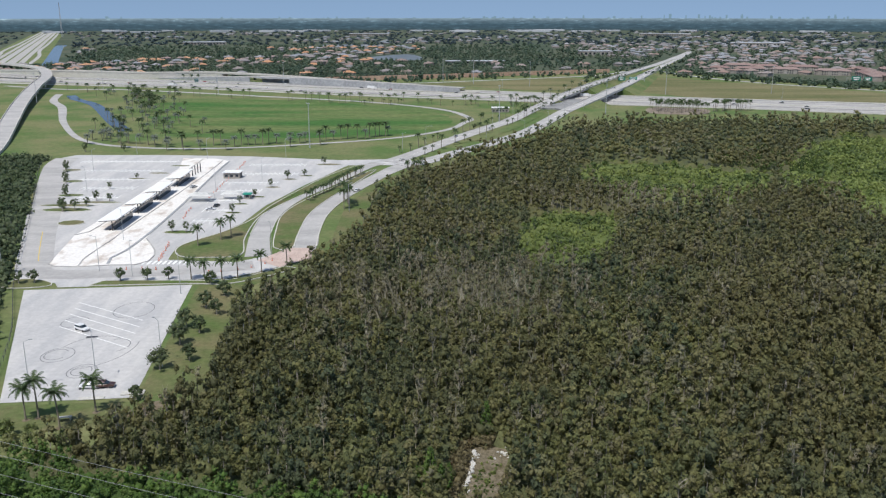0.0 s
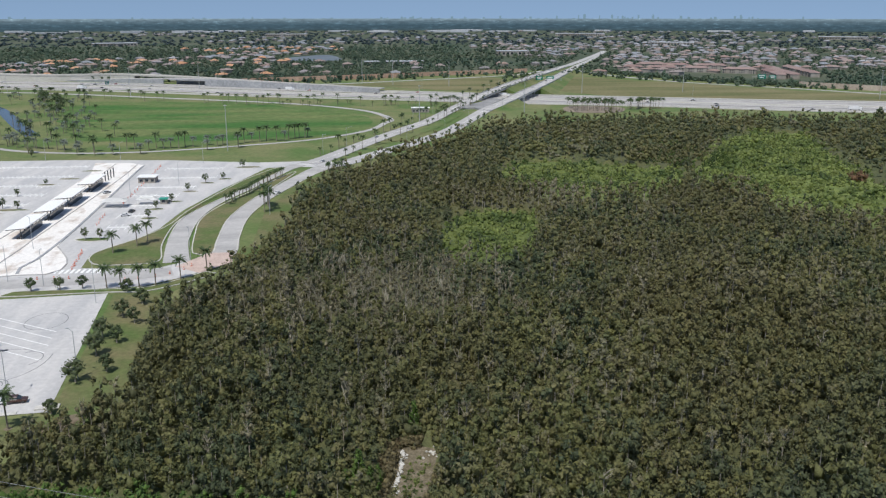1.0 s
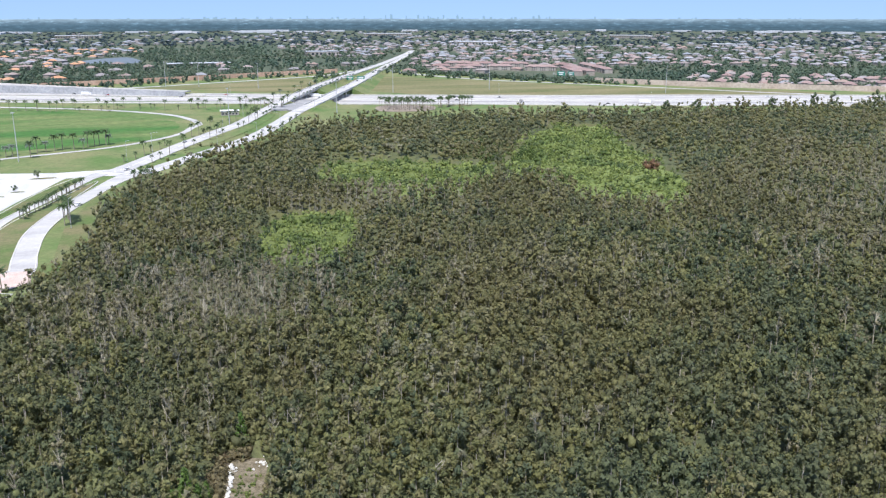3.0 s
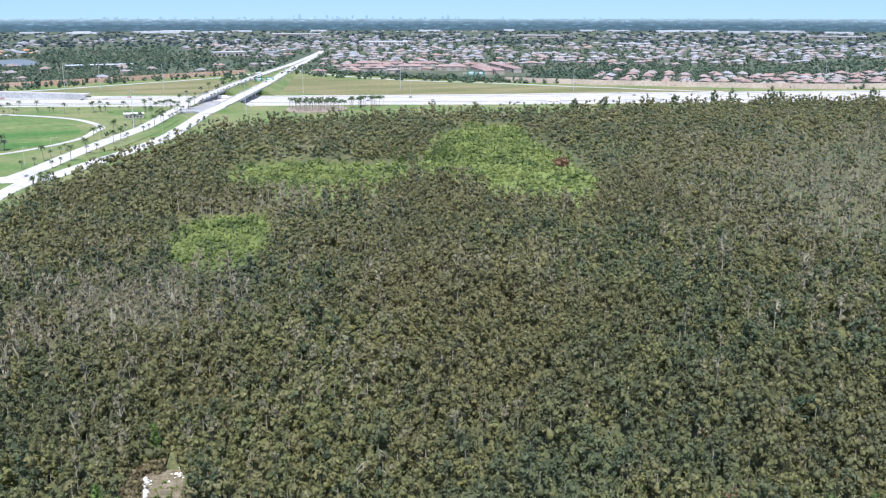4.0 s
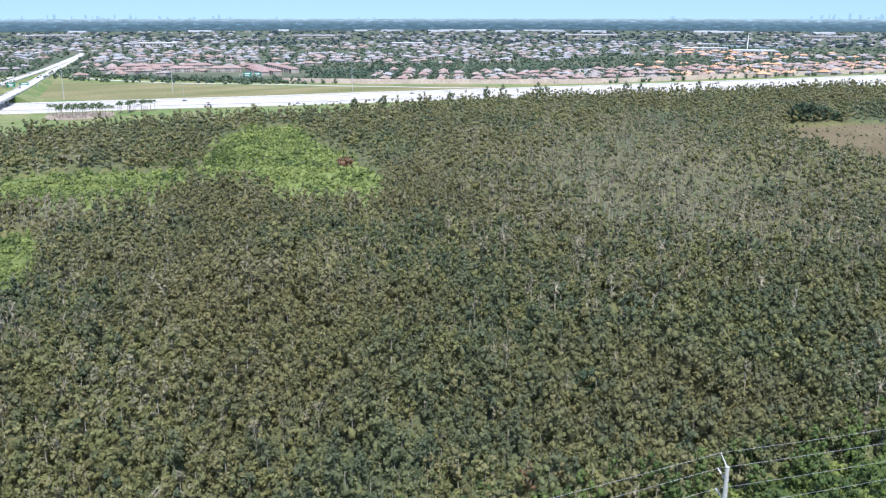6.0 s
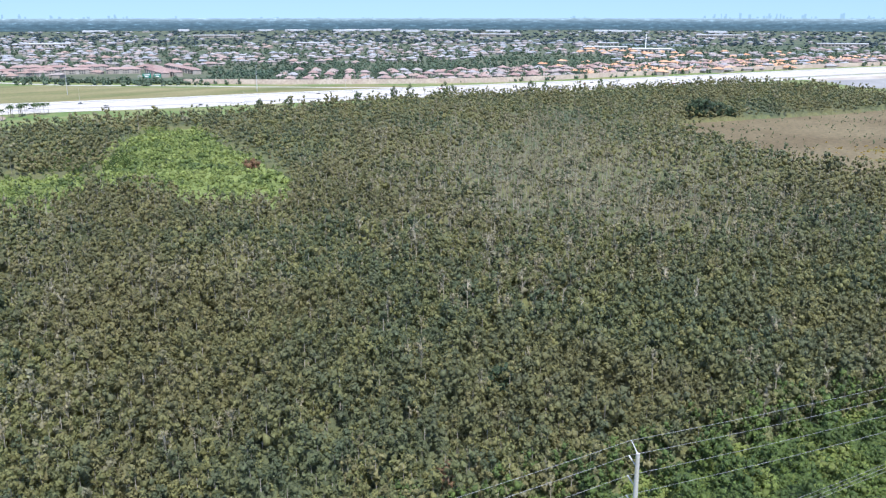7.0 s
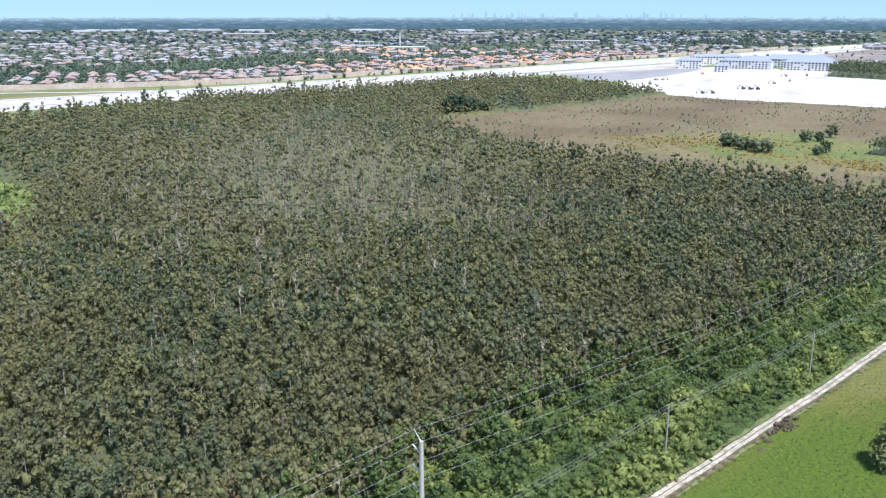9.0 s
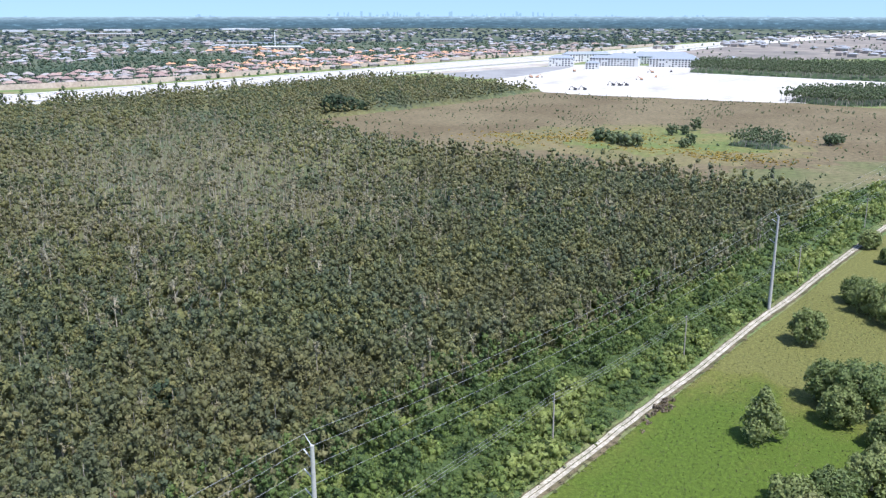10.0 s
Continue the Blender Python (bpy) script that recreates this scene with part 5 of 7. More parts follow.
def make_car(paint, kind="car", label=""):
    """Bonnet, cabin and boot with glass, wheels and lamps; length along x."""
    L, W, H = {"car": (4.6, 1.8, 1.45), "suv": (4.9, 1.95, 1.8), "truck": (12, 2.5, 3.8)}[kind]
    e = empty({"car": "car", "suv": "suv", "truck": "truck"}[kind], pose(0, 0, 0), label, {"car": "car", "suv": "car", "truck": "truck"}[kind], "vehicles")
    bm = bmesh.new()
    if kind == "truck":
        box(bm, -L / 2, L * 0.28, -W / 2, W / 2, 1.0, H)
        box(bm, L * 0.31, L / 2, -W / 2, W / 2, 0.6, H * 0.75)
    else:
        prof = [(-L / 2, 0.45), (L / 2, 0.45), (L / 2, H * 0.52), (L * 0.24, H * 0.62), (-L * 0.3 if kind == "car" else -L * 0.47, H * 0.64), (-L / 2, H * 0.6)]
        a = [bm.verts.new((x, -W / 2, z)) for x, z in prof]
        b2 = [bm.verts.new((x, W / 2, z)) for x, z in prof]
        bm.faces.new(a)
        bm.faces.new(b2[::-1])
        for i in range(len(prof)):
            j = (i + 1) % len(prof)
            bm.faces.new((a[j], a[i], b2[i], b2[j]))
        bmesh.ops.bevel(bm, geom=bm.edges[:], offset=0.07, segments=1, affect="EDGES")
    body = part("body", bm, CARMATS[paint], e)
    if kind != "truck":
        back = -L * 0.3 if kind == "car" else -L * 0.46
        for nm, ins, z0, z1, mt in (("window", 0.0, H * 0.62, H * 0.93, GLASS), ("roof", 0.0, H * 0.92, H, CARMATS[paint])):
            bm = bmesh.new()
            f0, f1 = (L * 0.24, L * 0.06) if nm == "window" else (L * 0.07, L * 0.05)
            q0, q1 = (back, back + L * 0.1) if nm == "window" else (back + L * 0.09, back + L * 0.11)
            lo_ = [bm.verts.new((x, y, z0)) for x, y in ((q0, -W * 0.46), (f0, -W * 0.46), (f0, W * 0.46), (q0, W * 0.46))]
            hi_ = [bm.verts.new((x, y, z1)) for x, y in ((q1, -W * 0.4), (f1, -W * 0.4), (f1, W * 0.4), (q1, W * 0.4))]
            bm.faces.new(hi_)
            for i in range(4):
                bm.faces.new((lo_[i], lo_[(i + 1) % 4], hi_[(i + 1) % 4], hi_[i]))
            bm.faces.new(lo_[::-1])
            part(nm, bm, mt, e)
    for sx in (-0.31, 0.32):
        for sy in (-1, 1):
            bm = bmesh.new()
            rod(bm, (sx * L, sy * W * 0.40, 0.34), (sx * L, sy * W * 0.51, 0.34), 0.34, sides=10)
            part("wheel", bm, DARK, e)
    return e


CARS = {p: make_car(p, "car", f"{t} saloon car on the road") for p, t in (("white", "white"), ("black", "black"), ("silver", "silver-grey"), ("red", "dark red"))}
used = set()


def put_car(p, m):
    if p in used:
        return copy_thing(CARS[p], m)
    used.add(p)
    CARS[p].matrix_basis = m
    return CARS[p]


suv = make_car("white", "suv", "white sport utility vehicle parked on the empty lot")
suv.matrix_basis = pose(-106, 238, 0.12, 0, 0, -32)
wreck = make_car("rust", "suv", "burnt-out rusty vehicle wreck on the lot")
wreck.matrix_basis = pose(-84.2, 198, 0.12, 0, 0, 8)
wreck2 = make_car("white", "car", "white car parked nose to a wreck")
wreck2.matrix_basis = pose(-88.3, 197.4, 0.12, 0, 0, 185)
put_car("black", pose(-119, 494, 0.12, 0, 0, 5))
put_car("white", pose(-45, 443, 0.18, 0, 0, 70))
put_car("black", pose(-109, 406, 0.12, 0, 0, 80))
put_car("white", pose(-110, 398, 0.12, 0, 0, 10))
put_car("silver", pose(-133, 452, 0.2, 0, 0, 60))
put_car("white", pose(-26, 540, 0.2, 0, 0, 60))
nr = normals2(EXPRESS)
rc = np.random.default_rng(5)
for k in range(64):
    i = int(rc.integers(20, 130))
    if EXPRESS[i, 0] > 2000:
        continue
    o = rc.choice([-0.74, -0.58, -0.26, -0.2, 0.25, 0.46, 0.6, 0.74]) * ew[i]
    p = EXPRESS[i, :2] + nr[i] * o
    dr = math.degrees(math.atan2(-nr[i, 0], nr[i, 1])) + (180 if o > 0 else 0)
    put_car(rc.choice(["white", "black", "silver", "black", "red"]), pose(p[0], p[1], 0.2, 0, 0, dr))
for ln, y in ((ART_L, 640), (ART_L, 702), (ART_L, 812), (ART_L, 1010), (ART_L, 1180), (ART_L, 1400), (ART_R, 700), (ART_R, 690), (ART_R, 990), (ART_R, 1100), (ART_R, 1330), (ART_R, 1560)):
    i = int(np.argmin(abs(ln[:, 1] - y)))
    n_ = normals2(ln)[i]
    p = ln[i, :2] + n_ * rc.choice([-3, 3])
    put_car(rc.choice(["white", "black", "silver"]), pose(p[0], p[1], ln[i, 2] + 0.2, 0, 0, math.degrees(math.atan2(-n_[0], n_[1]))))
tr = make_car("white", "truck", "white box truck on the expressway")
for k, (i, o) in enumerate(((60, -0.5), (84, 0.5), (100, -0.6), (72, 0.62))):
    p = EXPRESS[i, :2] + nr[i] * o * ew[i]
    m_ = pose(p[0], p[1], 0.2, 0, 0, math.degrees(math.atan2(-nr[i, 0], nr[i, 1])))
    if k:
        copy_thing(tr, m_)
    else:
        tr.matrix_basis = m_


# ---------------------------------------------------------------- poles, lamps, wires
def transmission_pole(m):
    e = empty("transmission_pole", m, "tall spun-concrete power pole with short arms", "power pole", "transmission poles")
    bm = bmesh.new()
    rod(bm, (0, 0, 0), (0, 0, 30), 0.55, 0.30, 12)
    part("shaft", bm, POLE_CONC, e)
    bm = bmesh.new()
    rod(bm, (0, 0, 29.8), (0, 1.6, 31.3), 0.10, 0.06)
    part("top_bracket", bm, STEEL, e)
    for z in (27.8, 24.6, 21.4):
        bm = bmesh.new()
        rod(bm, (0, 0.2, z), (0, 1.9, z + 0.9), 0.09, 0.05)
        rod(bm, (0, 1.15, z + 0.5), (0, 1.95, z + 0.95), 0.12, 0.10, 8)
        part("insulator_arm", bm, STEEL, e)
    return e


LINE = Vector((275 - 96, 3.2 - 60, 0)).normalized()
turn = math.degrees(math.atan2(LINE.y, LINE.x))
TP = [(96 - LINE.x * 180, 60 - LINE.y * 180), (96, 60), (275, 3.2), (453, -53), (630, -108)]
t0 = transmission_pole(pose(*TP[1], 0, 0, 0, turn))
for p in (TP[0], *TP[2:]):
    copy_thing(t0, pose(*p, 0, 0, 0, turn))


def utility_pole(m):
    e = empty("utility_pole", m, "slim weathered wooden utility pole", "utility pole", "wooden utility poles")
    bm = bmesh.new()
    rod(bm, (0, 0, 0), (0, 0, 13.4), 0.2, 0.13, 8)
    part("shaft", bm, WOOD, e)
    for z in (13.1, 12.3, 11.5):
        bm = bmesh.new()
        rod(bm, (0, 0, z), (0, 0.45, z + 0.1), 0.07, 0.05)
        part("insulator", bm, STEEL, e)
    return e


UP = [(8, 86), (86, 63), (161, 41.5), (220, 22.2), (306, -4.5), (402, -30), (490, -56), (580, -82)]
u0 = utility_pole(pose(*UP[0], 0, 0, 0, turn))
for p in UP[1:]:
    copy_thing(u0, pose(*p, 0, 0, 0, turn))


def wire(a, b, sag, rad):
    bm = bmesh.new()
    pts = []
    for k in range(25):
        t = k / 24
        p = Vector(a).lerp(Vector(b), t)
        p.z -= sag * 4 * t * (1 - t)
        pts.append(p)
    side_v = (Vector(b) - Vector(a)).cross(Vector((0, 0, 1))).normalized()
    rings = [[bm.verts.new(p + side_v * rad * math.cos(2.0944 * i) + Vector((0, 0, rad * math.sin(2.0944 * i)))) for i in range(3)] for p in pts]
    for lo_r, hi_r in zip(rings, rings[1:]):
        for i in range(3):
            bm.faces.new((lo_r[i], lo_r[(i + 1) % 3], hi_r[(i + 1) % 3], hi_r[i]))
    return tagged(part("power_line", bm, WIRE), "pale sagging power line wire between poles", "wire", "power lines")


side = Vector((-LINE.y, LINE.x, 0))
for a, b in zip(TP, TP[1:]):
    for o, z in ((1.6, 31.3), (1.95, 28.7), (1.95, 25.5), (1.95, 22.3)):
        wire((a[0] + side.x * o, a[1] + side.y * o, z), (b[0] + side.x * o, b[1] + side.y * o, z), 3.2, 0.03)
for a, b in zip(UP, UP[1:]):
    for z in (13.2, 12.4, 11.6):
        wire((a[0] + side.x * 0.45, a[1] + side.y * 0.45, z), (b[0] + side.x * 0.45, b[1] + side.y * 0.45, z), 0.9, 0.024)


def street_lamp(m, h, arm, label):
    e = empty("street_lamp", m, label, "street lamp", "street lamps")
    bm = bmesh.new()
    rod(bm, (0, 0, 0), (0, 0, h), 0.12, 0.07, 8)
    part("pole", bm, STEEL, e)
    bm = bmesh.new()
    rod(bm, (0, 0, h - 0.2), (arm, 0, h + 0.5), 0.07, 0.05)
    part("arm", bm, STEEL, e)
    bm = bmesh.new()
    box(bm, arm - 0.3, arm + 0.6, -0.2, 0.2, h + 0.42, h + 0.58)
    part("lamp_head", bm, STEEL, e)
    return e


l0 = street_lamp(pose(-74, 211, 0.1, 0, 0, 150), 13, 1.6, "slim steel lamp post of the lot")
for x, y in ((-102, 196), (-87, 200), (-131, 342), (-124, 298), (-87, 272), (-110, 292), (-160, 300), (-185, 440), (-205, 500), (-118, 440), (-100, 470), (-150, 545), (-100, 545), (-44, 395), (-66, 320), (-200, 560)):
    copy_thing(l0, pose(x, y, 0.1, 0, 0, (x * 7) % 360))
l1 = street_lamp(pose(-27, 573, 0.1, 0, 0, -60), 13, 4.0, "curved-arm steel lamp beside the arterial road")
for ln, o in ((ART_L, 9), (ART_R, -9)):
    n_ = normals2(ln)
    for i in range(6, 70, 5):
        p = ln[i, :2] + n_[i] * o
        copy_thing(l1, pose(p[0], p[1], 0, 0, 0, math.degrees(math.atan2(-n_[i, 1] * o, -n_[i, 0] * o))))
for i in range(30, 130, 7):
    p = EXPRESS[i, :2] + nr[i] * (ew[i] + 3) * (1 if i % 2 else -1)
    copy_thing(l1, pose(p[0], p[1], 0, 0, 0, math.degrees(math.atan2(-nr[i, 1], -nr[i, 0])) + (0 if i % 2 else 180)))


def high_mast(m):
    e = empty("high_mast_light", m, "very tall steel mast with a ring of lamps", "light mast", "high masts")
    bm = bmesh.new()
    rod(bm, (0, 0, 0), (0, 0, 31), 0.36, 0.16, 10)
    part("mast", bm, STEEL, e)
    bm = bmesh.new()
    for k in range(6):
        a = k * math.pi / 3
        box(bm, 0.8 * math.cos(a) - 0.3, 0.8 * math.cos(a) + 0.3, 0.8 * math.sin(a) - 0.3, 0.8 * math.sin(a) + 0.3, 30.4, 30.8)
    part("lamp_ring", bm, STEEL, e)
    return e


h0 = high_mast(pose(-92, 593, 0))
for x, y in ((48, 740), (-420, 900), (150, 800), (110, 1110), (255, 1000), (380, 1010), (-260, 1010), (-330, 1190), (-420, 1080), (560, 900), (900, 840), (1280, 730), (40, 1150), (0, 1170), (-200, 1100)):
    copy_thing(h0, pose(x, y, 0))


def sign_gantry(x0, y0, x1, y1, panels, label):
    e = empty("sign_gantry", pose(x0, y0, 0), label, "road sign", "sign gantries")
    d_ = Vector((x1 - x0, y1 - y0, 0))
    for q in (Vector((0, 0, 0)), d_):
        bm = bmesh.new()
        rod(bm, q, q + Vector((0, 0, 8)), 0.3, sides=8)
        part("post", bm, STEEL, e)
    bm = bmesh.new()
    for z in (6.5, 8):
        rod(bm, Vector((0, 0, z)), d_ + Vector((0, 0, z)), 0.15)
    part("truss", bm, STEEL, e)
    for t, w, hh in panels:
        bm = bmesh.new()
        c = d_ * t
        u = d_.normalized()
        nrm = Vector((u.y, -u.x, 0)) * 0.4
        vs = [bm.verts.new(c + nrm + u * sx * w / 2 + Vector((0, 0, 7.2 + sz * hh / 2))) for sx, sz in ((-1, -1), (1, -1), (1, 1), (-1, 1))]
        bm.faces.new(vs)
        bmesh.ops.solidify(bm, geom=bm.faces[:], thickness=0.15)
        sp = part("sign_panel", bm, SIGN, e, "green road sign panel")
        bm = bmesh.new()
        for j, ww in enumerate((0.7, 0.5)):
            vs = [bm.verts.new(c + nrm * 1.5 + u * sx * w * ww / 2 + Vector((0, 0, 7.2 + (0.5 - j) * hh * 0.4 + sz * hh * 0.09))) for sx, sz in ((-1, -1), (1, -1), (1, 1), (-1, 1))]
            bm.faces.new(vs)
        part("lettering", bm, PAINT, sp)
    return e


sign_gantry(222, 1150, 262, 1140, [(0.3, 9, 5), (0.65, 10, 5)], "green sign gantry over the arterial road")
sign_gantry(530, 1150, 556, 1140, [(0.4, 11, 6), (0.9, 9, 5)], "green sign gantry beside the ramp")
sign_gantry(-330, 1075, -300, 1160, [(0.5, 8, 4)], "sign gantry over the expressway")

# ---------------------------------------------------------------- palms
def frond_mesh(L, rise, droop, r, leaf):
    """One feather leaf: a bent rib with leaflets to both sides."""
    tris = []
    n_ = 9
    pts = []
    for k in range(n_ + 1):
        t = k / n_
        pts.append(np.array([L * t * (1 - 0.22 * t * t), 0, L * (rise * t - droop * t * t)]))
    for k in range(n_):
        a_, b_ = pts[k], pts[k + 1]
        w = leaf * (0.45 + 1.0 * math.sin(math.pi * min(1, (k + 0.9) / n_) ** 0.8))
        for sy in (-1, 1):
            tip = (a_ + b_) / 2 + np.array([w * 0.55, sy * w, -w * 0.35 * r.uniform(0.5, 1.3)])
            tris.append([a_, b_, tip])
            tip2 = b_ + np.array([w * 0.5, sy * w * 0.9, -w * 0.4 * r.uniform(0.5, 1.3)])
            tris.append([(a_ + b_) / 2, b_, tip2])
    return np.array(tris)


rp = np.random.default_rng(3)
FROND = [frond_mesh(3.5, up_, dr, rp, 0.55) for up_, dr in ((1.1, 0.75), (0.55, 0.75), (0.1, 0.6))]


def palm(m, h, mat=PALMLEAF, fronds=18, size=1.0, label="", separate=False, name="palm_tree", group="royal palms"):
    e = empty(name, m, label, "palm", group)
    bm = bmesh.new()
    bend = rp.uniform(-0.4, 0.4)
    pts = [Vector((bend * (k / 4) ** 2, 0, h * k / 4)) for k in range(5)]
    for k in range(4):
        rod(bm, pts[k], pts[k + 1], (0.26, 0.20, 0.19, 0.18)[k], (0.20, 0.19, 0.18, 0.14)[k], 7)
    part("trunk", bm, PALMBARK, e)
    all_v = []
    for k in range(fronds):
        a = k * 2.399
        v = FROND[k % 3].reshape(-1, 3) * size * rp.uniform(0.85, 1.1)
        c, s_ = math.cos(a), math.sin(a)
        q = np.stack([v[:, 0] * c - v[:, 1] * s_ + pts[4].x, v[:, 0] * s_ + v[:, 1] * c, v[:, 2] + h], 1)
        if separate:
            mesh_np("frond", q, np.arange(len(q)).reshape(-1, 3), [mat], np.full(len(q), rp.uniform(0, 1)), None, e)
        else:
            all_v.append(q)
    if not separate:
        q = np.concatenate(all_v)
        mesh_np("crown", q, np.arange(len(q)).reshape(-1, 3), [mat], np.repeat(rp.uniform(0, 1, len(q) // 3), 3), None, e)
    return e


for x, y, h in ((-95.5, 180, 8.0), (-93, 181, 9.5), (-86, 176, 9.0), (-81, 184, 8.5)):
    palm(pose(x, y, 0.1, 0, 0, rp.uniform(0, 360)), h, label="tall royal palm on the lawn beside the lot", separate=True, size=1.05)
for x, y, h in ((-88, 288, 6.8), (-83, 287, 6.2), (-77, 287, 7), (-72, 289, 7.2), (-65, 296, 7), (-57.5, 305, 7.5), (-98, 333, 7.5), (-91, 342, 7.5), (-88, 347, 8)):
    palm(pose(x, y, 0.3, 0, 0, rp.uniform(0, 360)), h, label="royal palm on the grass strip at the lot's entrance", separate=True)
ROYAL = palm(pose(-47, 414, 0.1), 9, label="royal palm beside the drive", group="roadside palms")
for x, y in ((-46, 410), (-48.5, 417), (-45, 405), (-47, 400)):
    copy_thing(ROYAL, pose(x, y, 0.1, 0, 0, x * 50 % 360))
SABAL = palm(pose(-66, 418, 0.3), 4.2, fronds=18, size=0.62, label="short cabbage palm planted in a row", name="cabbage_palm", group="cabbage palms")
for k in range(22):
    t = k / 21
    copy_thing(SABAL, pose(-66.5 + 19 * t + rp.uniform(-1.2, 1.2), 420 + 74 * t, 0.3, 0, 0, rp.uniform(0, 360)))
for k in range(14):
    copy_thing(SABAL, pose(-24 + rp.uniform(0, 18), 494 + rp.uniform(0, 22) + k, 0.1, 0, 0, rp.uniform(0, 360)))
SILVER = palm(pose(-230, 612, 0.1), 5.5, PALMSILVER, 20, 0.85, "silvery fan palm beside the loop road", name="fan_palm", group="silver palms")
loop_low = smooth([(-262, 628), (-208, 594), (-149, 592), (-90, 613), (-35, 643)], 5)
ln_n = normals2(loop_low)
for i in range(0, len(loop_low)):
    o = rp.choice([7, 9, -8, 12, 14])
    p = loop_low[i] + ln_n[i] * o
    c = copy_thing(SILVER if rp.uniform() < 0.45 else ROYAL, pose(p[0], p[1], 0.05, 0, 0, rp.uniform(0, 360)))
    c.scale = (1.25, 1.25, 1.1)
for k in range(42):
    t = rp.uniform()
    copy_thing(SILVER if rp.uniform() < 0.5 else ROYAL, pose(-330 + 100 * t + rp.normal(0, 12), 960 - 330 * t + rp.normal(0, 14), 0.05, 0, 0, rp.uniform(0, 360)))
for k in range(70):
    t = rp.uniform()
    copy_thing(SILVER if rp.uniform() < 0.55 else ROYAL, pose(-375 + 168 * t + rp.normal(0, 16), 1040 - 385 * t + rp.normal(0, 18), 0.05, 0, 0, rp.uniform(0, 360)))
for k in range(34):
    t = rp.uniform()
    copy_thing(ROYAL, pose(-450 + 360 * t + rp.normal(0, 3), 1048 - 150 * t + rp.normal(0, 6), 0.05, 0, 0, rp.uniform(0, 360)))
for k in range(46):
    t = rp.uniform()
    copy_thing(ROYAL if rp.uniform() < 0.6 else SABAL, pose(-90 + 200 * t, 905 - 40 * t + rp.normal(0, 12), 0.05, 0, 0, rp.uniform(0, 360)))
for gx in range(9):
    for gy in range(4):
        copy_thing(ROYAL, pose(202 + gx * 5.2 + rp.uniform(-1, 1), 812 + gy * 12 - gx * 1.5 + rp.uniform(-2, 2), 0.05, 0, 0, rp.uniform(0, 360)))
for k in range(20):
    copy_thing(ROYAL, pose(256 + k * 1.9 + rp.uniform(-1, 1), 828 + rp.uniform(-8, 12), 0.05, 0, 0, rp.uniform(0, 360)))
patch("mulch_bed_ground", [(194, 806), (238, 797), (254, 840), (206, 856)], 0.25, surface("pink_mulch", (0.22, 0.18, 0.14), (0.30, 0.25, 0.20), 0.05, 0.4), "pinkish mulch bed under palms", "mulch", 0)
n_ = normals2(ART_L)
for i in range(3, 60):
    for o in (10, -9):
        if rp.uniform() < 0.75:
            p = ART_L[i, :2] + n_[i] * (o + rp.uniform(-2, 2))
            copy_thing(SABAL if rp.uniform() < 0.6 else ROYAL, pose(p[0], p[1], max(0, ART_L[i, 2] - 1.5), 0, 0, rp.uniform(0, 360)))
n_ = normals2(ART_R)
for i in range(3, 22):
    p = ART_R[i, :2] + n_[i] * (-10 + rp.uniform(-2, 2))
    copy_thing(SABAL, pose(p[0], p[1], 0.05, 0, 0, rp.uniform(0, 360)))


# ---------------------------------------------------------------- single trees
def shade_tree(m, radius, h, leaf=TREELEAF, n=420, size=0.55, label="", trunk=0.22, low=0.25, name="shade_tree", group="", lumps=22, category="tree"):
    e = empty(name, m, label, category, group)
    bm = bmesh.new()
    rod(bm, (0, 0, 0), (0.1, 0, h * 0.45), trunk, trunk * 0.7, 8)
    rod(bm, (0.1, 0, h * 0.4), (radius * 0.4, radius * 0.1, h * 0.72), trunk * 0.6, trunk * 0.25, 6)
    rod(bm, (0.1, 0, h * 0.38), (-radius * 0.3, radius * 0.3, h * 0.75), trunk * 0.6, trunk * 0.25, 6)
    rod(bm, (0.1, 0, h * 0.42), (0, -radius * 0.4, h * 0.7), trunk * 0.6, trunk * 0.25, 6)
    part("trunk", bm, BARK, e)
    if "conical" in label:
        v, f, _ = lump_crown(r8, 30, n, size, radius * 1.1, h * low, h, 0.16, 0.32, cone=True)
    else:
        lumps = 26 if n > 1000 else 14 if n > 300 else 9
        v, f, _ = lump_crown(r8, lumps, n, size, radius, h * low, h, 0.42, 0.34 if lumps > 20 else 0.4)
    mesh_np("crown", v, f, [leaf], np.repeat(r8.uniform(0, 1), len(v)), None, e)
    return e


for x, y, r_, h in ((-74, 209, 3.4, 6), (-74, 227, 3.6, 7), (-76, 240, 3.2, 6), (-75, 258, 2.8, 5.5), (-72, 270, 2.6, 5), (-71, 236, 2.2, 5), (-68, 215, 2.0, 5), (-70, 252, 2.2, 5), (-74, 191, 1.6, 3.5), (-80, 283, 2.4, 4.5)):
    shade_tree(pose(x, y, 0.05), r_, h, n=260, label="young shade tree on the lawn beside the lot", group="lawn trees", low=0.2)
for x, y in ((-141, 284), (-146, 283), (-112, 286), (-103, 287), (-96, 288)):
    shade_tree(pose(x, y, 0.3), 2.2, 4.4, n=160, label="small bushy tree on a grass strip", group="lot trees")
LT = shade_tree(pose(-87, 476, 0.3), 1.9, 5.2, TREELEAF, 150, 0.5, "small green tree on a lot island", group="lot trees", low=0.28, lumps=12)
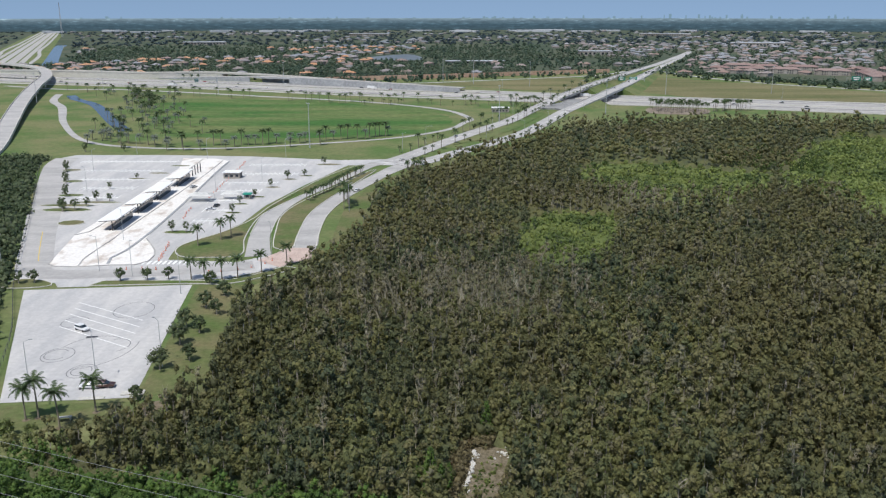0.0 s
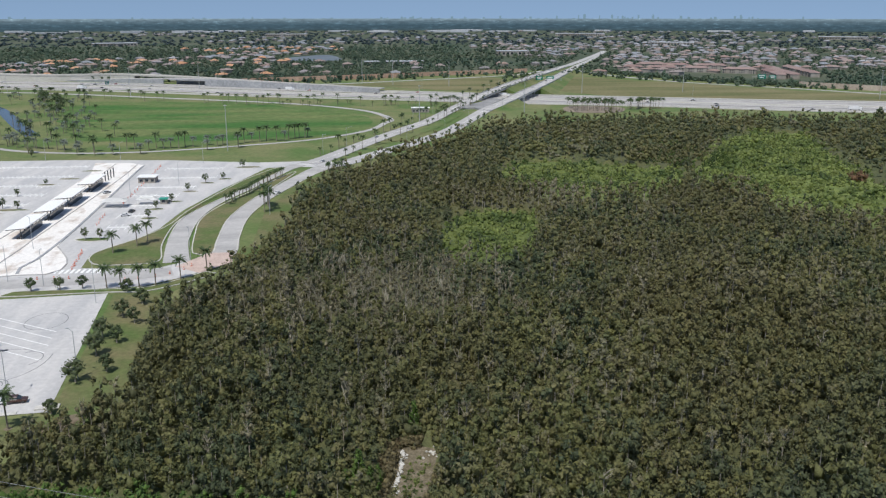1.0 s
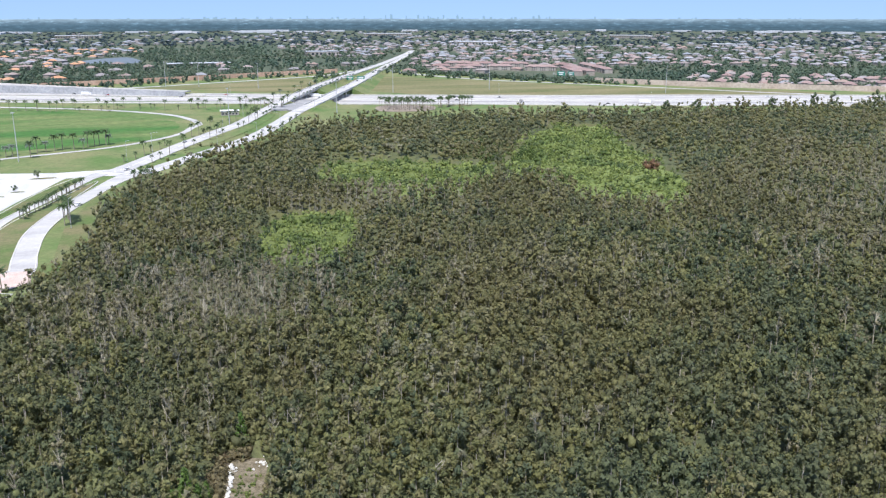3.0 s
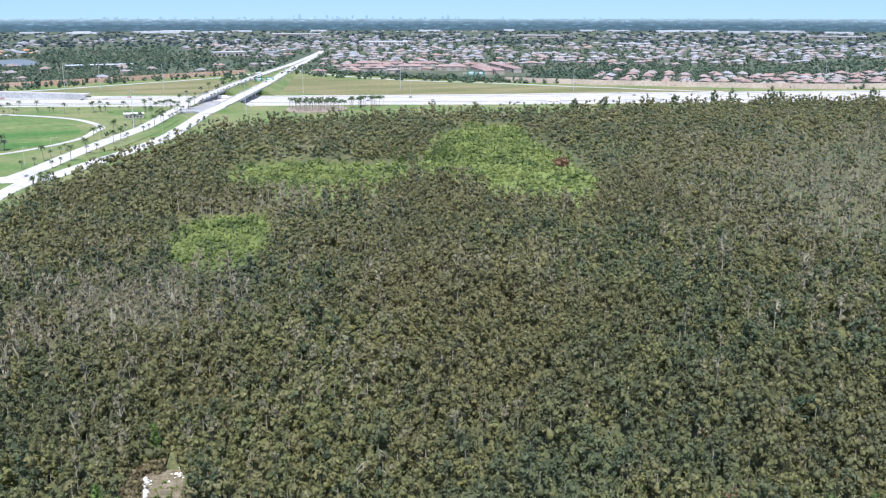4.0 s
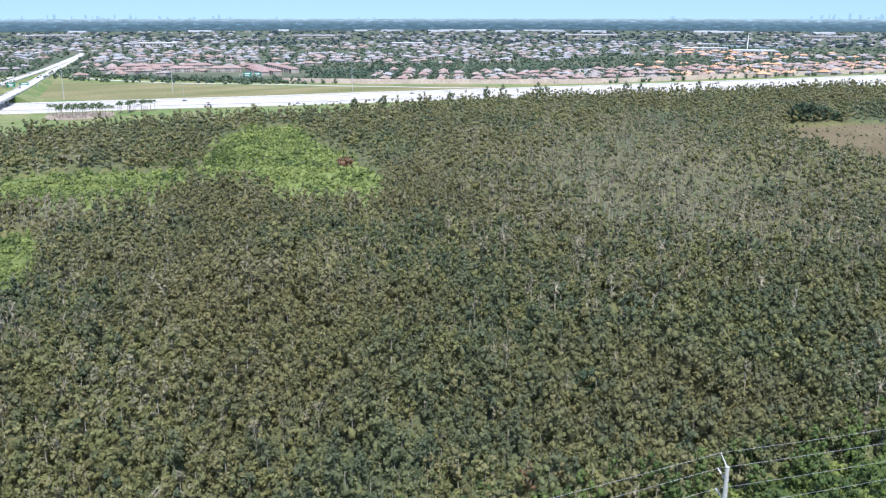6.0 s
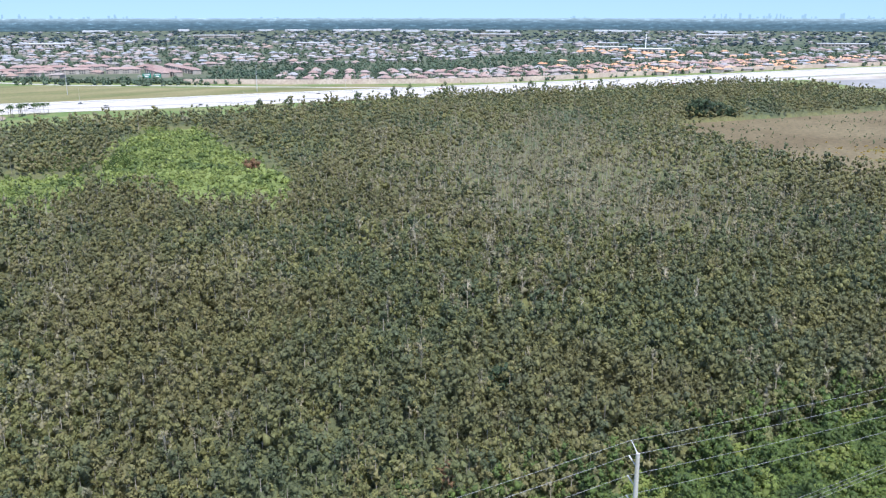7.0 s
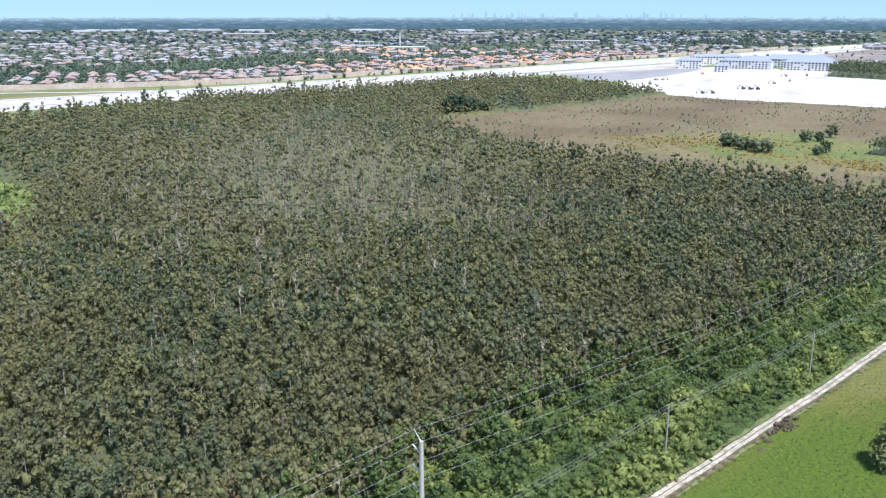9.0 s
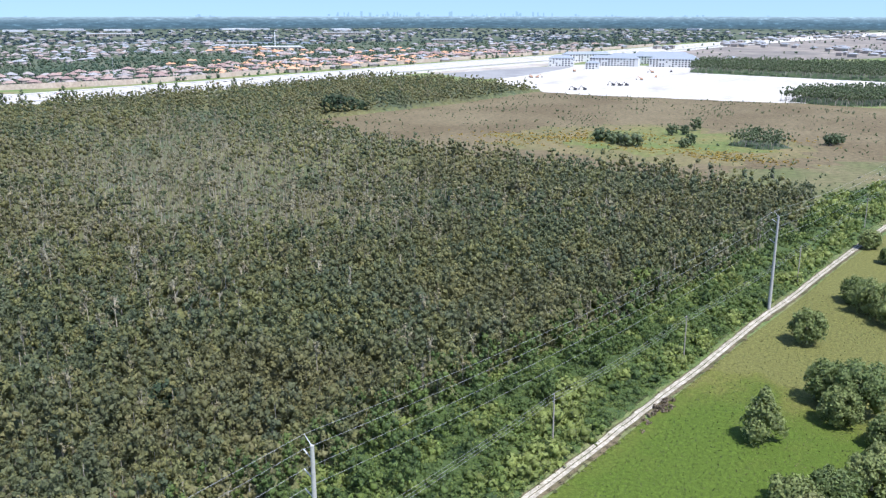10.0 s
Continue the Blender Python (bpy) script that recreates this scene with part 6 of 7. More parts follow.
for x, y, s_ in ((-79, 486, 1), (-92, 453, 1), (-95, 427, .9), (-99, 411, .9), (-98, 391, 1), (-73, 524, 1.3), (-115, 355, 1.1), (-109, 355, 1), (-172, 419, 1.1), (-165, 418, 1), (-176, 448, 1), (-224, 507, 1.2), (-221, 500, 1.2), (-209, 471, 1.2), (-206, 464, 1.2), (-193, 433, 1.2), (-191, 428, 1.1), (-178, 394, 1.4), (-174, 398, 1.4), (-181, 400, 1.4), (-171, 405, 1), (-172, 478, .8), (-30, 470, 1), (25, 690, 1.2), (35, 770, 1.3), (-240, 575, 1.3), (-215, 578, 1.2)):
    c = copy_thing(LT, pose(x, y, 0.25, 0, 0, x * 31 % 360))
    c.scale = (s_ * (0.8 + 0.3 * (x * 7 % 1)), s_ * 0.9, s_ * (0.75 + 0.3 * (y * 3 % 2) / 2))
for x, y, r_, h in ((-345, 985, 6, 9), (-338, 960, 5, 8), (-328, 972, 5, 8), (-300, 900, 5, 8), (-312, 930, 6, 9), (-292, 872, 5, 7), (-352, 1002, 5, 8), (-285, 845, 4, 7)):
    shade_tree(pose(x, y, 0.05), r_, h, TREELEAF, 220, 1.0, "dark leafy tree beside the canal", low=0.1, group="canal trees")
MEADOW_TREES = ((183, 1, 4.8, 11, "tall conical flowering tree on the meadow"), (248, -8, 4.6, 8.5, "round dense tree on the meadow"), (205, -19, 6.5, 11, "broad dense tree on the meadow"), (198, -15, 4.5, 7.5, "broad dense tree on the meadow"),
                (209, -12, 4.5, 9, "dense tree in a clump on the meadow"), (190, -24, 4, 6, "dense tree in a clump on the meadow"), (282, -27, 6.5, 9, "broad dense tree on the meadow"), (272, -33, 6, 8, "broad dense tree on the meadow"), (292, -22, 4.5, 7, "dense tree in a clump on the meadow"),
                (366, -30, 4, 6, "round dense tree on the meadow"), (345, -36, 3.6, 5.5, "round dense tree on the meadow"), (158, -6, 4.5, 4.5, "pale bushy thicket on the meadow"), (163, -13, 4.5, 5, "bushy thicket on the meadow"), (170, -20, 4.2, 6, "bushy thicket on the meadow"), (153, -10, 4.5, 4, "pale bushy thicket on the meadow"), (178, -23, 4, 5, "bushy thicket on the meadow"))
for x, y, r_, h, lb in MEADOW_TREES:
    shade_tree(pose(x, y, 0.05), r_ * 1.12, h * 1.12, MEADOWLEAF, 2600, 0.62, lb, 0.3, 0.03, group="meadow trees", lumps=46)
for x, y, r_, h in ((615, 131, 8, 9), (605, 118, 7, 8), (598, 106, 9, 9), (664, 88, 5, 8), (697, 75, 5, 10), (672, 80, 4, 7), (617, 69, 4, 8), (605, 72, 4, 6), (654, -21, 6, 8), (661, -26, 5, 7), (690, 30, 4, 6)):
    shade_tree(pose(x, y, 0.05), r_, h, TREELEAF, 330, 0.9, "dark tree clump standing on the prairie", group="prairie trees", low=0.05, lumps=14)
for x, y, r_, h in ((690, 386, 9, 18), (702, 380, 7, 14), (678, 394, 7, 15), (696, 398, 8, 17), (712, 374, 5, 10)):
    shade_tree(pose(x, y, 0.05), r_, h, DARKLEAF, 480, 1.4, "large dark spreading tree at the forest's edge", 0.5, 0.03, group="dark trees")
for x, y, r_, h in YOUNG:
    shade_tree(pose(x, y, 0.05), r_, h, VIVIDLEAF, 420, 0.36, "bright green young conical tree beside the small clearing", low=0.03, group="young trees")
wx = scatter([(4.6, 144), (6, 152), (7.5, 158), (10, 156), (10.5, 150), (8, 144)], 1.1)
planted("low_weeds", FINEBUSH, wx, rng.uniform(0.12, 0.3, len(wx)), rng.uniform(0, 0.6, len(wx)), (BRUSHLEAF,), "low green weeds over the gravelly soil", "weeds")
# tree with dark leaves added where the canopy has a dark hole
shade_tree(pose(141, 127, 0.05), 4.5, 9.5, DARKLEAF, 380, 0.6, "dark-leaved tree added for a dark gap in the forest", low=0.05)
shade_tree(pose(268, 41, 0.05), 5.2, 11, BRUSHLEAF, 1100, 0.5, "lime-green tree at the forest's edge", low=0.2)
shade_tree(pose(267, 440, 0.05), 6, 7, REDLEAF, 260, 1.0, "rusty red tree among green brush", low=0.05)
shade_tree(pose(101, 104, 0.05), 2.4, 9, REDLEAF, 120, 0.5, "small rusty red sapling in the forest", low=0.3)


for x, y, h in ((431, 690, 15), (584, 680, 19), (605, 678, 20), (650, 673, 21), (656, 668, 17), (748, 636, 19), (766, 630, 16), (833, 603, 18), (460, 688, 14), (540, 684, 15)):
    shade_tree(pose(x, y, 0.05), 4.2, h * 0.92, TREELEAF, 260, 1.1, "tall feathery grey-green tree at the forest's far edge", 0.25, 0.15, name="tall_tree", group="edge trees")


def dead_tree(m, h, label="bare bleached dead tree"):
    e = empty("dead_tree", m, label, "dead tree", "dead trees")
    bm = bmesh.new()
    rod(bm, (0, 0, 0), (0.3, 0.1, h), 0.26, 0.07, 7)
    part("trunk", bm, DEADBARK, e)
    for k in range(8):
        z = h * rp.uniform(0.45, 0.95)
        a = rp.uniform(0, 6.28)
        l = rp.uniform(1.2, 3.2) * (1.3 - z / h)
        bm = bmesh.new()
        tip = Vector((l * math.cos(a), l * math.sin(a), z + l * 1.1))
        rod(bm, (0.2 * z / h, 0, z), tip, 0.11, 0.04, 5)
        rod(bm, Vector((0.1, 0, z)).lerp(tip, 0.6), tip + Vector((rp.uniform(-0.6, 0.6), rp.uniform(-0.6, 0.6), 0.3)), 0.06, 0.02, 4)
        part("branch", bm, DEADBARK, e)
    return e


for x, y, h in ((10, 226, 14), (42, 136, 10.5), (115, 195, 13), (11, 236, 12.5), (-12, 235, 12), (5, 240, 13), (203, 151, 13), (192, 149, 12.5), (229, 127, 12.5), (263, 188, 13), (275, 186, 13), (216, 119, 12.5), (191, 141, 12), (0, 262, 13), (22, 255, 13), (-8, 275, 13), (96, 388, 14), (104, 380, 14), (300, 215, 13), (320, 240, 13), (-20, 215, 12), (30, 230, 13), (88, 395, 14), (345, 262, 13)):
    dead_tree(pose(x, y, 0, rp.uniform(-4, 4), rp.uniform(-4, 4), rp.uniform(0, 360)), h)

# ---------------------------------------------------------------- track, rubble, fence
TRACK = smooth([(100, 53), (142.3, 40.7), (165, 33.8), (198, 24.2), (216, 18.6), (245, 10.6), (268, 4), (290, -3.2), (322, -12.3), (356, -22.6), (408, -38.6), (520, -75), (640, -112)], 3)
wob = np.array([0.22 * noise.noise(Vector((p[0] * 0.25, p[1] * 0.25, 4))) for p in TRACK])
bm = bmesh.new()
sweep(bm, TRACK, (1.5 + wob * 3, -2.1 + wob * 6), 0.10)
tagged(part("track_verge", bm, surface("trampled_grass", (0.085, 0.085, 0.035), (0.155, 0.125, 0.075), 0.15, 1.4, speck=0.5)), "trampled dry grass beside the track", "verge", kind="structure")
for o in (0.6, -0.6):
    bm = bmesh.new()
    sweep(bm, TRACK, (o + 0.48 + wob * 1.3, o - 0.48 + wob * 0.6), 0.14)
    tagged(part("track_rut", bm, DIRT), "pale crushed-shell wheel track", "track", kind="structure")
weeds_at = np.concatenate([TRACK[:130] + normals2(TRACK)[:130] * o for o in rng.uniform(-3.3, -1.5, 34)]) + rng.normal(0, 0.45, (4420, 2))
v = leaf_tris(np.column_stack([weeds_at, rng.uniform(0.1, 0.5, len(weeds_at))]), np.tile([0.3, 0.2, 0.93], (len(weeds_at), 1)), 0.34, rng)
tagged(mesh_np("verge_weeds", v.reshape(-1, 3), np.arange(len(v) * 3).reshape(-1, 3), (foliage("dead_weeds", [(0, (0.165, 0.130, 0.080)), (1, (0.250, 0.195, 0.140))]),), np.repeat(rng.uniform(0, 1, len(v)), 3)), "brown withered weeds beside the track", "weeds", kind="stuff")
grass_at = np.concatenate([TRACK[:130] + normals2(TRACK)[:130] * o for o in rng.uniform(1.3, 7.0, 120)]) + rng.normal(0, 1.3, (15600, 2))
v = leaf_tris(np.column_stack([grass_at, rng.uniform(0.05, 0.6, len(grass_at))]), np.tile([0.3, 0.2, 0.93], (len(grass_at), 1)) + rng.normal(size=(len(grass_at), 3)) * 0.1, 0.42, rng)
tagged(mesh_np("verge_grass", v.reshape(-1, 3), np.arange(len(v) * 3).reshape(-1, 3), (BRUSHLEAF,), np.repeat(np.clip(rng.normal(0.2, 0.3, len(v)), 0, 1), 3)), "tall rank grass between brush and track", "grass", kind="stuff")
leaf_mat("meadow_tufts", [(112, 36), (142, 34), (201, 16), (267, -1), (300, -9), (290, -70), (230, -60), (170, -50), (140, -30), (120, 0)], 1.0, 0.34, foliage("meadow_tuft_blades", [(0, (0.055, 0.085, 0.018)), (1, (0.125, 0.125, 0.045))]), lambda p: rng.uniform(0.1, 0.3, len(p)), lambda p: 0.4 + 0.9 * noise_at(p, 0.05) + rng.normal(0, 0.2, len(p)), "coarse grass tufts on the meadow", "grass")
patch("worn_soil_ground", [(-74, 184), (-72, 189), (-67, 191), (-65, 186), (-66, 176), (-72, 176)], 0.09, BAREDIRT, "trodden brown soil beside the lawn", "soil", 1.0)
for x, y in ((-95.5, 180), (-93, 181), (-86, 176), (-81, 184)):
    patch("mulch_ring_ground", [(x + 0.9 * math.cos(a), y + 0.9 * math.sin(a)) for a in (0, 0.9, 1.8, 2.7, 3.6, 4.5, 5.4)], 0.12, BAREDIRT, "ring of brown mulch at a palm's foot", "mulch", 0)
for x, y, r_, h in ((-85, 162, 3.0, 6.5), (-79, 164, 2.6, 6.0), (-72, 172, 2.6, 6.5), (-69, 177, 1.8, 4.5), (-62, 178, 2.6, 6.5), (-92, 166, 2.2, 4.0), (-90, 171, 1.8, 3.4), (-96, 172, 2.0, 4.0)):
    shade_tree(pose(x, y, 0.05), r_, h, MEADOWLEAF, 420, 0.42, "olive bushy tree at the lawn's edge", group="edge trees", low=0.04)
patch("clearing_ground", [(3.4, 143), (4.6, 156), (5.5, 167), (13, 168.5), (14.5, 162), (11, 150), (8.5, 143)], 0.12, surface("gravelly_soil", (0.125, 0.105, 0.062), (0.235, 0.200, 0.145), 0.35, 2.2, 0.95, 0.4, speck=0.5), "bare gravelly soil in a small forest clearing", "soil", 0)
gx = np.concatenate([scatter(np.array(GAP) * k, 1.5) for k in (1.06, 1.03, 0.98, 0.94)])
gx = gx[~inside(gx, [(2.4, 140), (3.6, 150), (5.2, 166), (13.5, 168), (14.5, 162), (11, 150), (9, 140)])]
planted("dry_grass", FINEBUSH, gx, rng.uniform(0.5, 1.05, len(gx)), rng.uniform(0, 1, len(gx)), (foliage("dry_grass_blades", [(0, (0.15, 0.13, 0.06)), (1, (0.225, 0.19, 0.10))]),), "brown dry tall grass round the clearing", "grass")


rim = scatter([(-2, 166), (1, 174), (13, 177), (19, 168), (16, 163), (12, 171), (4, 169)], 1.5)
planted("rim_bushes", FINEBUSH, rim, rng.uniform(0.9, 2.2, len(rim)), rng.uniform(0, 0.6, len(rim)), (LEAF,), "olive bushes at the back of the small clearing", "bushes")


wx = np.concatenate([rng.normal((191.7, 22.4), (2.6, 0.9), (26, 2)), rng.normal((183, 25.2), (3.0, 0.6), (12, 2))])
planted("brown_weeds", FINEBUSH, wx, rng.uniform(0.2, 0.5, len(wx)), rng.uniform(0, 1, len(wx)), (bpy.data.materials["dead_weeds"],), "brown withered bushes at the track's edge", "weeds")
wx = scatter([(-2, 154), (0, 167), (4, 172), (8, 172), (6, 166), (4, 160), (3, 153)], 1.3, jitter=0.8)
planted("rusty_brush", FINEBUSH, wx, rng.uniform(0.3, 0.75, len(wx)), rng.uniform(0, 1, len(wx)), (foliage("withered_brush", [(0, (0.120, 0.105, 0.042)), (0.5, (0.165, 0.120, 0.058)), (1, (0.210, 0.135, 0.075))], 0.03, 0.3),), "rusty withered brush beside the forest clearing", "brush")
wx = scatter([(5, 150), (7, 160), (9, 164), (13, 160), (11, 151)], 1.5, jitter=0.9)
wx = wx[rng.uniform(0, 1, len(wx)) < 0.55]
planted("clearing_weeds", FINEBUSH, wx, rng.uniform(0.16, 0.42, len(wx)), rng.uniform(0.3, 1, len(wx)), (CLEARLEAF,), "low green weeds between the boulders", "weeds")


def boulder(name, x, y, sx, sy, sz, label):
    bm = bmesh.new()
    bmesh.ops.create_icosphere(bm, subdivisions=2, radius=1)
    for v in bm.verts:
        v.co *= 1 + 0.35 * noise.noise(v.co * 1.7 + Vector((x, y, 0)))
        v.co = Vector((v.co.x * sx, v.co.y * sy, max(v.co.z * sz, -0.2)))
    ob = part(name, bm, ROCK)
    ob.matrix_basis = pose(x, y, 0.3, 0, 0, x * 77 % 360)
    return tagged(ob, label, "rock", "limestone rubble")


for k in range(22):
    t = k / 21
    boulder("boulder", 4.2 + 2.6 * t + rp.uniform(-0.5, 0.5), 148 + 17 * t, rp.uniform(0.35, 0.75), rp.uniform(0.3, 0.6), rp.uniform(0.25, 0.42), "white limestone boulder in the forest clearing")
for k in range(9):
    boulder("boulder", 9 + rp.uniform(-2, 5), 165 + rp.uniform(-3, 2), rp.uniform(0.15, 0.5), rp.uniform(0.15, 0.4), rp.uniform(0.12, 0.25), "white limestone boulder in the forest clearing")


def slab_thing(name, x, y, w, d_, h, turn, mat, label, category):
    bm = bmesh.new()
    box(bm, -w / 2, w / 2, -d_ / 2, d_ / 2, 0, h)
    bmesh.ops.bevel(bm, geom=bm.edges[:], offset=min(0.03, h / 4), segments=1, affect="EDGES")
    ob = part(name, bm, mat)
    ob.matrix_basis = pose(x, y, 0.1, 0, 0, turn)
    return tagged(ob, label, category)


slab_thing("concrete_slab", -85, 191.5, 6, 1.6, 0.2, 8, KERB, "white concrete slab at the lot's edge", "slab")
slab_thing("concrete_slab", -76, 194.5, 5.5, 2.2, 0.3, 8, KERB, "white concrete slab at the lot's edge", "slab")
slab_thing("concrete_slab", 13.5, 164.2, 1.8, 0.8, 0.35, 10, KERB, "white concrete slab at the small clearing", "slab")
slab_thing("floor_mat", -101, 232.5, 3.2, 1.4, 0.05, 6, DARK, "dark rectangular plate lying on the lot", "plate")
b0 = empty("bench", pose(-86.5, 180, 0.1, 0, 0, 10), "pale park bench on the lawn", "bench")
bm = bmesh.new()
box(bm, -1.5, 1.5, -0.5, 0.5, 0.75, 0.85)
part("seat", bm, KERB, b0)
for sx in (-1.2, 1.2):
    bm = bmesh.new()
    box(bm, sx - 0.1, sx + 0.1, -0.4, 0.4, 0, 0.75)
    part("leg", bm, KERB, b0)

fence = empty("fence", pose(0, 0, 0), "dark wire fence along the lot's edge", "fence")
fl = smooth([(-250, 548), (-244, 517), (-212, 440), (-181, 365), (-156, 303), (-144, 275), (-124, 232), (-109, 189)], 4.0)
for i, p in enumerate(fl):
    bm = bmesh.new()
    rod(bm, (p[0], p[1], 0), (p[0], p[1], 1.9), 0.06, sides=5)
    part("post", bm, DARK, fence)
for z in (0.9, 1.85):
    bm = bmesh.new()
    slab(bm, fl, 0.04, -0.04, z, z + 0.07)
    part("rail", bm, DARK, fence)
fx = scatter([(-252, 546), (-300, 545), (-235, 420), (-185, 305), (-150, 225), (-128, 185), (-111, 187), (-146, 272), (-158, 303), (-183, 365), (-214, 440), (-246, 517)], 3.0)
planted("canal_brush", BUSH, fx, rng.uniform(0.9, 2.2, len(fx)), np.clip(rng.normal(0.4, 0.3, len(fx)), 0, 1), (TREELEAF,), "dense dark shrubs along the canal bank", "shrubs")

# ---------------------------------------------------------------- prairie growth, woods beyond
px = scatter([(640, 385), (809, 322), (985, 275), (955, 123), (950, 16), (925, -60), (900, -250), (480, -200), (470, -20), (500, 77), (505, 126), (517, 196), (538, 253), (605, 350)], 5.4)
sel = rng.uniform(0, 1, len(px)) < 0.3 + 0.9 * noise_at(px, 0.02)
planted("prairie_shrubs", [lump_crown(r8, 2, 3, 0.5, 1.3, -0.4, 1.7, 0.4, 0.55) for _ in range(5)], px[sel], rng.uniform(0.3, 1.15, sel.sum()) ** 1.6, rng.uniform(0.1, 1.0, sel.sum()), (TREELEAF,), "scattered small shrubs on the brown prairie", "shrubs", tall=rng.uniform(0.9, 1.7, sel.sum()))
patch("prairie_wet_ground", [(452, -20), (470, 20), (520, 30), (560, -10), (620, -60), (640, -150), (470, -190), (436, -100)], 0.105, surface("grassy_prairie", (0.100, 0.112, 0.044), (0.150, 0.132, 0.068), 0.02, 0.25, 0.95, 0.4, speck=0.4), "greener grass of the prairie near the track", "prairie", 14)
patch("prairie_wet_ground", [(620, 212), (681, 175), (718, 114), (697, 50), (667, 5), (596, -5), (556, 35), (538, 84), (543, 139), (569, 186)], 0.12, surface("damp_prairie", (0.128, 0.122, 0.050), (0.172, 0.142, 0.070), 0.03, 0.25, 0.95, 0.4, speck=0.4), "damp olive margin of the prairie", "prairie", 14)
patch("prairie_wet_ground", [(672, 137), (702, 98), (680, 49), (640, 15), (607, 28), (575, 61), (568, 108), (600, 150)], 0.16, surface("wet_prairie", (0.105, 0.140, 0.040), (0.160, 0.148, 0.056), 0.03, 0.25, 0.95, 0.4, speck=0.4), "greener wet spot of the prairie", "prairie", 14)
for x, y, n_ in ((615, 206, 110), (619, 159, 200), (638, 113, 130), (588, 92, 60), (574, 37, 200), (667, 5, 40), (590, 60, 60), (655, 140, 100), (585, 190, 60)):
    p = np.stack([rng.normal(x, 11, n_), rng.normal(y, 19, n_)], 1)
    planted("yellow_bloom", BUSH, p, rng.uniform(0.5, 1.0, n_), rng.uniform(0, 1, n_), (YELLOWFLOWER,), "yellow flowering weeds on the prairie", "weeds", tall=np.full(n_, 0.4))
WOODS = [lump_crown(r8, 4, 16, 1.25, 2.5, 5.6, 13.5, 0.55, 0.48, prism((0, 0, 0), (0.1, 0, 11), 0.26, 0.12)) for _ in range(6)]
for pts, nm in (([(1378, 169), (1350, 96), (1285, -98), (1290, -200), (1560, -200), (1560, 168)], "pine_block"), ([(965, 22), (946, -5), (932, -41), (960, -100), (1111, -110), (1042, -5)], "pine_island"), ([(625, 45), (650, 40), (655, 15), (630, 3), (612, 20)], "prairie_copse")):
    p = scatter(pts, {"pine_block": 6.6, "pine_island": 4.8, "prairie_copse": 3.8}[nm])
    tops = {"pine_block": (1, 5), "pine_island": (1, 4), "prairie_copse": (1, 3)}[nm]
    mid = np.mean(pts, axis=0)
    cover(nm + "_undergrowth", 4.0, mid + (np.array(pts) - mid) * (0.97 if nm == "pine_block" else 0.86), lambda q: np.zeros(len(q), bool), TREELEAF, lambda q: rng.uniform(*tops, len(q)), lambda q: rng.uniform(0, 0.05, len(q)), "dark growth between the woodland's trunks", "undergrowth")
    planted(nm, WOODS, p, rng.uniform(0.8, 1.15, len(p)) * {"pine_block": 1.18, "pine_island": 1.0, "prairie_copse": 0.75}[nm], rng.uniform(0.2, 0.9, len(p)), (TREELEAF, BARK), "block of dark woodland with pale trunks", "woods")

# ---------------------------------------------------------------- walls and buildings of the town
bm = bmesh.new()
slab(bm, smooth([(553, 1066), (639, 971), (694, 924), (750, 878), (810, 836), (870, 800), (971, 770), (1081, 750), (1192, 722), (1314, 690), (1434, 652), (1560, 615), (1900, 512), (2400, 385)], 12), 0.3, -0.3, 0, 6.5)
tagged(part("wall_sound_east", bm, TANWALL), "long tan concrete sound wall beside the expressway", "wall", kind="structure")
bm = bmesh.new()
slab(bm, smooth([(-160, 1192), (-128, 1206), (13, 1262), (150, 1324), (260, 1372)], 12), 0.3, -0.3, 0, 6)
tagged(part("wall_sound_west", bm, PINKWALL), "pinkish concrete sound wall beside the ramp", "wall", kind="structure")


RETAIN = smooth([(-404, 1246), (-313, 1206), (-250, 1168), (-190, 1141), (-113, 1098), (-41, 1058), (20, 1024)], 10)
heights = np.interp(RETAIN[:, 0], [-404, -313, -250, -190, -113, 20], [1.5, 5.5, 8.0, 8.5, 7.5, 5.0])
gap = (RETAIN[:, 0] > -252) & (RETAIN[:, 0] < -192)
for lo_i, hi_i, foot in ((0, int(np.argmax(gap)), 0.0), (int(np.argmax(gap)), len(gap) - int(np.argmax(gap[::-1])), 6.2), (len(gap) - int(np.argmax(gap[::-1])) - 1, len(gap), 0.0)):
    bm = bmesh.new()
    for i in range(lo_i, hi_i - 1):
        slab(bm, RETAIN[i:i + 2], 0.4, -0.4, foot, float(heights[i]))
    tagged(part("wall_retaining", bm, GREYCONC), "pale grey retaining wall under the raised ramp", "wall", kind="structure")
bm = bmesh.new()
deck = RETAIN + normals2(RETAIN) * 7
for i in range(len(RETAIN) - 1):
    slab(bm, deck[i:i + 2], 6.4, -6.4, float(heights[i]) - 0.8, float(heights[i]) + 0.15)
tagged(part("ramp_raised", bm, CONCRETE), "raised concrete ramp above the retaining wall", "ramp", kind="structure")
bm = bmesh.new()
back_wall = RETAIN[gap] + normals2(RETAIN)[gap] * 14
slab(bm, back_wall, 0.4, -0.4, 0, 7.5)
tagged(part("wall_abutment", bm, GREYCONC), "shaded concrete abutment inside the underpass", "wall", kind="structure")


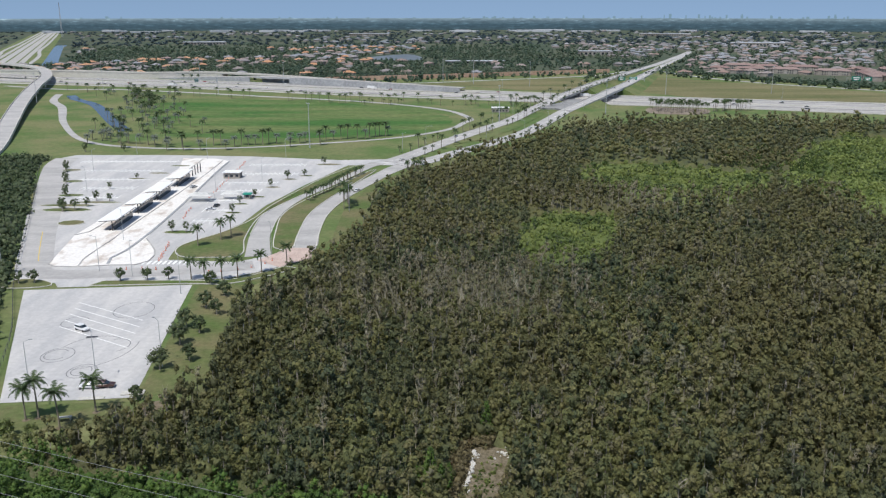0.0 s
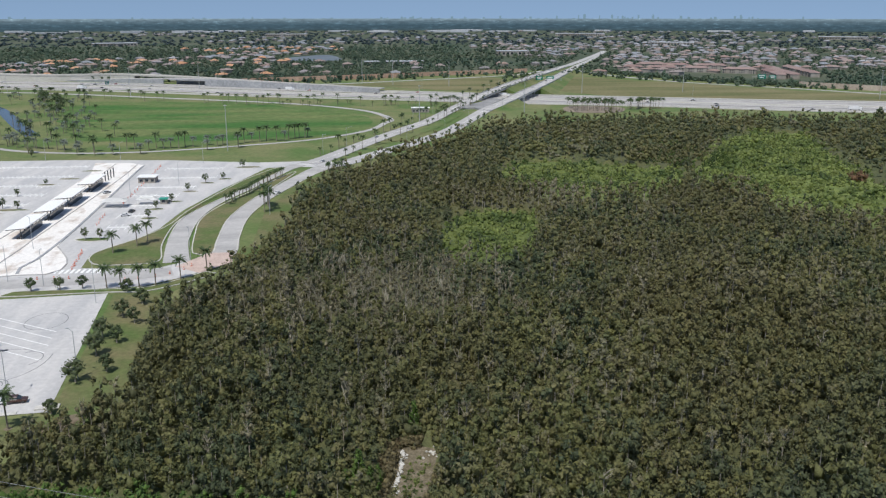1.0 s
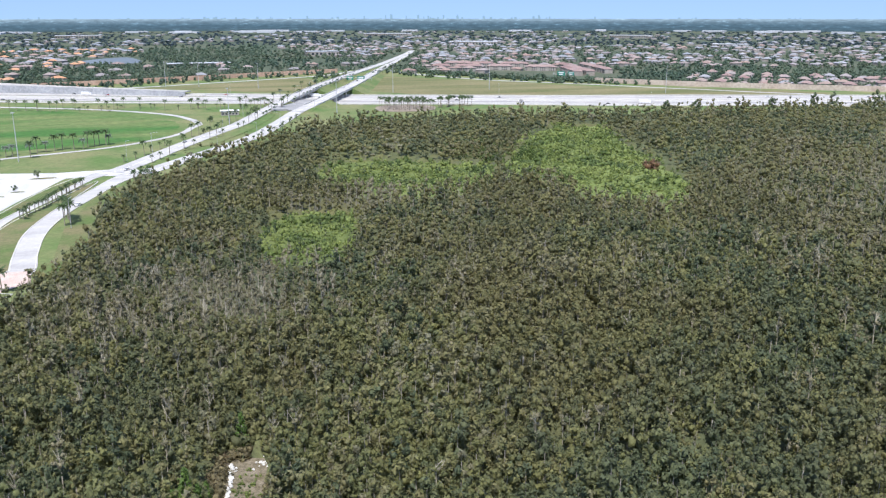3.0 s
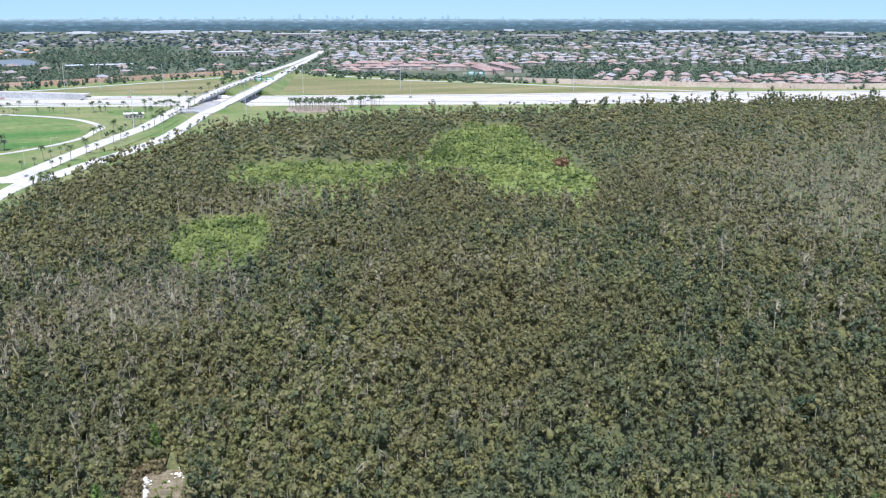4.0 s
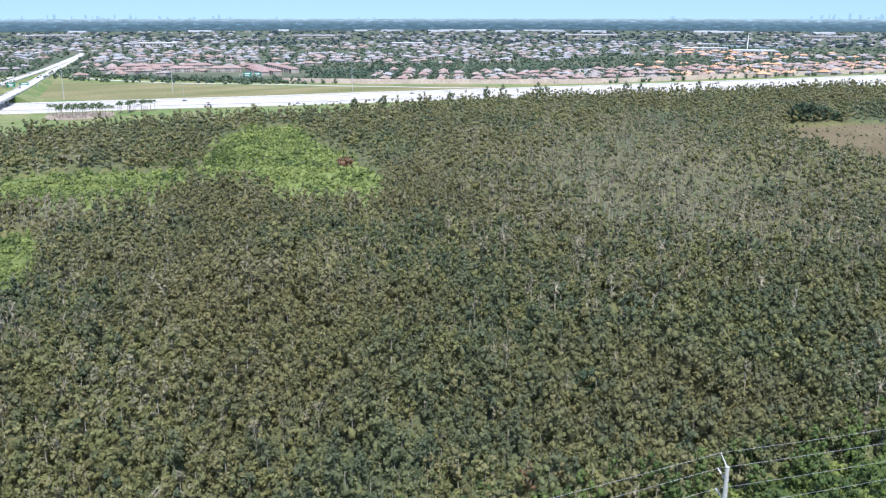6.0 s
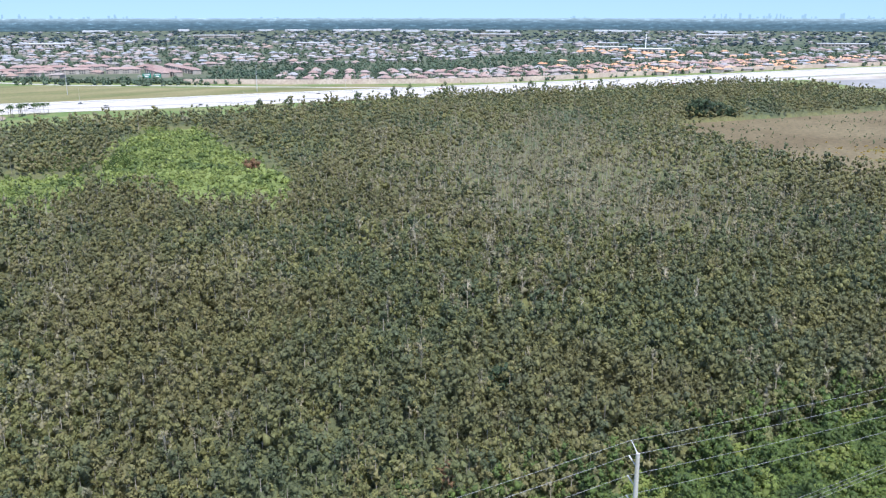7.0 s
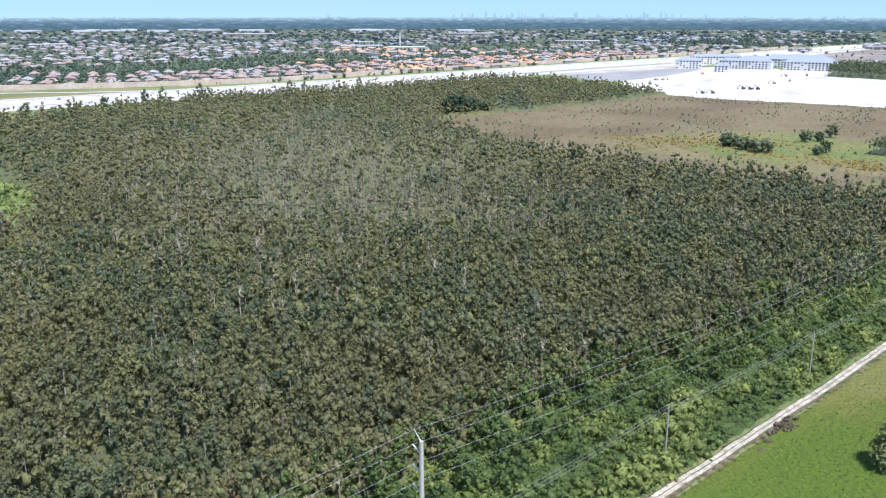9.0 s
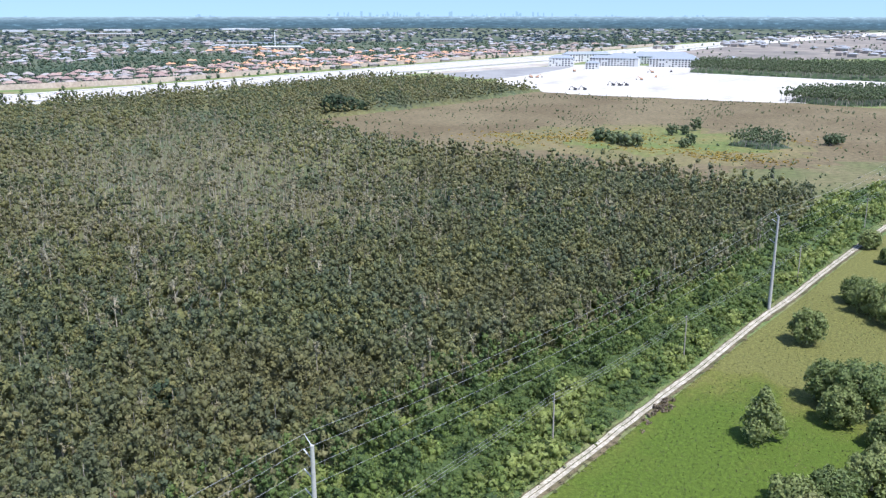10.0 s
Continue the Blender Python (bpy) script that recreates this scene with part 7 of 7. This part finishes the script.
def house_mesh(bmw, bmr, w, d_, h, m, wing=True):
    """Walls and hipped roof, with a wing."""
    def hip(w0, d0, cx, cy, z, rise):
        lo_ = [bmr.verts.new(m @ Vector((cx + sx * (w0 / 2 + 0.7), cy + sy * (d0 / 2 + 0.7), z))) for sx, sy in ((-1, -1), (1, -1), (1, 1), (-1, 1))]
        if w0 >= d0:
            k = (w0 - d0) / 2 + 0.3
            a_, b_ = bmr.verts.new(m @ Vector((cx - k, cy, z + rise))), bmr.verts.new(m @ Vector((cx + k, cy, z + rise)))
            fs = ((lo_[0], lo_[1], b_, a_), (lo_[1], lo_[2], b_), (lo_[2], lo_[3], a_, b_), (lo_[3], lo_[0], a_))
        else:
            k = (d0 - w0) / 2 + 0.3
            a_, b_ = bmr.verts.new(m @ Vector((cx, cy - k, z + rise))), bmr.verts.new(m @ Vector((cx, cy + k, z + rise)))
            fs = ((lo_[0], lo_[1], a_), (lo_[1], lo_[2], b_, a_), (lo_[2], lo_[3], b_), (lo_[3], lo_[0], a_, b_))
        for f in fs:
            bmr.faces.new(f)
        bmr.faces.new(lo_[::-1])
    box(bmw, -w / 2, w / 2, -d_ / 2, d_ / 2, 0, h, m)
    hip(w, d_, 0, 0, h, min(w, d_) * 0.26)
    if wing:
        box(bmw, w * 0.1, w * 0.45, -d_ / 2 - 5, -d_ / 2 + 1, 0, h - 0.4, m)
        hip(w * 0.35, 8, w * 0.275, -d_ / 2 - 1.2, h - 0.4, 2.0)


def make_house(w, d_, h, roof, label):
    e = empty("house", pose(0, 0, 0), label, "house", "suburban houses")
    bmw, bmr = bmesh.new(), bmesh.new()
    house_mesh(bmw, bmr, w, d_, h, Matrix())
    part("wall", bmw, STUCCO, e)
    part("roof", bmr, roof, e)
    for k in range(2):
        x = -w / 2 + 1.4 + k * 3.5
        for yy in (-d_ / 2,):
            for z in ((1.0,) if h < 4 else (4.0,)):
                bm = bmesh.new()
                box(bm, x, x + 1.5, yy - 0.06, yy + 0.06, z, z + 1.3)
                part("window", bm, GLASS, e)
    return e


HOUSES = [make_house(17, 12, 3.4, TILES, "stucco house with a hipped tile roof"), make_house(14, 12, 6.2, TILES, "two-storey stucco house with a tile roof"),
          make_house(16, 11, 3.4, ORANGE, "stucco house with an orange tile roof"), make_house(14, 12, 6.2, PINKTILES, "two-storey house with a rosy tile roof")]
placed = {}


def put_house(k, m):
    if k in placed:
        return copy_thing(HOUSES[k], m)
    placed[k] = 1
    HOUSES[k].matrix_basis = m
    return HOUSES[k]


rh = np.random.default_rng(21)
cells = {}


def try_spot(x, y, gap):
    i, j = int(x // 30), int(y // 30)
    for a_, b_ in [q for u in (-1, 0, 1) for w in (-1, 0, 1) for q in cells.get((i + u, j + w), ())]:
        if abs(a_ - x) < gap and abs(b_ - y) < gap:
            return False
    cells.setdefault((i, j), []).append((x, y))
    return True


# rows of houses behind the east wall, nearest streets
wall_line = smooth([(639, 985), (694, 940), (755, 892), (815, 852), (875, 818), (975, 788), (1085, 768), (1195, 740), (1318, 708), (1440, 668), (1570, 630), (1900, 528)], 21)
wn_ = normals2(wall_line)
n_things = 0
for row in range(7):
    for i in range(len(wall_line)):
        o = 16 + row * 34 + (row // 2) * 10 + rh.uniform(-3, 3)
        p = wall_line[i] + wn_[i] * o + rh.uniform(-2, 2, 2)
        if rh.uniform() < 0.10 or not try_spot(p[0], p[1], 15):
            continue
        dr = math.degrees(math.atan2(-wn_[i, 0], wn_[i, 1])) + (180 if row % 2 else 0)
        sector = math.degrees(math.atan2(-p[0], p[1]))
        orange = sector < -52 and rh.uniform() < 0.38
        k = 2 if orange else (int(rh.choice([0, 0, 1, 3])))
        if n_things < 260:
            put_house(k, pose(p[0], p[1], 0, 0, 0, dr + rh.uniform(-6, 6)))
            n_things += 1
# scattered houses north of the interchange
tries = 0
while n_things < 290 and tries < 900:
    tries += 1
    a, dd = radians(rh.uniform(-10, 24)), rh.uniform(1330, 1650)
    x, y = -math.sin(a) * dd, math.cos(a) * dd
    p = np.array([[x, y]])
    if far_side(p)[0] > 150 and beside(p, ART_L)[0] > 70 and not inside(p, [(-130, 1150), (-48, 1190), (60, 1250), (220, 1345), (170, 1060)])[0] and try_spot(x, y, 24):
        put_house(int(rh.choice([0, 0, 2, 1])), pose(x, y, 0, 0, 0, rh.uniform(0, 360)))
        n_things += 1

count = 2600
i = rng.integers(0, len(wall_line), count)
sx = wall_line[i] + wn_[i] * rng.uniform(4, 300, count)[:, None] + rng.uniform(-12, 12, (count, 2))
sx = sx[far_side(sx) > 92]
ga, gd = np.radians(rng.uniform(-6, 26, 3400)), rng.uniform(1230, 2300, 3400)
gp = np.stack([-np.sin(ga) * gd, np.cos(ga) * gd], 1)
gp = gp[(far_side(gp) > 120) & (beside(gp, ART_L) > 45) & ~inside(gp, [(-130, 1150), (-48, 1190), (60, 1250), (220, 1345), (170, 1060)]) & (beside(gp, [(-800, 1600), (-1000, 2140), (-1660, 3760)]) > 110) & ~inside(gp, [(-180, 1700), (-20, 1700), (-60, 2030), (-160, 1950)])]
sx = np.concatenate([sx, gp])
planted("garden_trees", COPSE, sx, rng.uniform(0.5, 1.15, len(sx)), np.clip(rng.normal(0.45, 0.25, len(sx)), 0, 1), (SUBLEAF,), "leafy garden trees between the houses", "trees")

# a broken belt of trees beyond the building site
bx = scatter([(2080, 560), (2900, 850), (3450, 780), (3600, 320), (2900, 170), (2700, 330), (2300, 470)], 27, jitter=0.9)
bx = bx[(beside(bx, EXPRESS) > 45) & (noise_at(bx, 0.006, 4.0) > -0.12)]
planted("far_trees", COPSE, bx, rng.uniform(1.2, 2.2, len(bx)), rng.uniform(0, 0.9, len(bx)), (SUBLEAF,), "hazy green trees beyond the building site", "trees", tall=np.full(len(bx), 0.6))

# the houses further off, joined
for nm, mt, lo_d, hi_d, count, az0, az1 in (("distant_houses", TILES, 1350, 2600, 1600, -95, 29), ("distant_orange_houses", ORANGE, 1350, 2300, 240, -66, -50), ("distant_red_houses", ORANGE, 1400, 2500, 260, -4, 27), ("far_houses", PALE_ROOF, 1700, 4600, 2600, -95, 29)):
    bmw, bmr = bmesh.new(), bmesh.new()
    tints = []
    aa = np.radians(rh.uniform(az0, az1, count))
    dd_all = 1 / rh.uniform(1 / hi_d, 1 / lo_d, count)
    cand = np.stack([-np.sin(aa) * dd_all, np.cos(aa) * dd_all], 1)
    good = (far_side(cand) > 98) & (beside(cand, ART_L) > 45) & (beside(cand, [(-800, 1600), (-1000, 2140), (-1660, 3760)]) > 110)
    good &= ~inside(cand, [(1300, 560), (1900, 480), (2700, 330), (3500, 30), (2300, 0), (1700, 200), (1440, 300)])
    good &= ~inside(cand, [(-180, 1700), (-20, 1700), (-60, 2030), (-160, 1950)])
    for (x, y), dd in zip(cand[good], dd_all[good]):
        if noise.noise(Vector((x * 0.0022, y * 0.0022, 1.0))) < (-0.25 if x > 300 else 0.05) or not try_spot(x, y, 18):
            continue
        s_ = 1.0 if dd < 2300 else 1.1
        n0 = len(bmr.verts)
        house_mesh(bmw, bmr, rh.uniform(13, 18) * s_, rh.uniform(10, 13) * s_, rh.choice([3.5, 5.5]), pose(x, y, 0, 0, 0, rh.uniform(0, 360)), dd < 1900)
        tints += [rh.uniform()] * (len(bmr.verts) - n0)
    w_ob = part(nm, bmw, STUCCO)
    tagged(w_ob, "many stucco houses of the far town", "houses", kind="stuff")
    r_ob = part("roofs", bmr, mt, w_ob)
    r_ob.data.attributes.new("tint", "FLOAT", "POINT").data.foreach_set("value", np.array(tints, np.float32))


def town_row(x0, y0, x1, y1, label):
    """A long two-storey terrace with a rosy hipped roof, gables and windows."""
    L = math.hypot(x1 - x0, y1 - y0)
    e = empty("terrace", pose((x0 + x1) / 2, (y0 + y1) / 2, 0, 0, 0, math.degrees(math.atan2(y1 - y0, x1 - x0))), label, "terrace", "rosy-roofed terraces")
    bmw, bmr = bmesh.new(), bmesh.new()
    house_mesh(bmw, bmr, L, 13, 6.6, Matrix(), False)
    for k in range(int(L / 14)):
        house_mesh(bmw, bmr, 6, 15.5, 7.2, pose(-L / 2 + 8 + k * 14, 0, 0), False)
    part("wall", bmw, STUCCO, e)
    part("roof", bmr, PINKTILES, e)
    for k in range(int(L / 3.4)):
        for z in (0.8, 4.0):
            bm = bmesh.new()
            box(bm, -L / 2 + 1 + k * 3.4, -L / 2 + 2.7 + k * 3.4, -6.62, -6.5, z, z + 1.8)
            part("window", bm, GLASS, e)
    return e


for x0, y0, x1, y1 in ((425, 1400, 452, 1386), (464, 1382, 500, 1366), (508, 1362, 546, 1344), (562, 1328, 606, 1304), (616, 1296, 606, 1250), (602, 1238, 590, 1190), (655, 1390, 642, 1330), (638, 1318, 625, 1260), (622, 1248, 610, 1190), (505, 1445, 545, 1428), (556, 1424, 600, 1405), (690, 1380, 676, 1310), (672, 1298, 656, 1220), (470, 1475, 515, 1455)):
    town_row(x0, y0, x1, y1, "white two-storey terrace under a rosy tile roof")
hx = scatter([(374, 1344), (382, 1354), (434, 1240), (486, 1150), (557, 1066), (550, 1058), (478, 1142), (425, 1232)], 4.0)
planted("hedge", BUSH, hx, rng.uniform(1.4, 2.2, len(hx)), rng.uniform(0, 0.3, len(hx)), (DARKLEAF,), "dark green clipped hedge along the ramp", "hedge")


def apartment_block(x0, y0, x1, y1, depth, storeys, label):
    """A four-storey block: pale bays, dark windows on each floor, a grey hipped roof."""
    L = math.hypot(x1 - x0, y1 - y0)
    e = empty("apartment_building", pose((x0 + x1) / 2, (y0 + y1) / 2, 0, 0, 0, math.degrees(math.atan2(y1 - y0, x1 - x0))), label, "apartment building", "apartment buildings")
    h = storeys * 3.3
    bmw, bmr = bmesh.new(), bmesh.new()
    house_mesh(bmw, bmr, L, depth, h, Matrix(), False)
    part("wall", bmw, plain("pale_grey_facade", (0.56, 0.56, 0.55), 0.8), e)
    part("roof", bmr, GREYROOF, e)
    n_ = int(L / 5.2)
    for k in range(n_):
        x = -L / 2 + 1.4 + k * 5.2
        for s_ in range(storeys):
            for yy in (depth / 2, -depth / 2):
                if rh.uniform() < 0.22:
                    continue
                bm = bmesh.new()
                box(bm, x, x + 2.6, yy - 0.1, yy + 0.1, s_ * 3.3 + 0.7, s_ * 3.3 + 2.7)
                part("window", bm, GLASS, e)
        if k % 4 == 1:
            bm = bmesh.new()
            box(bm, x - 0.9, x - 0.3, depth / 2, depth / 2 + 0.9, 0, h)
            part("bay", bm, GREYWALL, e)
    return e


apartment_block(1505, 245, 1508, 165, 18, 4, "new grey and white four-storey apartment block")
apartment_block(1500, 345, 1500, 262, 18, 4, "new grey and white four-storey apartment block")
apartment_block(1460, 408, 1472, 368, 18, 4, "new grey and white four-storey apartment block")
apartment_block(1580, 330, 1590, 180, 18, 4, "new grey and white four-storey apartment block")
apartment_block(1660, 300, 1670, 200, 18, 4, "new grey and white four-storey apartment block")
apartment_block(1600, 420, 1640, 340, 18, 4, "new grey and white four-storey apartment block")
apartment_block(1400, 330, 1403, 308, 14, 3, "new grey clubhouse of the apartments")


def big_shed(x, y, w, d_, h, turn, label):
    e = empty("warehouse", pose(x, y, 0, 0, 0, turn), label, "building", "large flat buildings")
    bm = bmesh.new()
    box(bm, -w / 2, w / 2, -d_ / 2, d_ / 2, 0, h)
    part("wall", bm, STUCCO, e)
    bm = bmesh.new()
    box(bm, -w / 2 - 0.5, w / 2 + 0.5, -d_ / 2 - 0.5, d_ / 2 + 0.5, h, h + 0.8)
    part("roof", bm, GREYWALL, e)
    for k in range(int(w / 9)):
        bm = bmesh.new()
        box(bm, -w / 2 + 2 + k * 9, -w / 2 + 7 + k * 9, -d_ / 2 - 0.15, -d_ / 2, h * 0.3, h * 0.75)
        part("window", bm, GLASS, e)
    return e


for x, y, w, d_, h, tn in ((330, 1930, 66, 30, 10, 0), (1850, 1330, 110, 40, 8, -50), (1800, 1160, 90, 60, 9, -55), (2100, 1500, 60, 30, 8, -50), (900, 2500, 120, 50, 9, -20), (1500, 2100, 90, 40, 8, -35), (2500, 1000, 130, 40, 8, -65), (60, 1640, 110, 24, 4, 3), (-700, 2600, 120, 50, 8, 20), (1700, 3000, 160, 50, 10, -30), (2600, 2400, 200, 60, 10, -45), (3100, 1700, 180, 60, 10, -55), (900, 3600, 200, 60, 10, -15), (-300, 3600, 160, 50, 10, 5)):
    big_shed(x, y, w, d_, h, tn, "large white flat-roofed building of the town")
bmw = bmesh.new()
for k in range(44):
    a, dd = radians(rh.choice([rh.normal(-40, 7), rh.normal(-52, 5), rh.normal(-8, 5), rh.normal(15, 6), rh.uniform(-95, 28)])), rh.uniform(4350, 4790)
    w, dp = rh.uniform(18, 70), rh.uniform(12, 30)
    box(bmw, -w, w, -dp, dp, 0, rh.uniform(6, 10), pose(-math.sin(a) * dd, math.cos(a) * dd, 0, 0, 0, math.degrees(a) + rh.uniform(-25, 25)))
# grey-blue instead of white walls: distance haze put into the colour
tagged(part("far_warehouses", bmw, GREYWALL), "flat warehouses far off among woods, greyed blue for haze", "warehouses", kind="stuff")
mast = empty("radio_mast", pose(1831, 1198, 0), "slim white mast beside large buildings", "mast")
bm = bmesh.new()
rod(bm, (0, 0, 0), (0, 0, 42), 1.2, 0.8, 8)
part("shaft", bm, WHITE, mast)
pyl = empty("radio_mast", pose(-1480, 3450, 0), "tall lattice radio mast far off beside the highway", "mast")
bm = bmesh.new()
for a in (0, 2.1, 4.2):
    rod(bm, (3 * math.cos(a), 3 * math.sin(a), 0), (0.8 * math.cos(a), 0.8 * math.sin(a), 130), 0.6, 0.4, 5)
part("shaft", bm, STEEL, pyl)


def digger(m, paint, label):
    e = empty("excavator", m, label, "excavator", "site machines")
    for sy in (-1.3, 1.3):
        bm = bmesh.new()
        box(bm, -2.2, 2.2, sy - 0.35, sy + 0.35, 0, 0.9)
        bmesh.ops.bevel(bm, geom=bm.edges[:], offset=0.2, segments=1, affect="EDGES")
        part("crawler", bm, DARK, e)
    bm = bmesh.new()
    box(bm, -2.2, 1.6, -1.4, 1.4, 0.95, 2.3)
    box(bm, 0.2, 1.7, -1.4, -0.2, 2.3, 3.3)
    part("body", bm, paint, e)
    bm = bmesh.new()
    rod(bm, (1.2, 0.3, 1.8), (4.5, 0.3, 5.0), 0.35, 0.25)
    rod(bm, (4.5, 0.3, 5.0), (6.8, 0.3, 1.6), 0.25, 0.18)
    part("boom", bm, paint, e)
    bm = bmesh.new()
    box(bm, 6.2, 7.4, -0.5, 1.1, 0.2, 1.6)
    part("bucket", bm, DARK, e)
    return e


g0 = digger(pose(1183, 355, 0.1, 0, 0, 40), ORANGE, "orange excavator on the white sand")
for x, y, a in ((1201, 205, 100), (1188, 348, -60), (1250, 194, 10), (1350, 215, 80), (1330, 330, 30)):
    copy_thing(g0, pose(x, y, 0.1, 0, 0, a))
g1 = digger(pose(1096, 222, 0.1, 0, 0, 80), DARK, "dark excavator on the white sand")
for x, y, a in ((1096, 214, 80), (1100, 206, 60), (1014, 250, 100), (1020, 240, 100), (1370, 190, 10)):
    copy_thing(g1, pose(x, y, 0.1, 0, 0, a))
patch("cleared_ground", [(1960, 420), (2700, 250), (3600, 40), (4300, -250), (2600, -350), (2000, -160), (1760, 100), (1720, 330)], 0.12, surface("cleared_land", (0.15, 0.14, 0.125), (0.25, 0.215, 0.185), 0.005, 0.02), "cleared tan land with new streets", "land", 0)
road("road_site", [(1420, 470), (1700, 400), (2300, 280), (3000, 120)], 14, 0.3, CONCRETE, "pale service road beside the apartments", 40)

bmw, bmr = bmesh.new(), bmesh.new()
tints = []
for p in scatter([(1960, 410), (2700, 245), (3500, 50), (4200, -230), (2600, -330), (2010, -150), (1770, 100), (1730, 320)], 34, rh):
    if noise.noise(Vector((p[0] * 0.004, p[1] * 0.004, 5.0))) > 0.22 and rh.uniform() < 0.5:
        n0 = len(bmr.verts)
        house_mesh(bmw, bmr, rh.uniform(14, 22), rh.uniform(11, 14), rh.choice([3.5, 6.5]), pose(p[0], p[1], 0, 0, 0, rh.choice([70, 160]) + rh.uniform(-5, 5)), False)
        tints += [rh.uniform()] * (len(bmr.verts) - n0)
w_ob = tagged(part("new_town_houses", bmw, STUCCO), "rows of new houses on cleared land", "houses", kind="stuff")
r_ob = part("roofs", bmr, PALE_ROOF, w_ob)
r_ob.data.attributes.new("tint", "FLOAT", "POINT").data.foreach_set("value", np.array(tints, np.float32))
cx = scatter([(1700, 430), (2700, 280), (4300, -200), (4200, -330), (2600, -400), (1950, -200), (1720, 100)], 30)
cx = cx[rng.uniform(0, 1, len(cx)) < 0.5 * np.clip(noise_at(cx, 0.004) + 0.25, 0, 1)]
planted("street_trees", COPSE, cx, rng.uniform(0.6, 1.3, len(cx)), rng.uniform(0, 1, len(cx)), (SUBLEAF,), "young trees among the new houses", "trees")

# skyline on the horizon: towers that glow, their haze set as the emission colour
rs = np.random.default_rng(2)
SKY = nodes_of("hazy_tower")[0]
nt = SKY.node_tree
em = nt.nodes.new("ShaderNodeEmission")
em.inputs[0].default_value, em.inputs[1].default_value = (0.19, 0.30, 0.39, 1), 1.0
nt.links.new(em.outputs[0], nt.nodes["Material Output"].inputs[0])
bm = bmesh.new()
for c_az, spread, count, top in ((-3, 2.0, 22, 82), (-10.5, 1.3, 14, 84), (-20, 4.2, 46, 92), (-52, 1.2, 12, 80), (-67.5, 5.0, 70, 98), (-81, 4, 16, 76), (-37, 3, 14, 74), (11, 6, 20, 78)):
    for k in range(count):
        a = radians(rs.normal(c_az, spread))
        w, z = rs.uniform(2.5, 7), 62 + 0.8 * (top - 62) * rs.uniform(0.1, 1) ** 2
        box(bm, -w, w, -4, 4, 30, z, Matrix.Translation((-math.sin(a) * 4870, math.cos(a) * 4870, 0)) @ Matrix.Rotation(a, 4, "Z"))
tagged(part("backdrop_skyline", bm, SKY), "pale hazy city towers along the horizon", "skyline", kind="structure")
